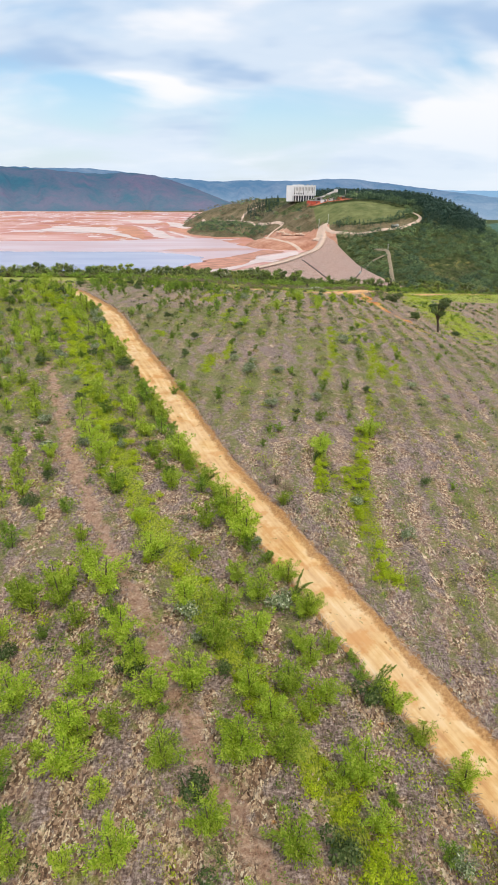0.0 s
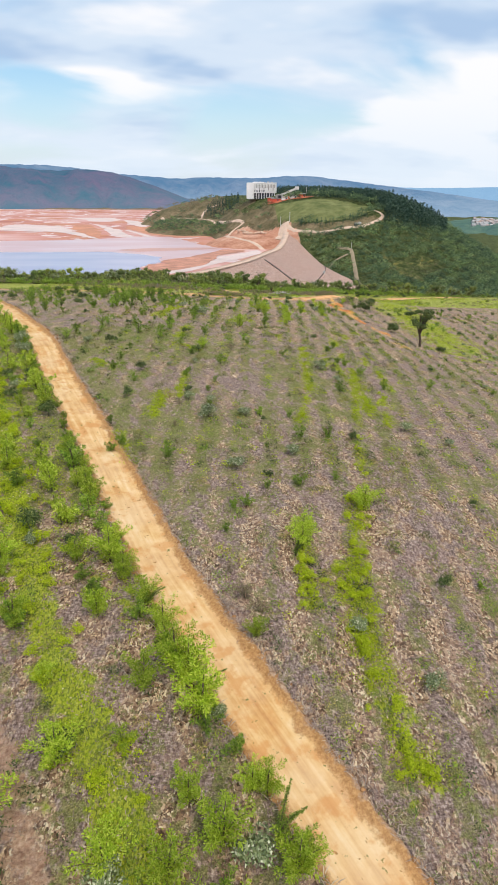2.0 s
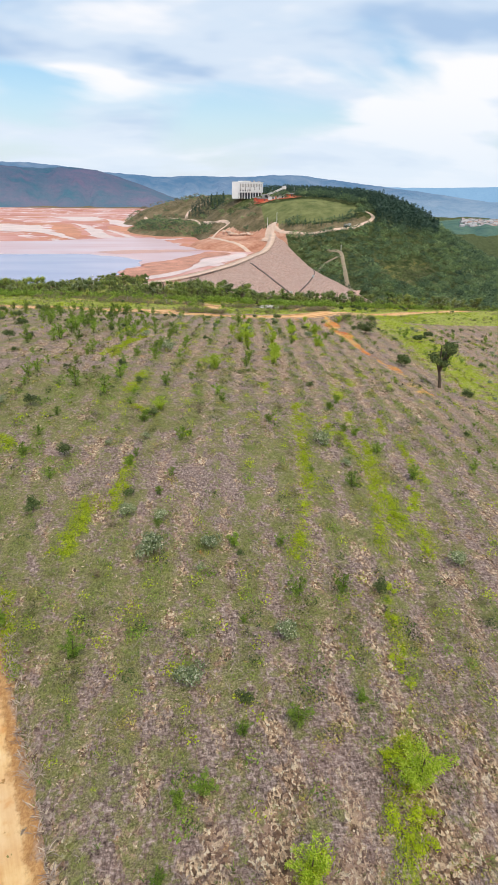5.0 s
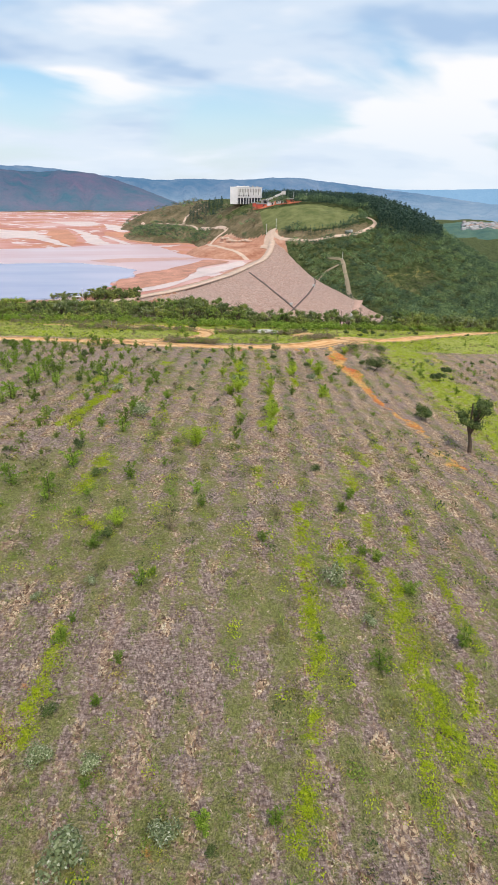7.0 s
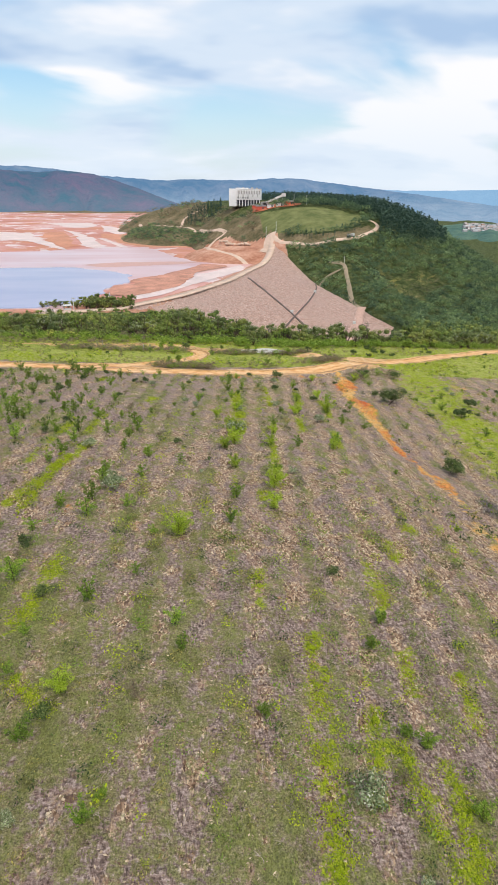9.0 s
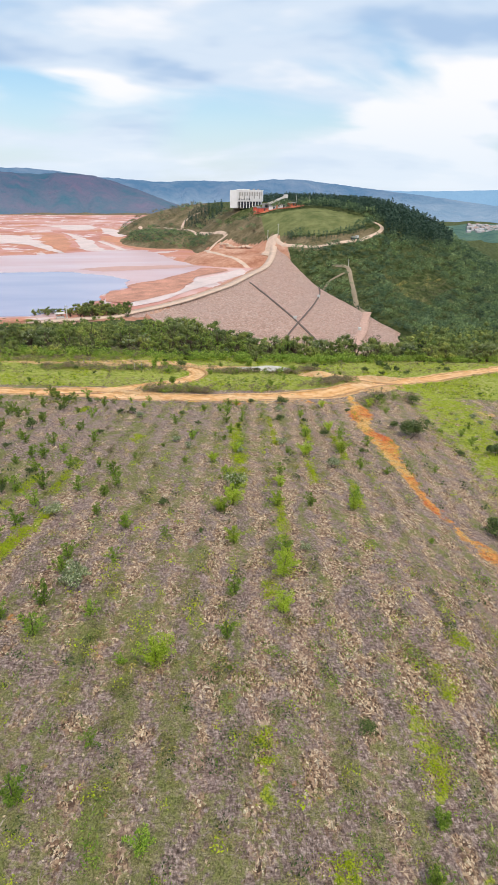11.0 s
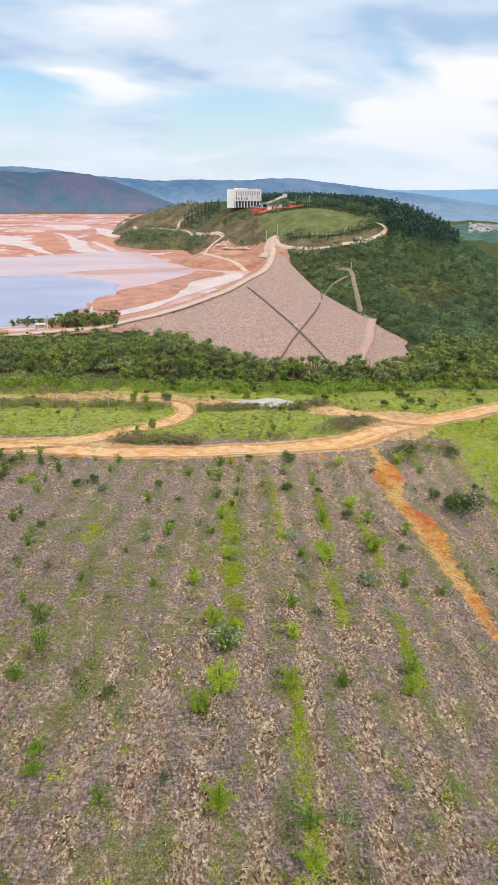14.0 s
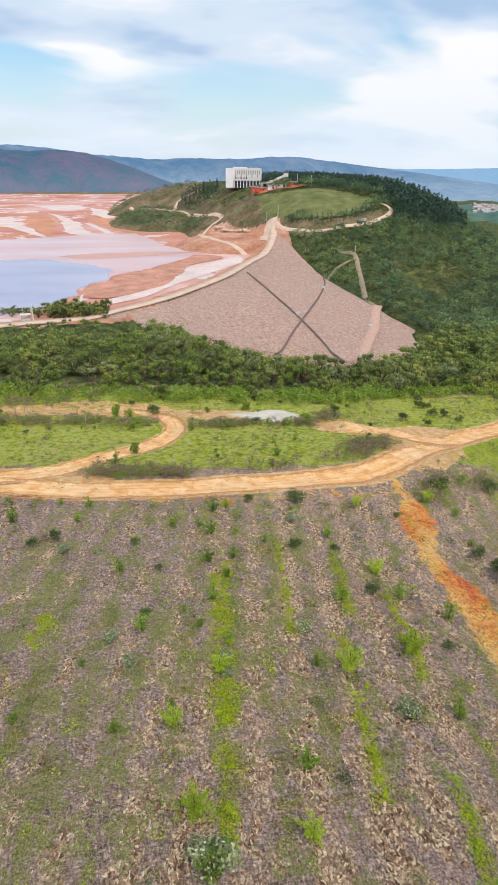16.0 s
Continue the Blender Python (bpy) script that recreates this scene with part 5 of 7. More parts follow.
def shed(x, y, w, d, h, wall, label, turn=0):
    ob = tagged(new("shed"), label, "shed", "site sheds")
    ob.matrix_world = pose(x, y, ground_z(x, y) - 0.4, 0, 0, turn)
    part("wall", box(w, d, h + 0.4, 0, 0, 0, 0.06), wall, ob)
    bm = bmesh.new()
    for s in (-1, 1):
        vs = [bm.verts.new(c) for c in ((-w / 2 - 0.3, s * (d / 2 + 0.3), h + 0.3), (w / 2 + 0.3, s * (d / 2 + 0.3), h + 0.3), (w / 2 + 0.3, 0, h + 1.2), (-w / 2 - 0.3, 0, h + 1.2))]
        bm.faces.new(vs)
    bmesh.ops.solidify(bm, geom=bm.faces[:], thickness=0.12)
    part("roof", bm, M_STEEL, ob, "grey metal roof")
    part("door", box(1.2, 0.12, 2.1, w * 0.2, -d / 2 - 0.03, 0.4), M_DARKWALL, ob)
    return ob


M_RED = plain("red_paint", (0.55, 0.10, 0.06), 0.6, 0.3)
for x, y, w, d, h, m in ((70, 650, 9, 4, 2.8, M_RED), (78, 643, 6, 4, 2.6, M_WHITE), (86, 639, 7, 4, 2.6, M_WHITE), (75, 656, 5, 4, 3.5, M_STEEL), (95, 643, 8, 4, 2.4, M_RED), (66, 662, 6, 4, 3.0, M_RED)):
    shed(x, y, w, d, h, m, "small site shed on the red terrace")
pad = curve_points([(62, 652), (73, 640), (86, 633), (99, 635), (107, 643), (100, 656), (88, 664), (76, 668), (66, 664), (62, 652)], 3)
px, py = pad[:, 0], pad[:, 1]
centre = np.array([84, 650.0])
ringz = [np.stack([centre[0] + (px - centre[0]) * s, centre[1] + (py - centre[1]) * s], -1) for s in np.linspace(0.02, 1, 9)]
V = np.vstack([np.c_[r, surface(r[:, 0], r[:, 1]) + 0.4] for r in ringz])
m_ = len(pad)
ids = np.arange(9 * m_).reshape(9, m_)
F = np.stack([ids[:-1, :-1], ids[1:, :-1], ids[1:, 1:], ids[:-1, 1:]], -1).reshape(-1, 4)
tagged(new("terrace", mesh_of("terrace", V, F, M_SCAR, True)), "levelled red earth terrace below the plant", "earthwork", kind="structure")


def lorry():
    ob = tagged(new("lorry"), "small pale tipper lorry on the hill track", "lorry")
    ob.matrix_world = pose(130.5, 552.3, ground_z(130.5, 552.3) + 0.55, 0, 0, 26)
    part("chassis", box(6.4, 1.0, 0.3, 0, 0, 0.7, 0.04), M_DARKWALL, ob)
    part("tipper_body", box(4.2, 2.3, 1.4, -1.0, 0, 1.0, 0.08), M_STEEL, ob)
    cab = part("cab", box(1.7, 2.2, 2.1, 2.3, 0, 0.8, 0.15), M_PALE, ob)
    part("windscreen", box(0.06, 1.9, 0.8, 3.16, 0, 1.8, 0.02), M_DARKWALL, cab)
    for x in (2.2, -1.2, -2.5):
        for y in (-1.0, 1.0):
            part("wheel", rod((x, y - 0.16, 0.5), (x, y + 0.16, 0.5), 0.5, 0.5, 14), M_DARKWALL, ob)
    return ob


lorry()


def hut():
    ob = tagged(new("guard_hut"), "small open shelter with a pale roof beside the lake", "hut")
    ob.matrix_world = pose(-47.5, 333.5, ground_z(-47.5, 333.5) + 0.3, 0, 0, 20)
    part("wall", box(3.0, 2.4, 1.3, 0, 0, 0, 0.05), M_PALE, ob)
    for sx in (-1.4, 1.4):
        for sy in (-1.1, 1.1):
            part("post", box(0.18, 0.18, 2.5, sx, sy, 0), M_STEEL, ob)
    part("roof", box(3.8, 3.2, 0.25, 0, 0, 2.5, 0.06), M_PALE, ob)
    return ob


hut()


def pole(x, y, h, base, label="slim pale utility pole"):
    ob = tagged(new("utility_pole"), label, "pole", "utility poles")
    ob.location = (x, y, base)
    part("shaft", rod((0, 0, -0.5), (0, 0, h), 0.22, 0.13, 8), M_PALE, ob)
    part("crossarm", box(1.8, 0.16, 0.16, 0, 0, h - 0.7), M_STEEL, ob)
    return ob


pole(-44.3, 331, 6.6, ground_z(-44.3, 331))
for x, y in ((68, 588), (76, 586), (100, 648), (112, 650)):
    pole(x, y, 8, ground_z(x, y))
pole(118.5, 519, 5, ground_z(118.5, 519), "pale marker post on a cleared patch")


def fence_post(x, y):
    ob = tagged(new("fence_post"), "short weathered post in rough grass", "post", "fence posts")
    ob.location = (x, y, ground_z(x, y))
    part("shaft", rod((0, 0, -0.3), (0.04, 0.02, 1.5), 0.07, 0.06, 7), M_STEEL, ob)
    part("cap", rod((0.04, 0.02, 1.5), (0.04, 0.02, 1.56), 0.075, 0.04, 7), M_STEEL, ob)
    return ob


for x, y in ((-14.8, 201.2), (-13.7, 202.0), (-4.4, 198.2), (-3.0, 198.4)):
    fence_post(x, y)


def rock_mesh(seed):
    r = np.random.default_rng(seed)
    bm = bmesh.new()
    for v in bmesh.ops.create_icosphere(bm, subdivisions=1, radius=1.0)["verts"]:
        v.co *= r.uniform(0.7, 1.15)
        v.co.z *= 0.75
    me = bpy.data.meshes.new("rock")
    bm.to_mesh(me)
    bm.free()
    me.materials.append(M_FARROAD)
    return me


ROCKS = [rock_mesh(70 + i) for i in range(4)]


def rubble(x, y, size, seed):
    """A heap of broken rock."""
    r = np.random.default_rng(seed)
    ob = tagged(new("rubble_heap"), "heap of broken rock and pale spoil", "rubble", "spoil heaps")
    ob.location = (x, y, max(ground_z(x, y), LAKE_Z) - 0.1)
    for i in range(14):
        a, b = r.normal(0, size * 0.40, 2)
        s = size * r.uniform(0.12, 0.30)
        o = child("rock", ROCKS[i % 4], ob)
        o.location, o.scale, o.rotation_euler = (a, b, s * 0.4), (s, s, s), (0, 0, r.uniform(0, 6))
    return ob


for i, (x, y, s) in enumerate(((35, 626, 6), (40, 617, 7), (47, 606, 6), (54, 597, 7), (43, 613, 5), (50, 602, 5), (38, 622, 4), (31, 620, 4))):
    rubble(x, y, s, 40 + i)


# ---- plants: shapes ----
def plume_bush(rng, height, stems, leaves, leaf, bend, width=0.06):
    """A sapling of arching stems, each a plume of small narrow leaves. Gives the stems and the leaves."""
    wood, out_ = [], []
    for i in range(stems):
        a, reach = i * 2.4 + rng.uniform(-0.5, 0.5), height * bend * rng.uniform(0.4, 1.15)
        h = height * (rng.uniform(0.45, 0.95) if i else 1.0)
        t = np.linspace(0, 1, 8)
        out = reach * t ** 1.6 * (0.2 if i == 0 else 1)
        p = np.stack([np.cos(a) * out, np.sin(a) * out, h * (t - 0.30 * t ** 3)], -1)
        wood.append(tube_arrays(p, 0.022 * height * (1.05 - t) * (0.5 if i else 1.0), 4))
        n = leaves // stems
        u = 0.06 + 0.96 * rng.beta(1.5, 1.0, n)
        c = np.stack([np.interp(u, t, p[:, j]) for j in range(3)], -1)
        tan = np.stack([np.interp(u, t, g) for g in np.gradient(p, axis=0).T], -1)
        tan /= np.linalg.norm(tan, axis=1)[:, None] + 1e-9
        fan = rng.normal(0, 1, (n, 3))
        fan -= tan * (fan * tan).sum(1)[:, None]
        fan /= np.linalg.norm(fan, axis=1)[:, None] + 1e-9
        r = height * width * (1.75 - 1.15 * u) * rng.uniform(0.2, 1.35, n)
        d = fan * 0.8 + tan * 0.75
        out_.append(leaves_at(rng, c + fan * r[:, None], d * 1.6, leaf, leaf * 0.38, 0.25))
    return wood, join_arrays(out_)


def round_shrub(rng, height, leaves, leaf):
    """A low shrub of several rounded lumps on short forked stems."""
    lumps = [(rng.normal(0, height * 0.24), rng.normal(0, height * 0.24), height * rng.uniform(0.35, 0.72), height * rng.uniform(0.22, 0.36)) for _ in range(7)]
    x, y, z, _ = lumps[0]
    wood = [tube_arrays([(0, 0, -0.05), (x * 0.5, y * 0.5, z * 0.5), (x, y, z)], [0.03 * height, 0.02 * height, 0.008 * height], 4)]
    return wood, crown_arrays(rng, lumps, leaves, leaf, leaf * 0.5)


def frond_shape(rng, height, leaves):
    """A few long feathered fronds that arch to one side."""
    wood, cs, ds = [], [], []
    for i in range(4):
        a, h = rng.uniform(-0.5, 0.9), height * rng.uniform(0.75, 1.05)
        t = np.linspace(0, 1, 9)
        out = h * (0.15 + 0.75 * t) * t * rng.uniform(0.5, 1.1)
        p = np.stack([np.cos(a) * out, np.sin(a) * out, h * (t - 0.30 * t ** 2.5)], -1)
        wood.append(tube_arrays(p, 0.022 * height * (1.05 - t), 4))
        n = leaves // 4
        u = rng.uniform(0.15, 1, n)
        c = np.stack([np.interp(u, t, p[:, j]) for j in range(3)], -1)
        s = rng.normal(0, 1, (n, 3))
        s /= np.linalg.norm(s, axis=1)[:, None]
        cs.append(c + s * (0.14 * height * (1.15 - u) * rng.uniform(0.2, 1, n))[:, None])
        ds.append(s)
    return wood, leaves_at(rng, np.vstack(cs), np.vstack(ds), 0.12, 0.035)


def tree_shape(rng, height, spread_, leaves, leaf, bare=0.3, cores=9):
    """A broadleaf tree: a forked trunk with limbs, each ending in a lump of leaves."""
    lean = rng.normal(0, 0.05 * height, 2)
    fork = height * bare
    wood = [tube_arrays([(0, 0, -0.4), (lean[0] * 0.3, lean[1] * 0.3, fork * 0.6), (lean[0], lean[1], fork), (lean[0] * 1.4, lean[1] * 1.4, height * 0.8)], [0.035 * height, 0.028 * height, 0.024 * height, 0.008 * height], 7)]
    lumps = []
    for i in range(rng.integers(13, 18)):
        a, r = rng.uniform(0, 2 * np.pi), spread_ * np.sqrt(rng.uniform(0.02, 1)) * 0.75
        z = fork + (height - fork) * rng.uniform(0.25, 0.92) * (1.0 - 0.28 * r / spread_)
        x, y = lean[0] + r * np.cos(a), lean[1] + r * np.sin(a)
        wood.append(tube_arrays([(lean[0], lean[1], fork * rng.uniform(0.85, 1.2)), ((x + lean[0]) / 2, (y + lean[1]) / 2, (fork + z) / 2 + 0.2), (x, y, z)], [0.016 * height, 0.011 * height, 0.004 * height], 5))
        lumps.append((x, y, z, spread_ * rng.uniform(0.18, 0.42)))
    return join_arrays(wood), crown_arrays(rng, lumps, leaves, leaf, leaf * 0.62), core_arrays(sorted(lumps, key=lambda l: -l[3])[:cores], 0.58)


def conifer_arrays(rng, height, count):
    u = rng.uniform(0.12, 1.0, count) ** 0.8
    a = rng.uniform(0, 2 * np.pi, count)
    r = height * 0.23 * (1.12 - u) ** 0.7 * rng.uniform(0.35, 1.1, count)
    c = np.stack([np.cos(a) * r, np.sin(a) * r, u * height], -1)
    d = np.stack([np.cos(a), np.sin(a), np.full(count, -0.15)], -1)
    leaves = leaves_at(rng, c, d, height * 0.11, height * 0.055)
    return join_arrays([tube_arrays([(0, 0, -0.5), (0, 0, height * 0.9)], [0.02 * height, 0.006 * height], 4), leaves])


def few_stems(shape):
    """The same plant with the stems that show."""
    return shape[0][:3], shape[1]


def slim(shape):
    """The same plant with its main stem alone, for plants seen from afar."""
    return shape[0][:1], shape[1]


def plant(name, shape, leaf_mat, label, category, group, parts_names=("stem", "foliage")):
    """A plant as a thing with its wood and its leaves."""
    wood, leaves, *core = shape
    ob = tagged(new(name), label, category, group)
    for w_ in wood if isinstance(wood, list) else [wood]:
        child(parts_names[0], mesh_of(parts_names[0], *w_, M_BARK, True), ob)
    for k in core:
        child("inner_foliage", mesh_of("inner_foliage", *k, M_CORE, True), ob, "darker inner foliage, toned for the shade within the crown")
    child(parts_names[1], mesh_of(parts_names[1], *leaves, leaf_mat), ob)
    return ob


def settle(proto, first, x, y, size, rng, sink=0.03, turn=None):
    """Stand a plant on the ground, turned at random; the first one is the pattern itself."""
    m = pose(x, y, ground_z(x, y) - sink, 0, 0, rng.uniform(0, 360) if turn is None else turn) @ Matrix.Scale(size, 4)
    if first:
        proto.matrix_basis = m
        return proto
    o = copy_thing(proto, Matrix.Identity(4))
    o.matrix_basis = m
    return o


class Bed:
    """Patterns of one kind of plant, and the plants set out from them; past the limit they join one sheet of growth."""

    def __init__(self, protos, rng, limit=290, rest=""):
        self.p, self.rng, self.used, self.count, self.limit, self.rest, self.more = protos, rng, set(), 0, limit, rest, []

    def set(self, x, y, size, turn=None):
        x, y = float(x), float(y)
        self.count += 1
        if self.count > self.limit:
            self.more.append((x, y, ground_z(x, y) - 0.03, size))
            return
        i = int(self.rng.integers(len(self.p)))
        settle(self.p[i], i not in self.used, x, y, size, self.rng, 0.03, turn)
        self.used.add(i)

    def close(self):
        """Join the rest, and take away patterns that were never set out."""
        if self.more:
            shapes = []
            for p in self.p:
                me = p.children[-1].data
                v = np.empty(len(me.vertices) * 3, np.float32)
                me.vertices.foreach_get("co", v)
                shapes.append((v.reshape(-1, 3), np.arange(len(me.vertices)).reshape(-1, 4)))
            tagged(scatter_mesh(self.rest, self.p[0].children[-1].data.materials[0], shapes, self.more, self.rng), "further young plants of the same kind on the slope", "undergrowth", kind="stuff")
        for i, p in enumerate(self.p):
            if i not in self.used:
                for c in (*p.children_recursive, p):
                    bpy.data.objects.remove(c)


rng = np.random.default_rng(11)
limes = Bed([plant("acacia_sapling", slim(plume_bush(rng, 2.4, 9 + i % 3, 760, 0.18, 0.42, 0.080)), M_LIME, "light green feathery acacia sapling on dry ground", "sapling", "planted saplings") for i in range(5)], rng, 240, "far_saplings")
lush = Bed([plant("acacia_sapling", few_stems(plume_bush(rng, 2.7, 15 + i, 2600, 0.128, 0.42, 0.074)), M_LUSH, "lush light green feathery acacia sapling beside the track", "sapling", "planted saplings") for i in range(4)], rng)
greens = Bed([plant("green_shrub", slim(plume_bush(rng, 1.6, 8, 760, 0.145, 0.42, 0.090)), M_GREEN, "leafy green shrub among dry litter", "shrub", "green shrubs") for i in range(4)], rng, 280, "far_shrubs")
darks = Bed([plant("dark_shrub", round_shrub(rng, 1.3, 760, 0.15), M_DARK, "rounded dark green shrub on bare soil", "shrub", "dark shrubs") for i in range(3)], rng)
greys = Bed([plant("silver_shrub", round_shrub(rng, 1.2, 760, 0.145), M_GREY, "grey-green shrub with pale flower heads", "shrub", "silver shrubs") for i in range(3)], rng)
browns = Bed([plant("withered_shrub", slim(plume_bush(rng, 1.2, 9, 420, 0.11, 0.5, 0.095)), M_BROWNLEAF, "half withered brownish shrub in dry grass", "shrub", "withered shrubs") for i in range(2)], rng)
fronds = Bed([plant("frond_shrub", frond_shape(rng, 2.3, 1800), M_GREEN, "dark green shrub with long arching fronds", "shrub", "frond shrubs") for i in range(3)], rng)

plumes = Bed([plant("plume_sapling", slim(plume_bush(rng, 2.3, 7 + i % 3, 700, 0.17, 0.40, 0.066)), M_PLUME, "slender upright dark green sapling with plume-like shoots", "sapling", "plume saplings") for i in range(5)], rng, 290, "far_plumes")

mounds = Bed([plant("fern_mound", round_shrub(rng, 0.95, 420, 0.125), M_CARPET, "bright yellow-green mound of low fern", "fern", "fern mounds") for i in range(4)], rng, 290, "far_ferns")
for y in np.arange(12, 118, 0.62):
    x = np.interp(y, TRACK[:, 1], TRACK[:, 0]) - 9.0 + 0.035 * max(0, y - 36) + rng.normal(0, 1.15)
    if near_line(x, y, FOOTPATH) > 1.2 and lattice(x, y, 3.0, 36) > -0.45:
        mounds.set(x, y, rng.uniform(0.55, 1.25))
for group_ in RUNS:
    for x0, y0, x1, y1, half in group_:
        for i in range(int(np.hypot(x1 - x0, y1 - y0) * (1.9 if y0 < 60 else 0.45))):
            t = rng.random()
            mounds.set(x0 + (x1 - x0) * t + rng.normal(0, half * 0.5), y0 + (y1 - y0) * t, rng.uniform(0.35, 0.8) * (1.2 if y0 < 60 else 0.8))

# plants that stand out on the slope: x, y, size
for x, y, s in ((12.1, 54, 1.2), (6.5, 48.7, 1.15), (6.8, 50.5, 0.9), (11.0, 129.5, 1.15), (10.6, 122, 0.8), (14.4, 119, 0.75), (15.2, 130, 0.8), (10.8, 136, 0.9), (12.4, 146, 0.7), (22.3, 129.4, 0.75), (25.6, 147.8, 1.1), (20.8, 146.3, 0.95), (26.3, 158.5, 0.8), (9.5, 141.6, 0.7), (16.1, 134.7, 0.7), (14.1, 171, 0.6), (28, 171.5, 0.7), (9.8, 128, 0.85), (13.9, 117.0, 1.0), (13.3, 112.8, 0.9), (5.3, 107.8, 1.1), (2.7, 40.9, 0.7), (-0.5, 92.2, 0.75), (36.2, 172.5, 0.8)):
    lush.set(x, y, s)
for x, y, s in ((3.0, 53.9, 0.9), (7.4, 57, 0.95), (2.0, 53.4, 0.7), (-1.8, 89.5, 1.0), (10.0, 90.7, 0.8), (18.4, 98.2, 0.95), (18, 88.8, 0.95), (5.6, 108.6, 0.9), (25.5, 148.8, 0.8), (-7.5, 63.2, 1.0), (17.1, 95.8, 0.8), (17.1, 89.3, 0.8), (19.3, 85.3, 0.95), (18.7, 146.7, 0.8), (11.2, 150.5, 0.7), (8.8, 166.3, 0.9), (2.4, 86.3, 0.6), (10, 128, 0.8), (-0.7, 130.6, 1.0), (1.9, 124.0, 0.9), (-2.3, 80.6, 0.9), (5.3, 70.2, 0.9), (-9.1, 67.6, 0.7), (-8.4, 62.5, 0.9)):
    greens.set(x, y, s)
for x, y, s in ((21.8, 172.6, 1.4), (38.2, 175.2, 1.3), (39.4, 175.8, 1.0), (36.8, 161.4, 1.0), (44.8, 175.2, 1.4), (31.5, 169, 0.6), (-1.4, 163.9, 0.9), (23.5, 162.4, 0.6), (28.5, 148.6, 0.7), (16.3, 103.2, 0.7), (-8.1, 73.7, 0.9), (-7.5, 81.6, 0.9), (39.8, 111.4, 1.2), (-9.8, 130.7, 0.7), (16.6, 172.4, 0.8)):
    darks.set(x, y, s)
for x, y, s in ((0.2, 68.8, 1.5), (-0.5, 115.0, 1.4), (3.9, 69.7, 0.95), (2.6, 59.1, 1.1), (7.6, 62.1, 1.0), (20.2, 69.6, 1.1), (23.1, 142.3, 1.35), (11.3, 133.6, 1.5), (5.2, 149.1, 0.9), (14.4, 86.1, 1.2), (-0.5, 116.7, 0.8), (23.6, 66.4, 0.8), (8.6, 41.5, 1.0), (11.9, 37.5, 0.9), (2.0, 29.5, 1.3)):
    greys.set(x, y, s)
for x, y, s in ((3.3, 91.9, 1.3), (2.2, 44.0, 1.4), (3.0, 42.8, 1.3), (1.4, 46.2, 0.9), (4.8, 66.0, 0.7), (-0.5, 132.7, 0.9)):
    browns.set(x, y, s)
for x, y, s in ((6.3, 22.9, 1.15), (2.8, 30.2, 0.95), (-0.6, 37.0, 0.85), (-3.7, 43.3, 0.7), (5.9, 48.0, 0.8), (-28.4, 100.1, 0.9)):
    fronds.set(x, y, s, rng.uniform(0, 35))
for x, y, s in ((-8.7, 141.4, 1.1), (-8.6, 146.1, 1.0), (-9.8, 141.2, 0.9), (-10.1, 132.2, 0.9), (-16.4, 152.2, 1.1), (-16.1, 159.1, 1.0), (-20.2, 164.3, 1.1), (-14.8, 172.8, 1.2), (-9.3, 172.6, 1.0), (-0.6, 136.3, 1.0), (-13.5, 136.2, 0.9), (-16.5, 142.8, 1.0), (-11.8, 146.5, 0.9), (16.6, 138.6, 0.95), (18.3, 129.9, 0.9), (23.4, 164.8, 0.9), (22.2, 154.2, 0.9), (27.0, 154.6, 1.05), (30.1, 152.2, 0.9), (22.9, 130.9, 1.05), (14.6, 120.9, 0.95), (11.5, 133.1, 1.1), (12.0, 160, 0.9), (12.4, 165, 1.0), (12.8, 170, 0.9), (12.2, 154, 0.8)):
    plumes.set(x, y, s)
# the dense young stand beyond the track, in rows
lime_left = [(-9.2, 23.3), (-9.2, 20.6), (-6.6, 24.6), (-9, 18.7), (-6, 15), (-3.3, 23.5), (-5.4, 22.6), (-0.8, 19.9), (-2, 16.2), (2, 23.5), (5.3, 18.6), (1.0, 21.4), (-4.4, 19.2), (-12.6, 22), (-12.4, 18.2), (-11.2, 14.8), (1.8, 15.2), (-14.5, 29.2), (-12.1, 29.4), (-9.4, 30.6), (-2.2, 26.5), (0.2, 26.8)]
for x, y in lime_left:
    lush.set(x, y, rng.uniform(1.1, 1.5))
for row in range(1, 13):
    for y in np.arange(10, 124, 1.55):
        yy = y + rng.normal(0, 0.4)
        x = np.interp(yy, TRACK[:, 1], TRACK[:, 0]) - 0.6 - row * 2.45 + rng.normal(0, 0.32)
        if abs(x - np.interp(yy, TRACK[:, 1], TRACK[:, 0]) + 9.0) < 1.2 and rng.random() < 0.6:
            continue
        if rng.random() < 0.17 + 0.06 * (yy < 28) + 0.015 * row + 0.22 * lattice(x, yy, 7, 5) or near_line(x, yy, FOOTPATH) < 1.0:
            continue
        r = rng.random()
        s = rng.uniform(0.6, 1.15) * (1.15 if row == 1 else 1)
        (lush if yy < 50 and row < 7 and r < 0.6 else limes if r < 0.58 else greens if r < 0.76 else plumes if r < 0.86 else darks if r < 0.94 else greys).set(x, yy, s * (1.15 if r < 0.58 else 1.1))
for y in np.arange(13, 120, 1.5):
    yy = y + rng.normal(0, 0.35)
    x = np.interp(yy, TRACK[:, 1], TRACK[:, 0]) - 2.35 + rng.normal(0, 0.25)
    r = rng.random()
    if r < 0.82:
        (lush if yy < 62 and r < 0.4 else plumes if r < 0.26 else greens if r < 0.62 else limes if r < 0.74 else greys).set(x, yy, rng.uniform(0.7, 1.1))
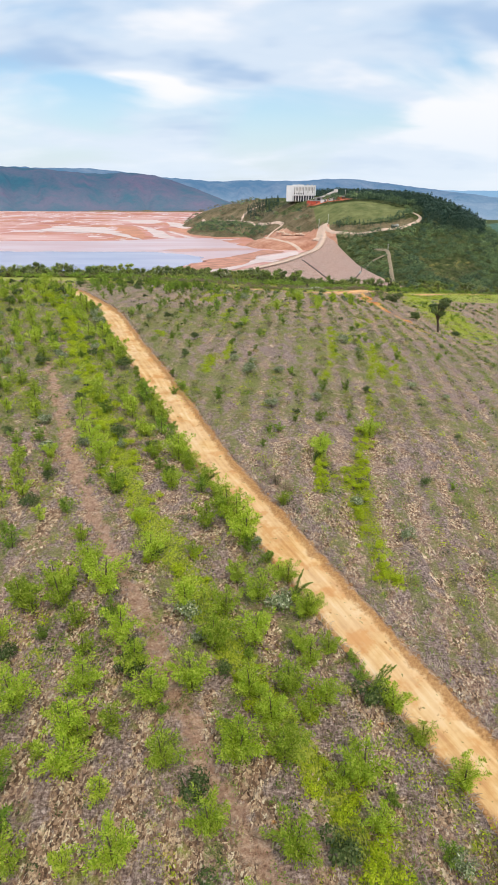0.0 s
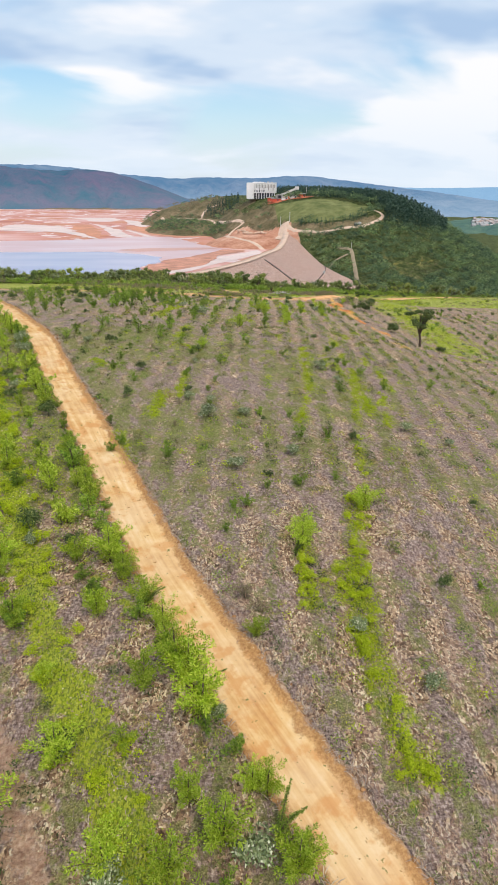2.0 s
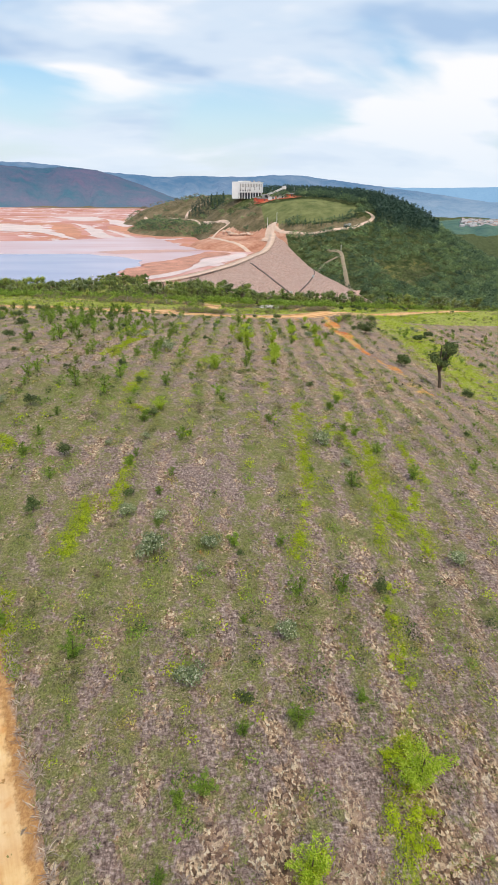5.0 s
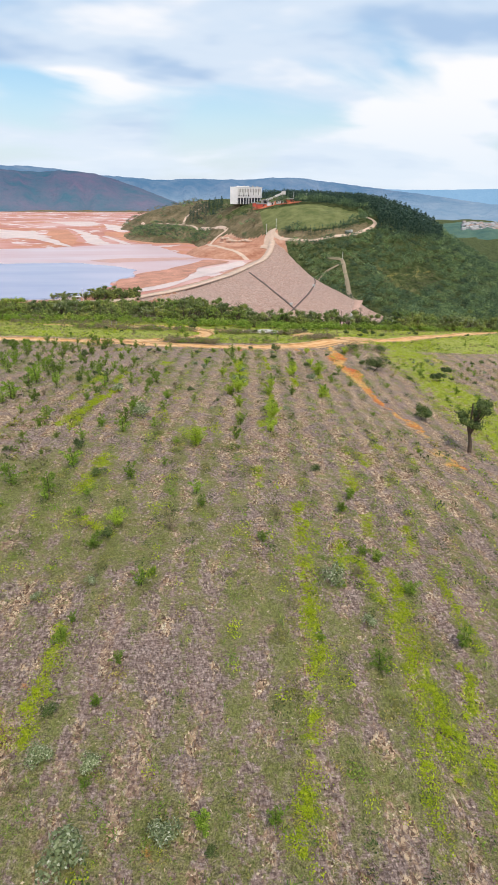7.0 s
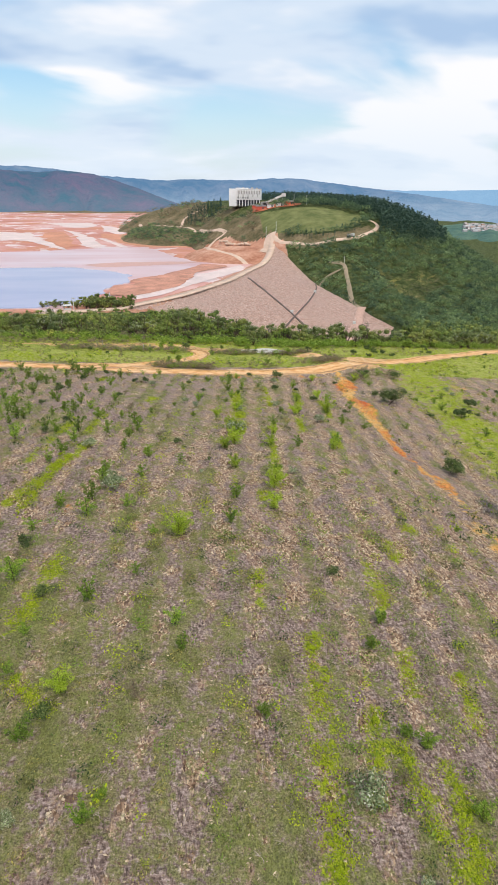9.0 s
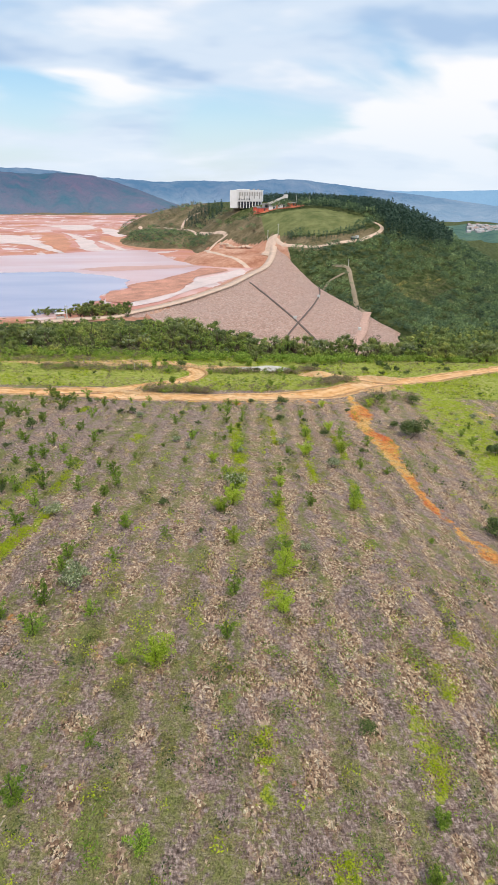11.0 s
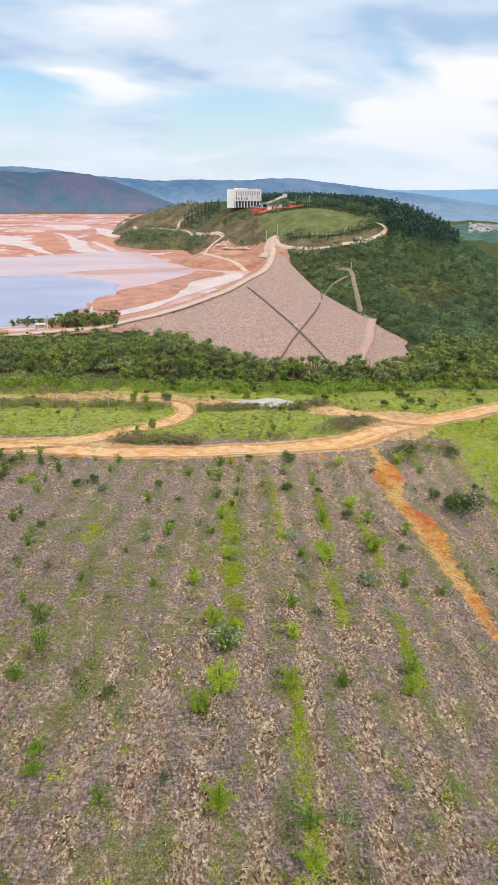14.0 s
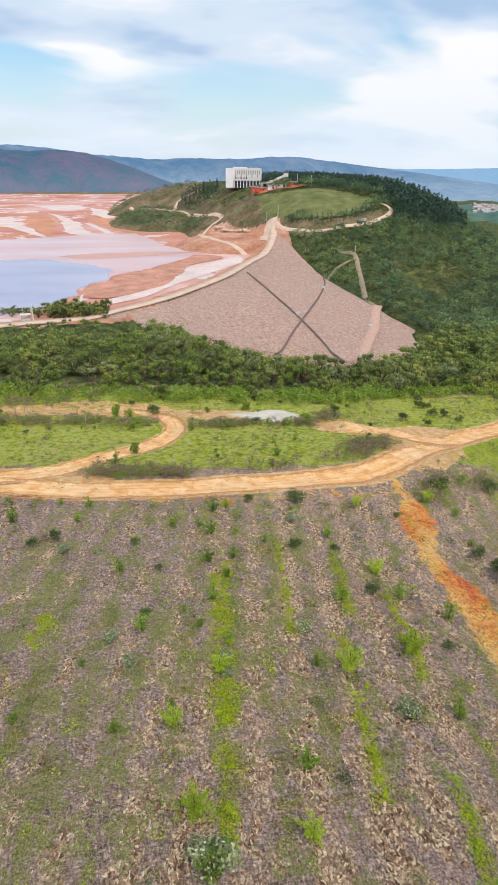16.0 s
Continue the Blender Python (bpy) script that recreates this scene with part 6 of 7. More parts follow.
# thin rows on the open slope
for row in np.arange(-20, 26):
    for y in np.arange(30, 172, 2.6):
        x = row * 2.9 + 0.09 * y - 6.2 + rng.normal(0, 0.25)
        yy = y + rng.normal(0, 0.8)
        edge = np.interp(yy, TRACK[:, 1], TRACK[:, 0]) + 2.4
        if x < edge or x > 78 or abs(x - np.interp(yy, SCAR[::-1, 1], SCAR[::-1, 0])) < 2.2 and yy > 115:
            continue
        left = float(smooth(8, -6, x) * smooth(74, 98, yy))
        dense = 0.15 + 0.10 * lattice(x, yy, 14, 8) + 0.42 * left + 0.15 * (x > 42) + 0.12 * (yy > 140)
        if rng.random() > dense:
            continue
        r, s = rng.random(), rng.uniform(0.35, 0.9) * (1.15 if x < -10 else 1)
        (plumes if r < 0.25 + 0.3 * left else limes if r < 0.38 + 0.36 * left else greens if r < 0.60 + 0.22 * left else darks if r < 0.75 + 0.17 * left else greys if r < 0.93 else browns).set(x, yy, s * (1 + 0.35 * left))
# shrubs round the island and over the grass
for x, y, s in ((0.5, 179.4, 1.5), (2.2, 180.4, 1.8), (4.5, 180.2, 1.3), (7.0, 179.9, 1.2), (9.5, 180.4, 1.0), (35.8, 186.5, 1.7), (34.2, 188.5, 1.8), (36.5, 189.8, 1.4), (32.6, 187.2, 1.2), (33.6, 191, 1.3), (12.0, 199.6, 1.0), (-9, 196, 1.4), (-6, 199, 1.3), (-3, 200.5, 1.5), (-13, 198, 1.2), (24.4, 200, 1.2), (26.6, 199.6, 1.4)):
    browns.set(x, y, s)
for x, y, s in ((21.5, 186, 1.0), (20.5, 182.6, 0.9), (28, 201, 1.6), (-0.6, 202.5, 1.9), (1.4, 201.8, 1.5), (3.4, 187.4, 1.5), (1.6, 182.4, 1.4), (10.6, 196.5, 1.0), (2.4, 197, 1.4), (19.5, 208.5, 1.4)):
    greens.set(x, y, s)
for x, y, s in ((4.8, 205.2, 1.5), (20.3, 200.4, 0.9), (44, 203, 1.2), (52, 206, 1.2)):
    darks.set(x, y, s)
for i in range(150):
    x, y = rng.uniform(-45, 95), rng.uniform(184, 224)
    if near_line(x, y, MAIN_ROAD) < 3.5 or near_line(x, y, LOOP_ROAD) < 2.4 or inside(x, y, YARD) or inside(x, y, POND.tolist()):
        continue
    r = rng.random()
    (greens if r < 0.5 else darks if r < 0.65 else browns if r < 0.8 else limes).set(x, y, rng.uniform(0.35, 0.8) * (1.5 if y > 203 and x > 25 else 1))
for i in range(60):
    x, y = rng.uniform(30, 80), rng.uniform(200, 216)
    if near_line(x, y, MAIN_ROAD) > 3.8 and not inside(x, y, YARD):
        (greens if rng.random() < 0.6 else darks).set(x, y, rng.uniform(0.6, 1.25))
for bed in (limes, lush, greens, darks, greys, browns, fronds, plumes, mounds):
    bed.close()

for x, y, h in ((37.6, 156.6, 3.0), (36.5, 128.6, 2.1), (38.9, 158.3, 2.0), (47.5, 151, 1.8), (52, 158, 1.6)):
    o = plant("dense_bush", round_shrub(rng, h, 1300, 0.26), M_DARK, "dense dark green bush on the open slope", "bush", "dense bushes")
    o.location = (x, y, ground_z(x, y) - 0.05)
lone = plant("lone_tree", tree_shape(np.random.default_rng(9), 7.9, 2.5, 1700, 0.24, 0.30), M_DARK, "slender dark green tree alone on the slope", "tree", "", ("trunk", "crown"))
lone.location = (38.4, 117.6, ground_z(38.4, 117.6) - 0.1)

# ---- woods ----
kinds = [("broadleaf_tree", M_FOREST, "broadleaf tree in the wood below the slope"), ("broadleaf_tree", M_DARK, "dark broadleaf tree in the wood below the slope"), ("broadleaf_tree", M_GREEN, "fresh green tree in the wood below the slope"), ("silver_tree", M_GREY, "grey-green tree at the edge of the wood")]
forest = []
for i, (nm, mat, lab) in enumerate(kinds):
    for j in range((3, 2, 2, 1)[i]):
        forest.append((i, plant(nm, tree_shape(rng, rng.uniform(5.5, 7.5), rng.uniform(2.8, 3.8), 600, 0.30, 0.06), mat, lab, "tree", "trees in the wood", ("trunk", "crown"))))
used = set()


def wood_spots(count, x0, x1, y0, y1, gap, ok, rng):
    """Random places that keep a distance from one another."""
    X, Y = rng.uniform(x0, x1, count * 9), rng.uniform(y0, y1, count * 9)
    keep = ok(X, Y)
    out, cell = [], {}
    for x, y in zip(X[keep].tolist(), Y[keep].tolist()):
        i, j = int(x // gap), int(y // gap)
        if any((x - a) ** 2 + (y - b) ** 2 < gap * gap for di in (-1, 0, 1) for dj in (-1, 0, 1) for a, b in cell.get((i + di, j + dj), ())):
            continue
        cell.setdefault((i, j), []).append((x, y))
        out.append((x, y))
        if len(out) >= count:
            break
    return out


def belt(x, y):
    """The wood between the meadow and the dam."""
    front = 214 + 0.24 * np.clip(x - 28, 0, None)
    back = np.interp(x, [-90, -58, -36, -12, 20, 45, 82, 129, 170], [312, 314, 322, 327, 334, 341, 350, 392, 420])
    return (front < y) & (y < back)


places = sorted(wood_spots(1150, -95, 175, 212, 420, 3.0, belt, rng), key=lambda p: p[1] + 0.2 * abs(p[0] - 20))
for x, y in places[:295]:
    w_ = rng.choice(4, p=[0.56, 0.08, 0.24, 0.12])
    pool = [q for q in range(len(forest)) if forest[q][0] == w_]
    q = pool[int(rng.integers(len(pool)))]
    s = rng.uniform(0.65, 1.15) * (0.75 if y < 222 else 1.0) * (1 - (0.33 - 0.3 * float(smooth(-14, 8, x))) * float(smooth(270, 310, y - 1.3 * max(x, 0))))
    s *= 1.7 if x > 84 and y > 325 else 1.35 if x > -4 and y > 285 else 1.0
    settle(forest[q][1], q not in used, x, y, s, rng, 1.1 if x < -4 and y < 262 else 0.4)
    used.add(q)
for q, (_, p) in enumerate(forest):
    if q not in used:
        for c in (*p.children_recursive, p):
            bpy.data.objects.remove(c)
# the trees between the road and the water
for x, y in wood_spots(70, -62, -20, 337, 352, 1.6, lambda x, y: (x > -46) | (y > 342), rng):
    q = int(rng.integers(5))
    o = settle(forest[q][1], False, x, y, rng.uniform(0.55, 0.95) if x > -46 else rng.uniform(0.3, 0.5), rng, 0.2)
    o.location.z = max(o.location.z, LAKE_Z - 0.2)


def far_clump(rng, height, count, leaf):
    lumps = [(rng.normal(0, height * 0.22), rng.normal(0, height * 0.22), height * rng.uniform(0.45, 0.8), height * rng.uniform(0.2, 0.36)) for _ in range(5)]
    return crown_arrays(rng, lumps, count, leaf, leaf * 0.7)


clumps = [far_clump(rng, 8.0, 90, 1.0) for _ in range(8)]
FAR_LINES = [curve_points(l, 4) for l in (HILL_ROAD, PATH_MAIN, PATH_SIDE)]
WEST_LINES = [curve_points(l, 6) for l in (HAUL_ROAD, SHORE_ROAD)]
stand = [(166, 590), (159, 567), (168, 563), (186, 567), (208, 578), (219, 585), (229, 604), (222, 640), (190, 700), (140, 760), (80, 772), (74, 726), (96, 690), (124, 655), (146, 622)]
OLIVE_PATCH = [(147, 500), (178, 524), (197, 506), (166, 474), (143, 466), (136, 506)]


def far_slope(x, y):
    foot_line = np.interp(y, [380, 404, 425, 446, 485, 512, 535, 580], [140, 127, 119, 108, 96, 90, 85, 80])
    clear = np.minimum.reduce([away(x, y, l) for l in FAR_LINES]) > 3.6
    clear &= away(x, y, FAR_LINES[0] + np.array([2.0, -4.0])) > 3.5
    return (x > foot_line) & (zone_at("heath", x, y) < 0.5) & ~far_green(x, y) & clear & ~inside(x, y, stand)


back_wood = [tree_shape(rng, rng.uniform(5.5, 7.5), rng.uniform(2.8, 3.8), 170, 0.44, 0.06, 4) for _ in range(5)]
spots = [(x, y, ground_z(x, y) - 0.3, rng.uniform(0.7, 1.15) * (1.7 if x > 84 and y > 325 else 1.35 if x > -4 and y > 285 else 1.0) * (1 - (0.33 - 0.3 * float(smooth(-14, 8, x))) * float(smooth(270, 310, y - 1.3 * max(x, 0))))) for x, y in places[295:]]
tagged(scatter_mesh("wood_inside", M_CORE, [t[2] for t in back_wood], spots, np.random.default_rng(90)), "darker inner crowns of the wood before the dam", "wood", kind="stuff")
tagged(scatter_mesh("wood_behind", M_BACKWOOD, [t[1] for t in back_wood], spots, np.random.default_rng(90)), "deep green trees of the wood before the dam", "wood", kind="stuff")
spots = [(x, y, ground_z(x, y) - 0.8, rng.uniform(0.55, 1.35)) for x, y in wood_spots(1900, 80, 330, 385, 650, 4.3, far_slope, rng)]
olive = [bool(inside(np.array(p[0]), np.array(p[1]), OLIVE_PATCH)) for p in spots]
tagged(scatter_mesh("far_wood", M_FARWOOD, clumps, [p for p, o in zip(spots, olive) if not o], rng), "dense mixed wood on the far slope", "wood", kind="stuff")
tagged(scatter_mesh("slope_scrub", M_SLOPESCRUB, clumps, [(x, y, z, s * 0.62) for (x, y, z, s), o in zip(spots, olive) if o], rng), "olive scrub in a clearing of the far wood", "scrub", kind="stuff")
spit = [(-68, 756), (-56, 776), (-31, 760), (0, 735), (14, 716), (24, 664), (17, 652), (-8, 690), (-34, 704)]
spots = [(x, y, ground_z(x, y) - 0.6, rng.uniform(0.45, 0.8)) for x, y in wood_spots(330, -70, 30, 645, 780, 3.0, lambda x, y: inside(x, y, spit) & (land(x, y) > -23) & (np.minimum.reduce([away(x, y, l) for l in WEST_LINES]) > 4), rng)]
tagged(scatter_mesh("spit_wood", M_FARWOOD, clumps, spots, rng), "dark green wood on a low spit in the lake", "wood", kind="stuff")
spots = [(x, y, ground_z(x, y) - 0.8, rng.uniform(0.3, 0.95)) for x, y in wood_spots(640, -90, 75, 600, 980, 4.6, lambda x, y: (land(x, y) > -22) & (zone_at("heath", x, y) > 0.5) & (lattice(x, y, 26, 4) > -0.2) & ~inside(x, y, spit) & (np.minimum.reduce([away(x, y, l) for l in WEST_LINES]) > 6), rng)]
tagged(scatter_mesh("far_thicket", M_FARWOOD, clumps, spots[1::3], rng), "grey-green thicket on the far hill's flank", "scrub", kind="stuff")
tagged(scatter_mesh("far_scrub", M_SCRUB, clumps, [p for i, p in enumerate(spots) if i % 3 != 1], rng), "brownish scrub on the far hill's flank", "scrub", kind="stuff")
cones = [conifer_arrays(rng, 11, 64) for _ in range(4)]
spots = [(x, y, ground_z(x, y) - 0.5, rng.uniform(0.95, 1.25) * (1.15 if y < 620 else 0.8)) for x, y in wood_spots(1250, 72, 232, 560, 775, 3.0, lambda x, y: inside(x, y, stand) & ~far_green(x, y) & (away(x, y, FAR_LINES[0]) > 3), rng)]
tagged(scatter_mesh("conifer_stand", M_CONIFER, cones, spots, rng), "dark planted conifer stand on the far ridge", "wood", kind="stuff")
west = [(-3, 824), (2, 850), (20, 868), (44, 862), (40, 800), (30, 764), (14, 800)]
spots = [(x, y, ground_z(x, y) - 0.5, rng.uniform(0.6, 0.95)) for x, y in wood_spots(120, -5, 46, 760, 870, 3.6, lambda x, y: inside(x, y, west), rng)]
hem = [(79, 578), (93, 565), (108, 558), (125, 563), (145, 578), (142, 566), (118, 553), (100, 552), (84, 566)]
spots += [(x, y, ground_z(x, y) - 0.3, rng.uniform(0.25, 0.5)) for x, y in wood_spots(130, 78, 146, 550, 580, 2.0, lambda x, y: inside(x, y, hem), rng)]
tagged(scatter_mesh("conifer_group", M_CONIFER, cones, spots, rng), "dark conifers beside the hill tracks", "wood", kind="stuff")


# ---- ground cover ----
def blade_tuft(rng, blades, height, lean):
    a = rng.uniform(0, 2 * np.pi, blades)
    h = height * rng.uniform(0.6, 1.2, blades)
    base = rng.normal(0, height * 0.22, (blades, 2))
    tip = base + np.stack([np.cos(a), np.sin(a)], -1) * (h * lean)[:, None]
    s = np.stack([-np.sin(a), np.cos(a)], -1) * 0.075 * height
    z0, z1 = np.zeros(blades), h * 0.6
    mid = base + (tip - base) * 0.45
    v = np.stack([np.c_[base - s * 0.5, z0], np.c_[mid + s, z1], np.c_[tip, h * 0.82], np.c_[mid - s, z1]], 1)
    return v.reshape(-1, 3), np.arange(blades * 4).reshape(blades, 4)


def ground_spots(count, ok, size, seed, x0=-44, x1=72, y0=9, y1=174):
    r = np.random.default_rng(seed)
    x, y = r.uniform(x0, x1, count), y0 + (y1 - y0) * r.random(count)
    keep = ok(x, y, r) & (away(x, y, TRACK) > 1.85) & (away(x, y, MAIN_ROAD) > 2.8)
    x, y = x[keep], y[keep]
    return np.c_[x, y, surface(x, y) - 0.02, r.uniform(*size, len(x))]


def side_of(x, y):
    return x - np.interp(y, TRACK[:, 1], TRACK[:, 0])


def leafy_clump(rng, leaves, height, spread_, leaf):
    """A low cushion of small leaves."""
    d = rng.normal(0, 1, (leaves, 3))
    d[:, 2] = np.abs(d[:, 2])
    d /= np.linalg.norm(d, axis=1)[:, None]
    c = d * rng.uniform(0.45, 1.05, (leaves, 1)) * np.array([spread_, spread_, height])
    return facing_leaves(rng, c, d, leaf, leaf * 0.5)


straws = [blade_tuft(rng, 6, 0.17, 1.6) for _ in range(6)]
tufts = [blade_tuft(rng, 5, 0.22, 0.9) for _ in range(6)]
spots = ground_spots(19000, lambda x, y, r: r.random(len(x)) < 0.7 + 0.6 * lattice(x, y, 6, 3), (0.6, 1.6), 21)
tagged(scatter_mesh("dry_grass", M_STRAW, straws, spots, rng), "dry straw-coloured grass and litter over the slope", "dry grass", kind="stuff")
spots = ground_spots(52000, lambda x, y, r: 0.8 * lattice(x, y, 5, 7) + 0.6 * lattice(x, y, 1.5, 8) + 0.5 * lattice(x, y, 22, 9) + 0.55 * np.cos(2 * np.pi * (x - 0.09 * y) / 2.9) + 0.15 * (y < 125) > 0.80, (0.7, 1.6), 22)
tagged(scatter_mesh("weeds", M_WEED, tufts, spots, rng), "low green weeds between the planted rows", "weeds", kind="stuff")

bushes = [round_shrub(rng, 2.0, 100, 0.36)[1] for _ in range(5)]
brush = [round_shrub(rng, 1.25, 80, 0.19)[1] for _ in range(5)]
sp = []
for x0, y0, x1, y1, half, n_ in ((-0.5, 179.4, 10, 179.8, 0.8, 130), (31.0, 184.5, 36.5, 191.5, 1.5, 150), (11, 198, 18, 200, 0.7, 80), (18, 200, 28, 200.2, 0.6, 40), (-24, 199, 5, 199.6, 1.0, 190), (27, 200, 34, 205.5, 0.9, 80), (-40, 208.5, -8, 209, 1.2, 140), (36, 174, 46, 179, 1.2, 60), (12, 181.4, 30, 183.6, 0.4, 26)):
    t = rng.random(n_)
    for x, y in zip(x0 + (x1 - x0) * t + rng.normal(0, half, n_), y0 + (y1 - y0) * t + rng.normal(0, half, n_)):
        if near_line(x, y, MAIN_ROAD) > 2.8 and near_line(x, y, LOOP_ROAD) > 2.0:
            sp.append((x, y, ground_z(x, y) - 0.05, rng.uniform(0.5, 1.4)))
tagged(scatter_mesh("green_brush", M_GREEN, brush, sp[::4], rng), "green brush along the tracks", "brush", kind="stuff")
tagged(scatter_mesh("roadside_brush", M_BROWNLEAF, brush, [q for i, q in enumerate(sp) if i % 4], rng), "dry brown brush along the tracks", "brush", kind="stuff")
sx_, sy_ = rng.uniform(-80, 130, 900), rng.random(900)
edge_y = 211 + 0.24 * np.clip(sx_ - 28, 0, None) + 9 * sy_
under = np.c_[sx_, edge_y, [ground_z(p, q) - 0.1 for p, q in zip(sx_, edge_y)], rng.uniform(0.5, 1.3, 900)]
tagged(scatter_mesh("undergrowth", M_GREEN, bushes, under[:760], rng), "green undergrowth along the edge of the wood", "undergrowth", kind="stuff")
tagged(scatter_mesh("dry_undergrowth", M_BROWNLEAF, bushes, [q for q in under[760:] if q[0] < 4], rng), "brownish brush along the edge of the wood", "undergrowth", kind="stuff")

# small plants scattered between the rows
low = [leafy_clump(rng, 12, 0.36, 0.36, 0.19) for _ in range(6)]
low_fine = [leafy_clump(rng, 32, 0.34, 0.36, 0.100) for _ in range(8)]


def row_wave(x, y):
    return np.cos(2 * np.pi * (x - 0.09 * y) / 2.9)


def open_lane(x, y):
    """The middle of the slope, where small leaves can be told apart."""
    return np.abs(x - 1 - 0.09 * y) < 17


for nm, mat, n_, seed, shift_, lab in (("low_herbs", M_GREEN, 17000, 51, 0.0, "small green herbs dotted over the slope"), ("dark_herbs", M_DARK, 8500, 52, 9.0, "small dark green herbs dotted over the slope"), ("yellow_herbs", M_CARPET, 7000, 53, 17.0, "small yellow-green herbs dotted over the slope"), ("olive_herbs", M_OLIVE, 24000, 54, 29.0, "small olive-green herbs dotted over the slope")):
    spots = ground_spots(n_, lambda x, y, r: 0.7 * lattice(x + shift_, y, 9, 21) + 0.7 * lattice(x, y + shift_, 2.2, 22) + 0.5 * row_wave(x, y) + 0.16 * (y < 112) - 0.22 * (y < 52) > np.where(open_lane(x, y), 0.34, 0.60), (0.5, 1.75), seed)
    near_ = open_lane(spots[:, 0], spots[:, 1])
    tagged(scatter_mesh(nm, mat, low_fine, spots[near_], rng), lab, "herbs", kind="stuff")
    tagged(scatter_mesh(nm, mat, low, spots[~near_], rng), lab, "herbs", kind="stuff")

# litter: fallen leaves, bark and twigs lying flat
r = np.random.default_rng(41)
lx, ly = r.uniform(-20, 40, 70000), 9 + 165 * r.random(70000)
keep = (away(lx, ly, TRACK) > 1.7) & (away(lx, ly, MAIN_ROAD) > 2.8) & (np.cos(2 * np.pi * (lx - 0.09 * ly) / 2.9) + 1.2 * lattice(lx, ly, 5, 17) < 0.35)
lx, ly = lx[keep], ly[keep]
m_ = len(lx)
at = np.c_[lx, ly, surface(lx, ly) + 0.03 + 0.05 * r.random(m_)]
d = np.c_[r.normal(0, 1, (m_, 2)), r.normal(0, 0.25, m_)]
d /= np.linalg.norm(d, axis=1)[:, None]
s = np.cross(d, np.c_[r.normal(0, 0.3, (m_, 2)), np.ones(m_)])
ln, wd = r.uniform(0.04, 0.12, (m_, 1)), r.uniform(0.02, 0.05, (m_, 1))
V = np.stack([at - d * ln, at + s * wd, at + d * ln, at - s * wd], 1).reshape(-1, 3)
chips = leaf_material("litter_chips", [(0.0, (0.16, 0.09, 0.055)), (0.4, (0.42, 0.29, 0.19)), (0.8, (0.62, 0.46, 0.30)), (1.0, (0.80, 0.66, 0.47))], 0.1, 0.1)
tagged(new("leaf_litter", mesh_of("leaf_litter", V, np.arange(4 * m_).reshape(m_, 4), chips)), "tan fallen leaves and twigs strewn over the slope", "leaf litter", kind="stuff")

carpet = [leafy_clump(rng, 20, 0.32, 0.38, 0.108) for _ in range(8)]
out = []
r = np.random.default_rng(31)
for group_ in RUNS:
    for x0, y0, x1, y1, half in group_:
        n_ = int(np.hypot(x1 - x0, y1 - y0) * half * 2 * 13)
        t = r.random(n_)
        x, y = x0 + (x1 - x0) * t + r.normal(0, half * 0.55, n_), y0 + (y1 - y0) * t
        keep = lattice(x, y, 1.6, 12) + 0.4 * lattice(x, y, 5, 13) > -0.35
        out.append(np.c_[x[keep], y[keep], surface(x[keep], y[keep]) - 0.02, r.uniform(0.6, 1.3, keep.sum())])
# the undergrowth of the young stand and the meadow
s1 = ground_spots(30000, lambda x, y, r: (side_of(x, y) < -1.5) & (side_of(x, y) > -34) & (y < 125) & (np.maximum(lattice(side_of(x, y), y * 0.3, 2.6, 14), 1.6 * np.exp(-((side_of(x, y) + 9.0 - 0.035 * np.clip(y - 36, 0, 70)) / 1.7) ** 2) - 0.5) + 0.35 * lattice(x, y, 1.2, 4) > 0.05) & (away(x, y, FOOTPATH) > 0.8), (0.7, 1.7), 32)
s2 = ground_spots(16000, lambda x, y, r: (away(x, y, MEADOW) < 6.5) & (lattice(x, y, 3, 15) + 0.5 * lattice(x, y, 9, 35) > 0.9 - 1.3 * smooth(96, 132, y)), (0.5, 1.2), 33, 36, 72, 98, 198)
tagged(scatter_mesh("fern_carpet", M_CARPET, carpet, np.vstack([*out, s1, s2]), rng), "bright lime-green low ferns along the rows", "ferns", kind="stuff")
for nm, mat, n_, seed, lab in (("meadow_herbs", M_CARPET, 5200, 61, "bright green herbs in the rough grass"), ("meadow_shrublets", M_GREEN, 3600, 62, "low green shrublets in the rough grass"), ("withered_herbs", M_BROWNLEAF, 4200, 63, "withered brown herbs in the rough grass")):
    spots = ground_spots(n_, lambda x, y, r: (away(x, y, LOOP_ROAD) > 1.8) & ~inside(x, y, YARD) & ~inside(x, y, POND.tolist()) & (lattice(x + seed, y, 7, seed) + 0.5 * lattice(x, y, 2, 5) > 0.05), (0.6, 1.7), seed, -50, 95, 181, 224)
    tagged(scatter_mesh(nm, mat, low, spots, rng), lab, "herbs", kind="stuff")
s3 = ground_spots(16000, lambda x, y, r: (away(x, y, LOOP_ROAD) > 1.8) & ~inside(x, y, YARD) & ~inside(x, y, POND.tolist()) & (lattice(x, y, 3, 16) > -0.3), (0.5, 1.4), 34, -50, 95, 181, 224)
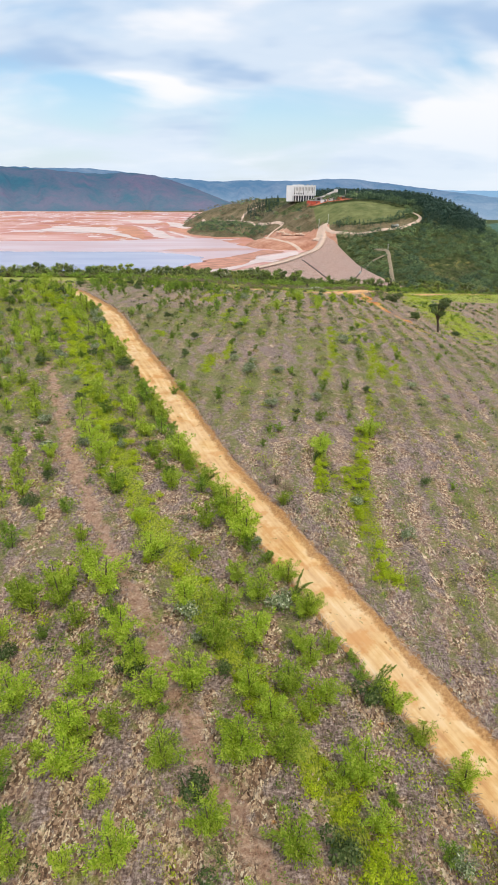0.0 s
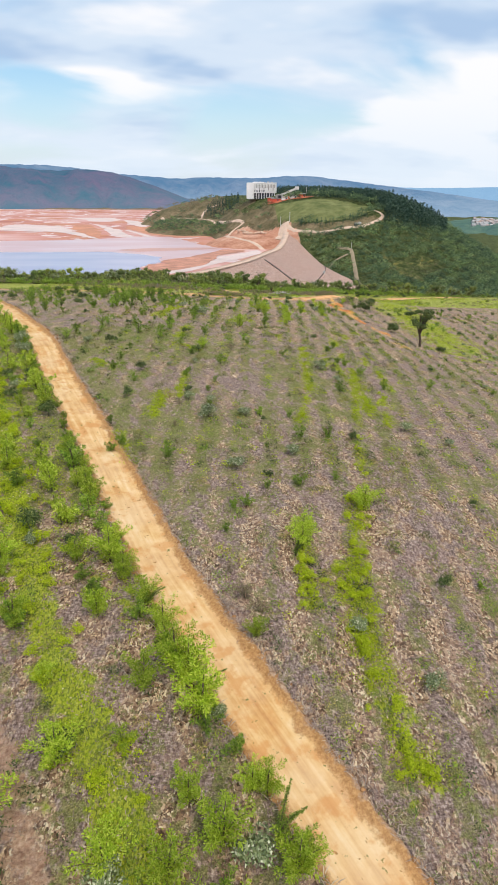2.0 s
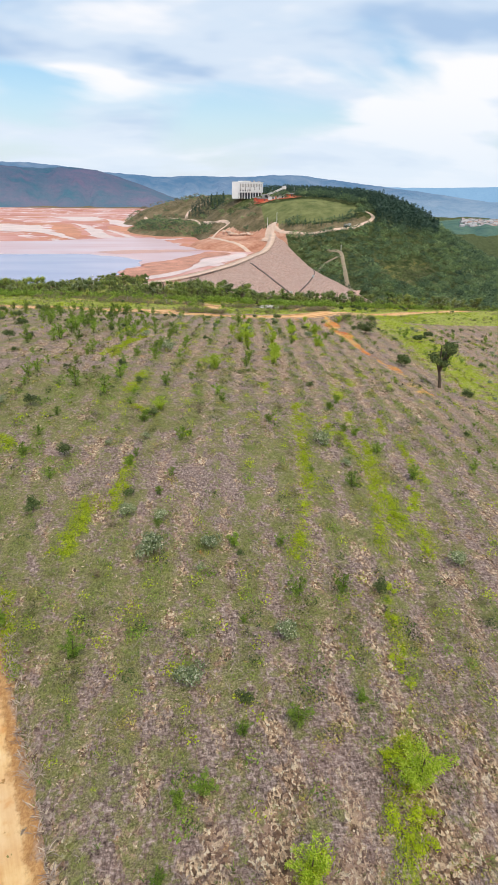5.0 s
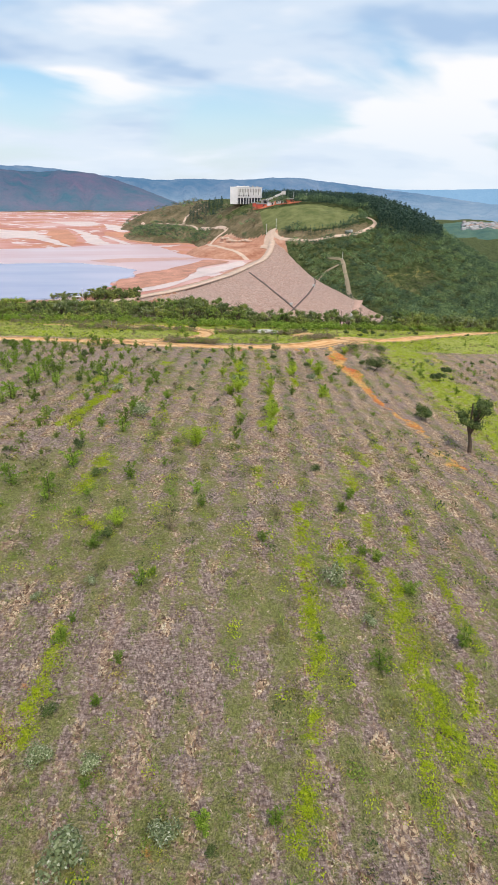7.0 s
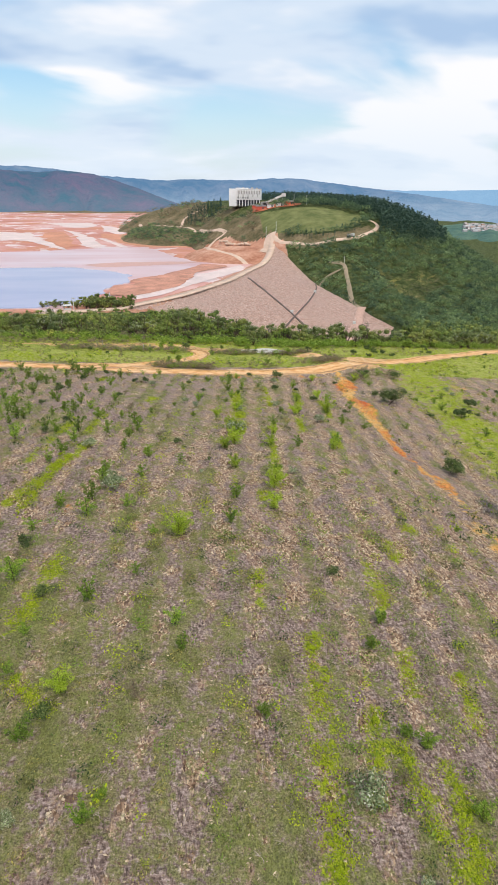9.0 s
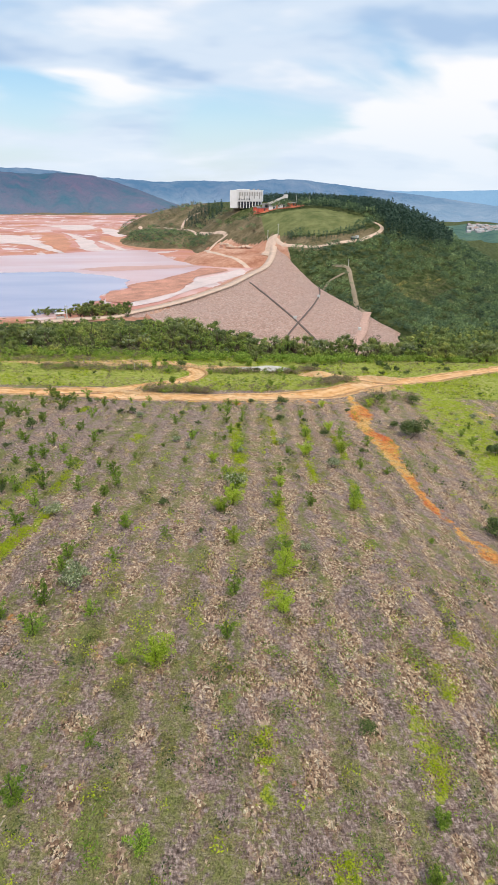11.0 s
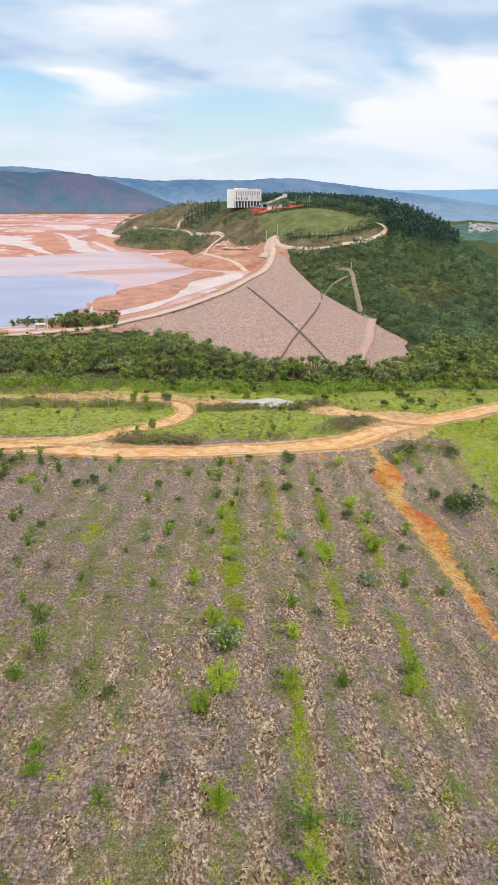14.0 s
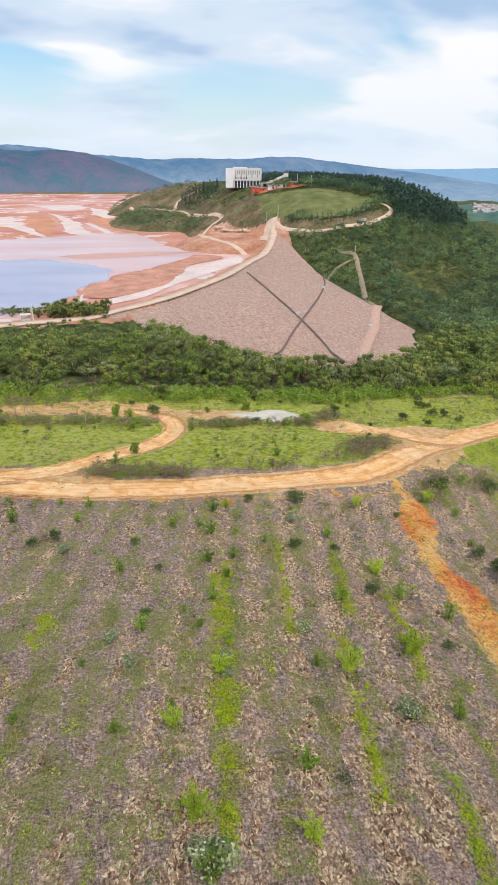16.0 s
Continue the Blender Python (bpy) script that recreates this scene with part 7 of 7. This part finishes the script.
meadow_mat = leaf_material("meadow_grass", [(0.0, (0.22, 0.27, 0.035)), (0.4, (0.44, 0.49, 0.075)), (0.8, (0.62, 0.60, 0.16)), (1.0, (0.66, 0.55, 0.28))], 0.1, 0.3)
tagged(scatter_mesh("meadow_grass", meadow_mat, tufts, s3, rng), "yellow-green rough grass round the roads", "grass", kind="stuff")

# crumbled earth and clods along the track's cut edges
r = np.random.default_rng(71)
clods = []
for i in range(5):
    bm = bmesh.new()
    bmesh.ops.create_icosphere(bm, subdivisions=1, radius=0.5)
    bm.verts.index_update()
    v = np.array([q.co for q in bm.verts]) * r.uniform(0.6, 1.2, (len(bm.verts), 1)) * np.array([1, 0.8, 0.6])
    clods.append((v, np.array([[q.index for q in f.verts] for f in bm.faces])))
    bm.free()
edge_line = curve_points(TRACK[::2], 0.4)
t_ = np.gradient(edge_line, axis=0)
t_ /= np.linalg.norm(t_, axis=1)[:, None]
pick = r.integers(0, len(edge_line), 1500)
side_ = np.where(r.random(1500) < 0.72, 1, -1) * (1.62 + np.abs(r.normal(0, 0.22, 1500)))
p = edge_line[pick] + np.stack([t_[pick, 1], -t_[pick, 0]], -1) * side_[:, None]
p = p[lattice(p[:, 0], p[:, 1], 2.5, 3) > -0.35]
spots = np.c_[p, surface(p[:, 0], p[:, 1]) + 0.02, 0.08 + 0.30 * r.random(len(p)) ** 2.2]
tagged(scatter_mesh("earth_clods", plain("bank_earth", (0.42, 0.225, 0.10), 0.95, 0.1, 0, 0.4, 3.0), clods, spots, r), "brown clods of earth along the cut edges of the track", "earth", kind="stuff")
pick = r.integers(0, len(edge_line), 2200)
side_ = np.where(r.random(2200) < 0.6, 1, -1) * (1.78 + np.abs(r.normal(0, 0.3, 2200)))
p = edge_line[pick] + np.stack([t_[pick, 1], -t_[pick, 0]], -1) * side_[:, None]
spots = np.c_[p, surface(p[:, 0], p[:, 1]) - 0.02, r.uniform(0.8, 2.0, len(p))]
tagged(scatter_mesh("verge_grass", M_STRAW, straws, spots, r), "dry grass that hangs over the track's edges", "dry grass", kind="stuff")
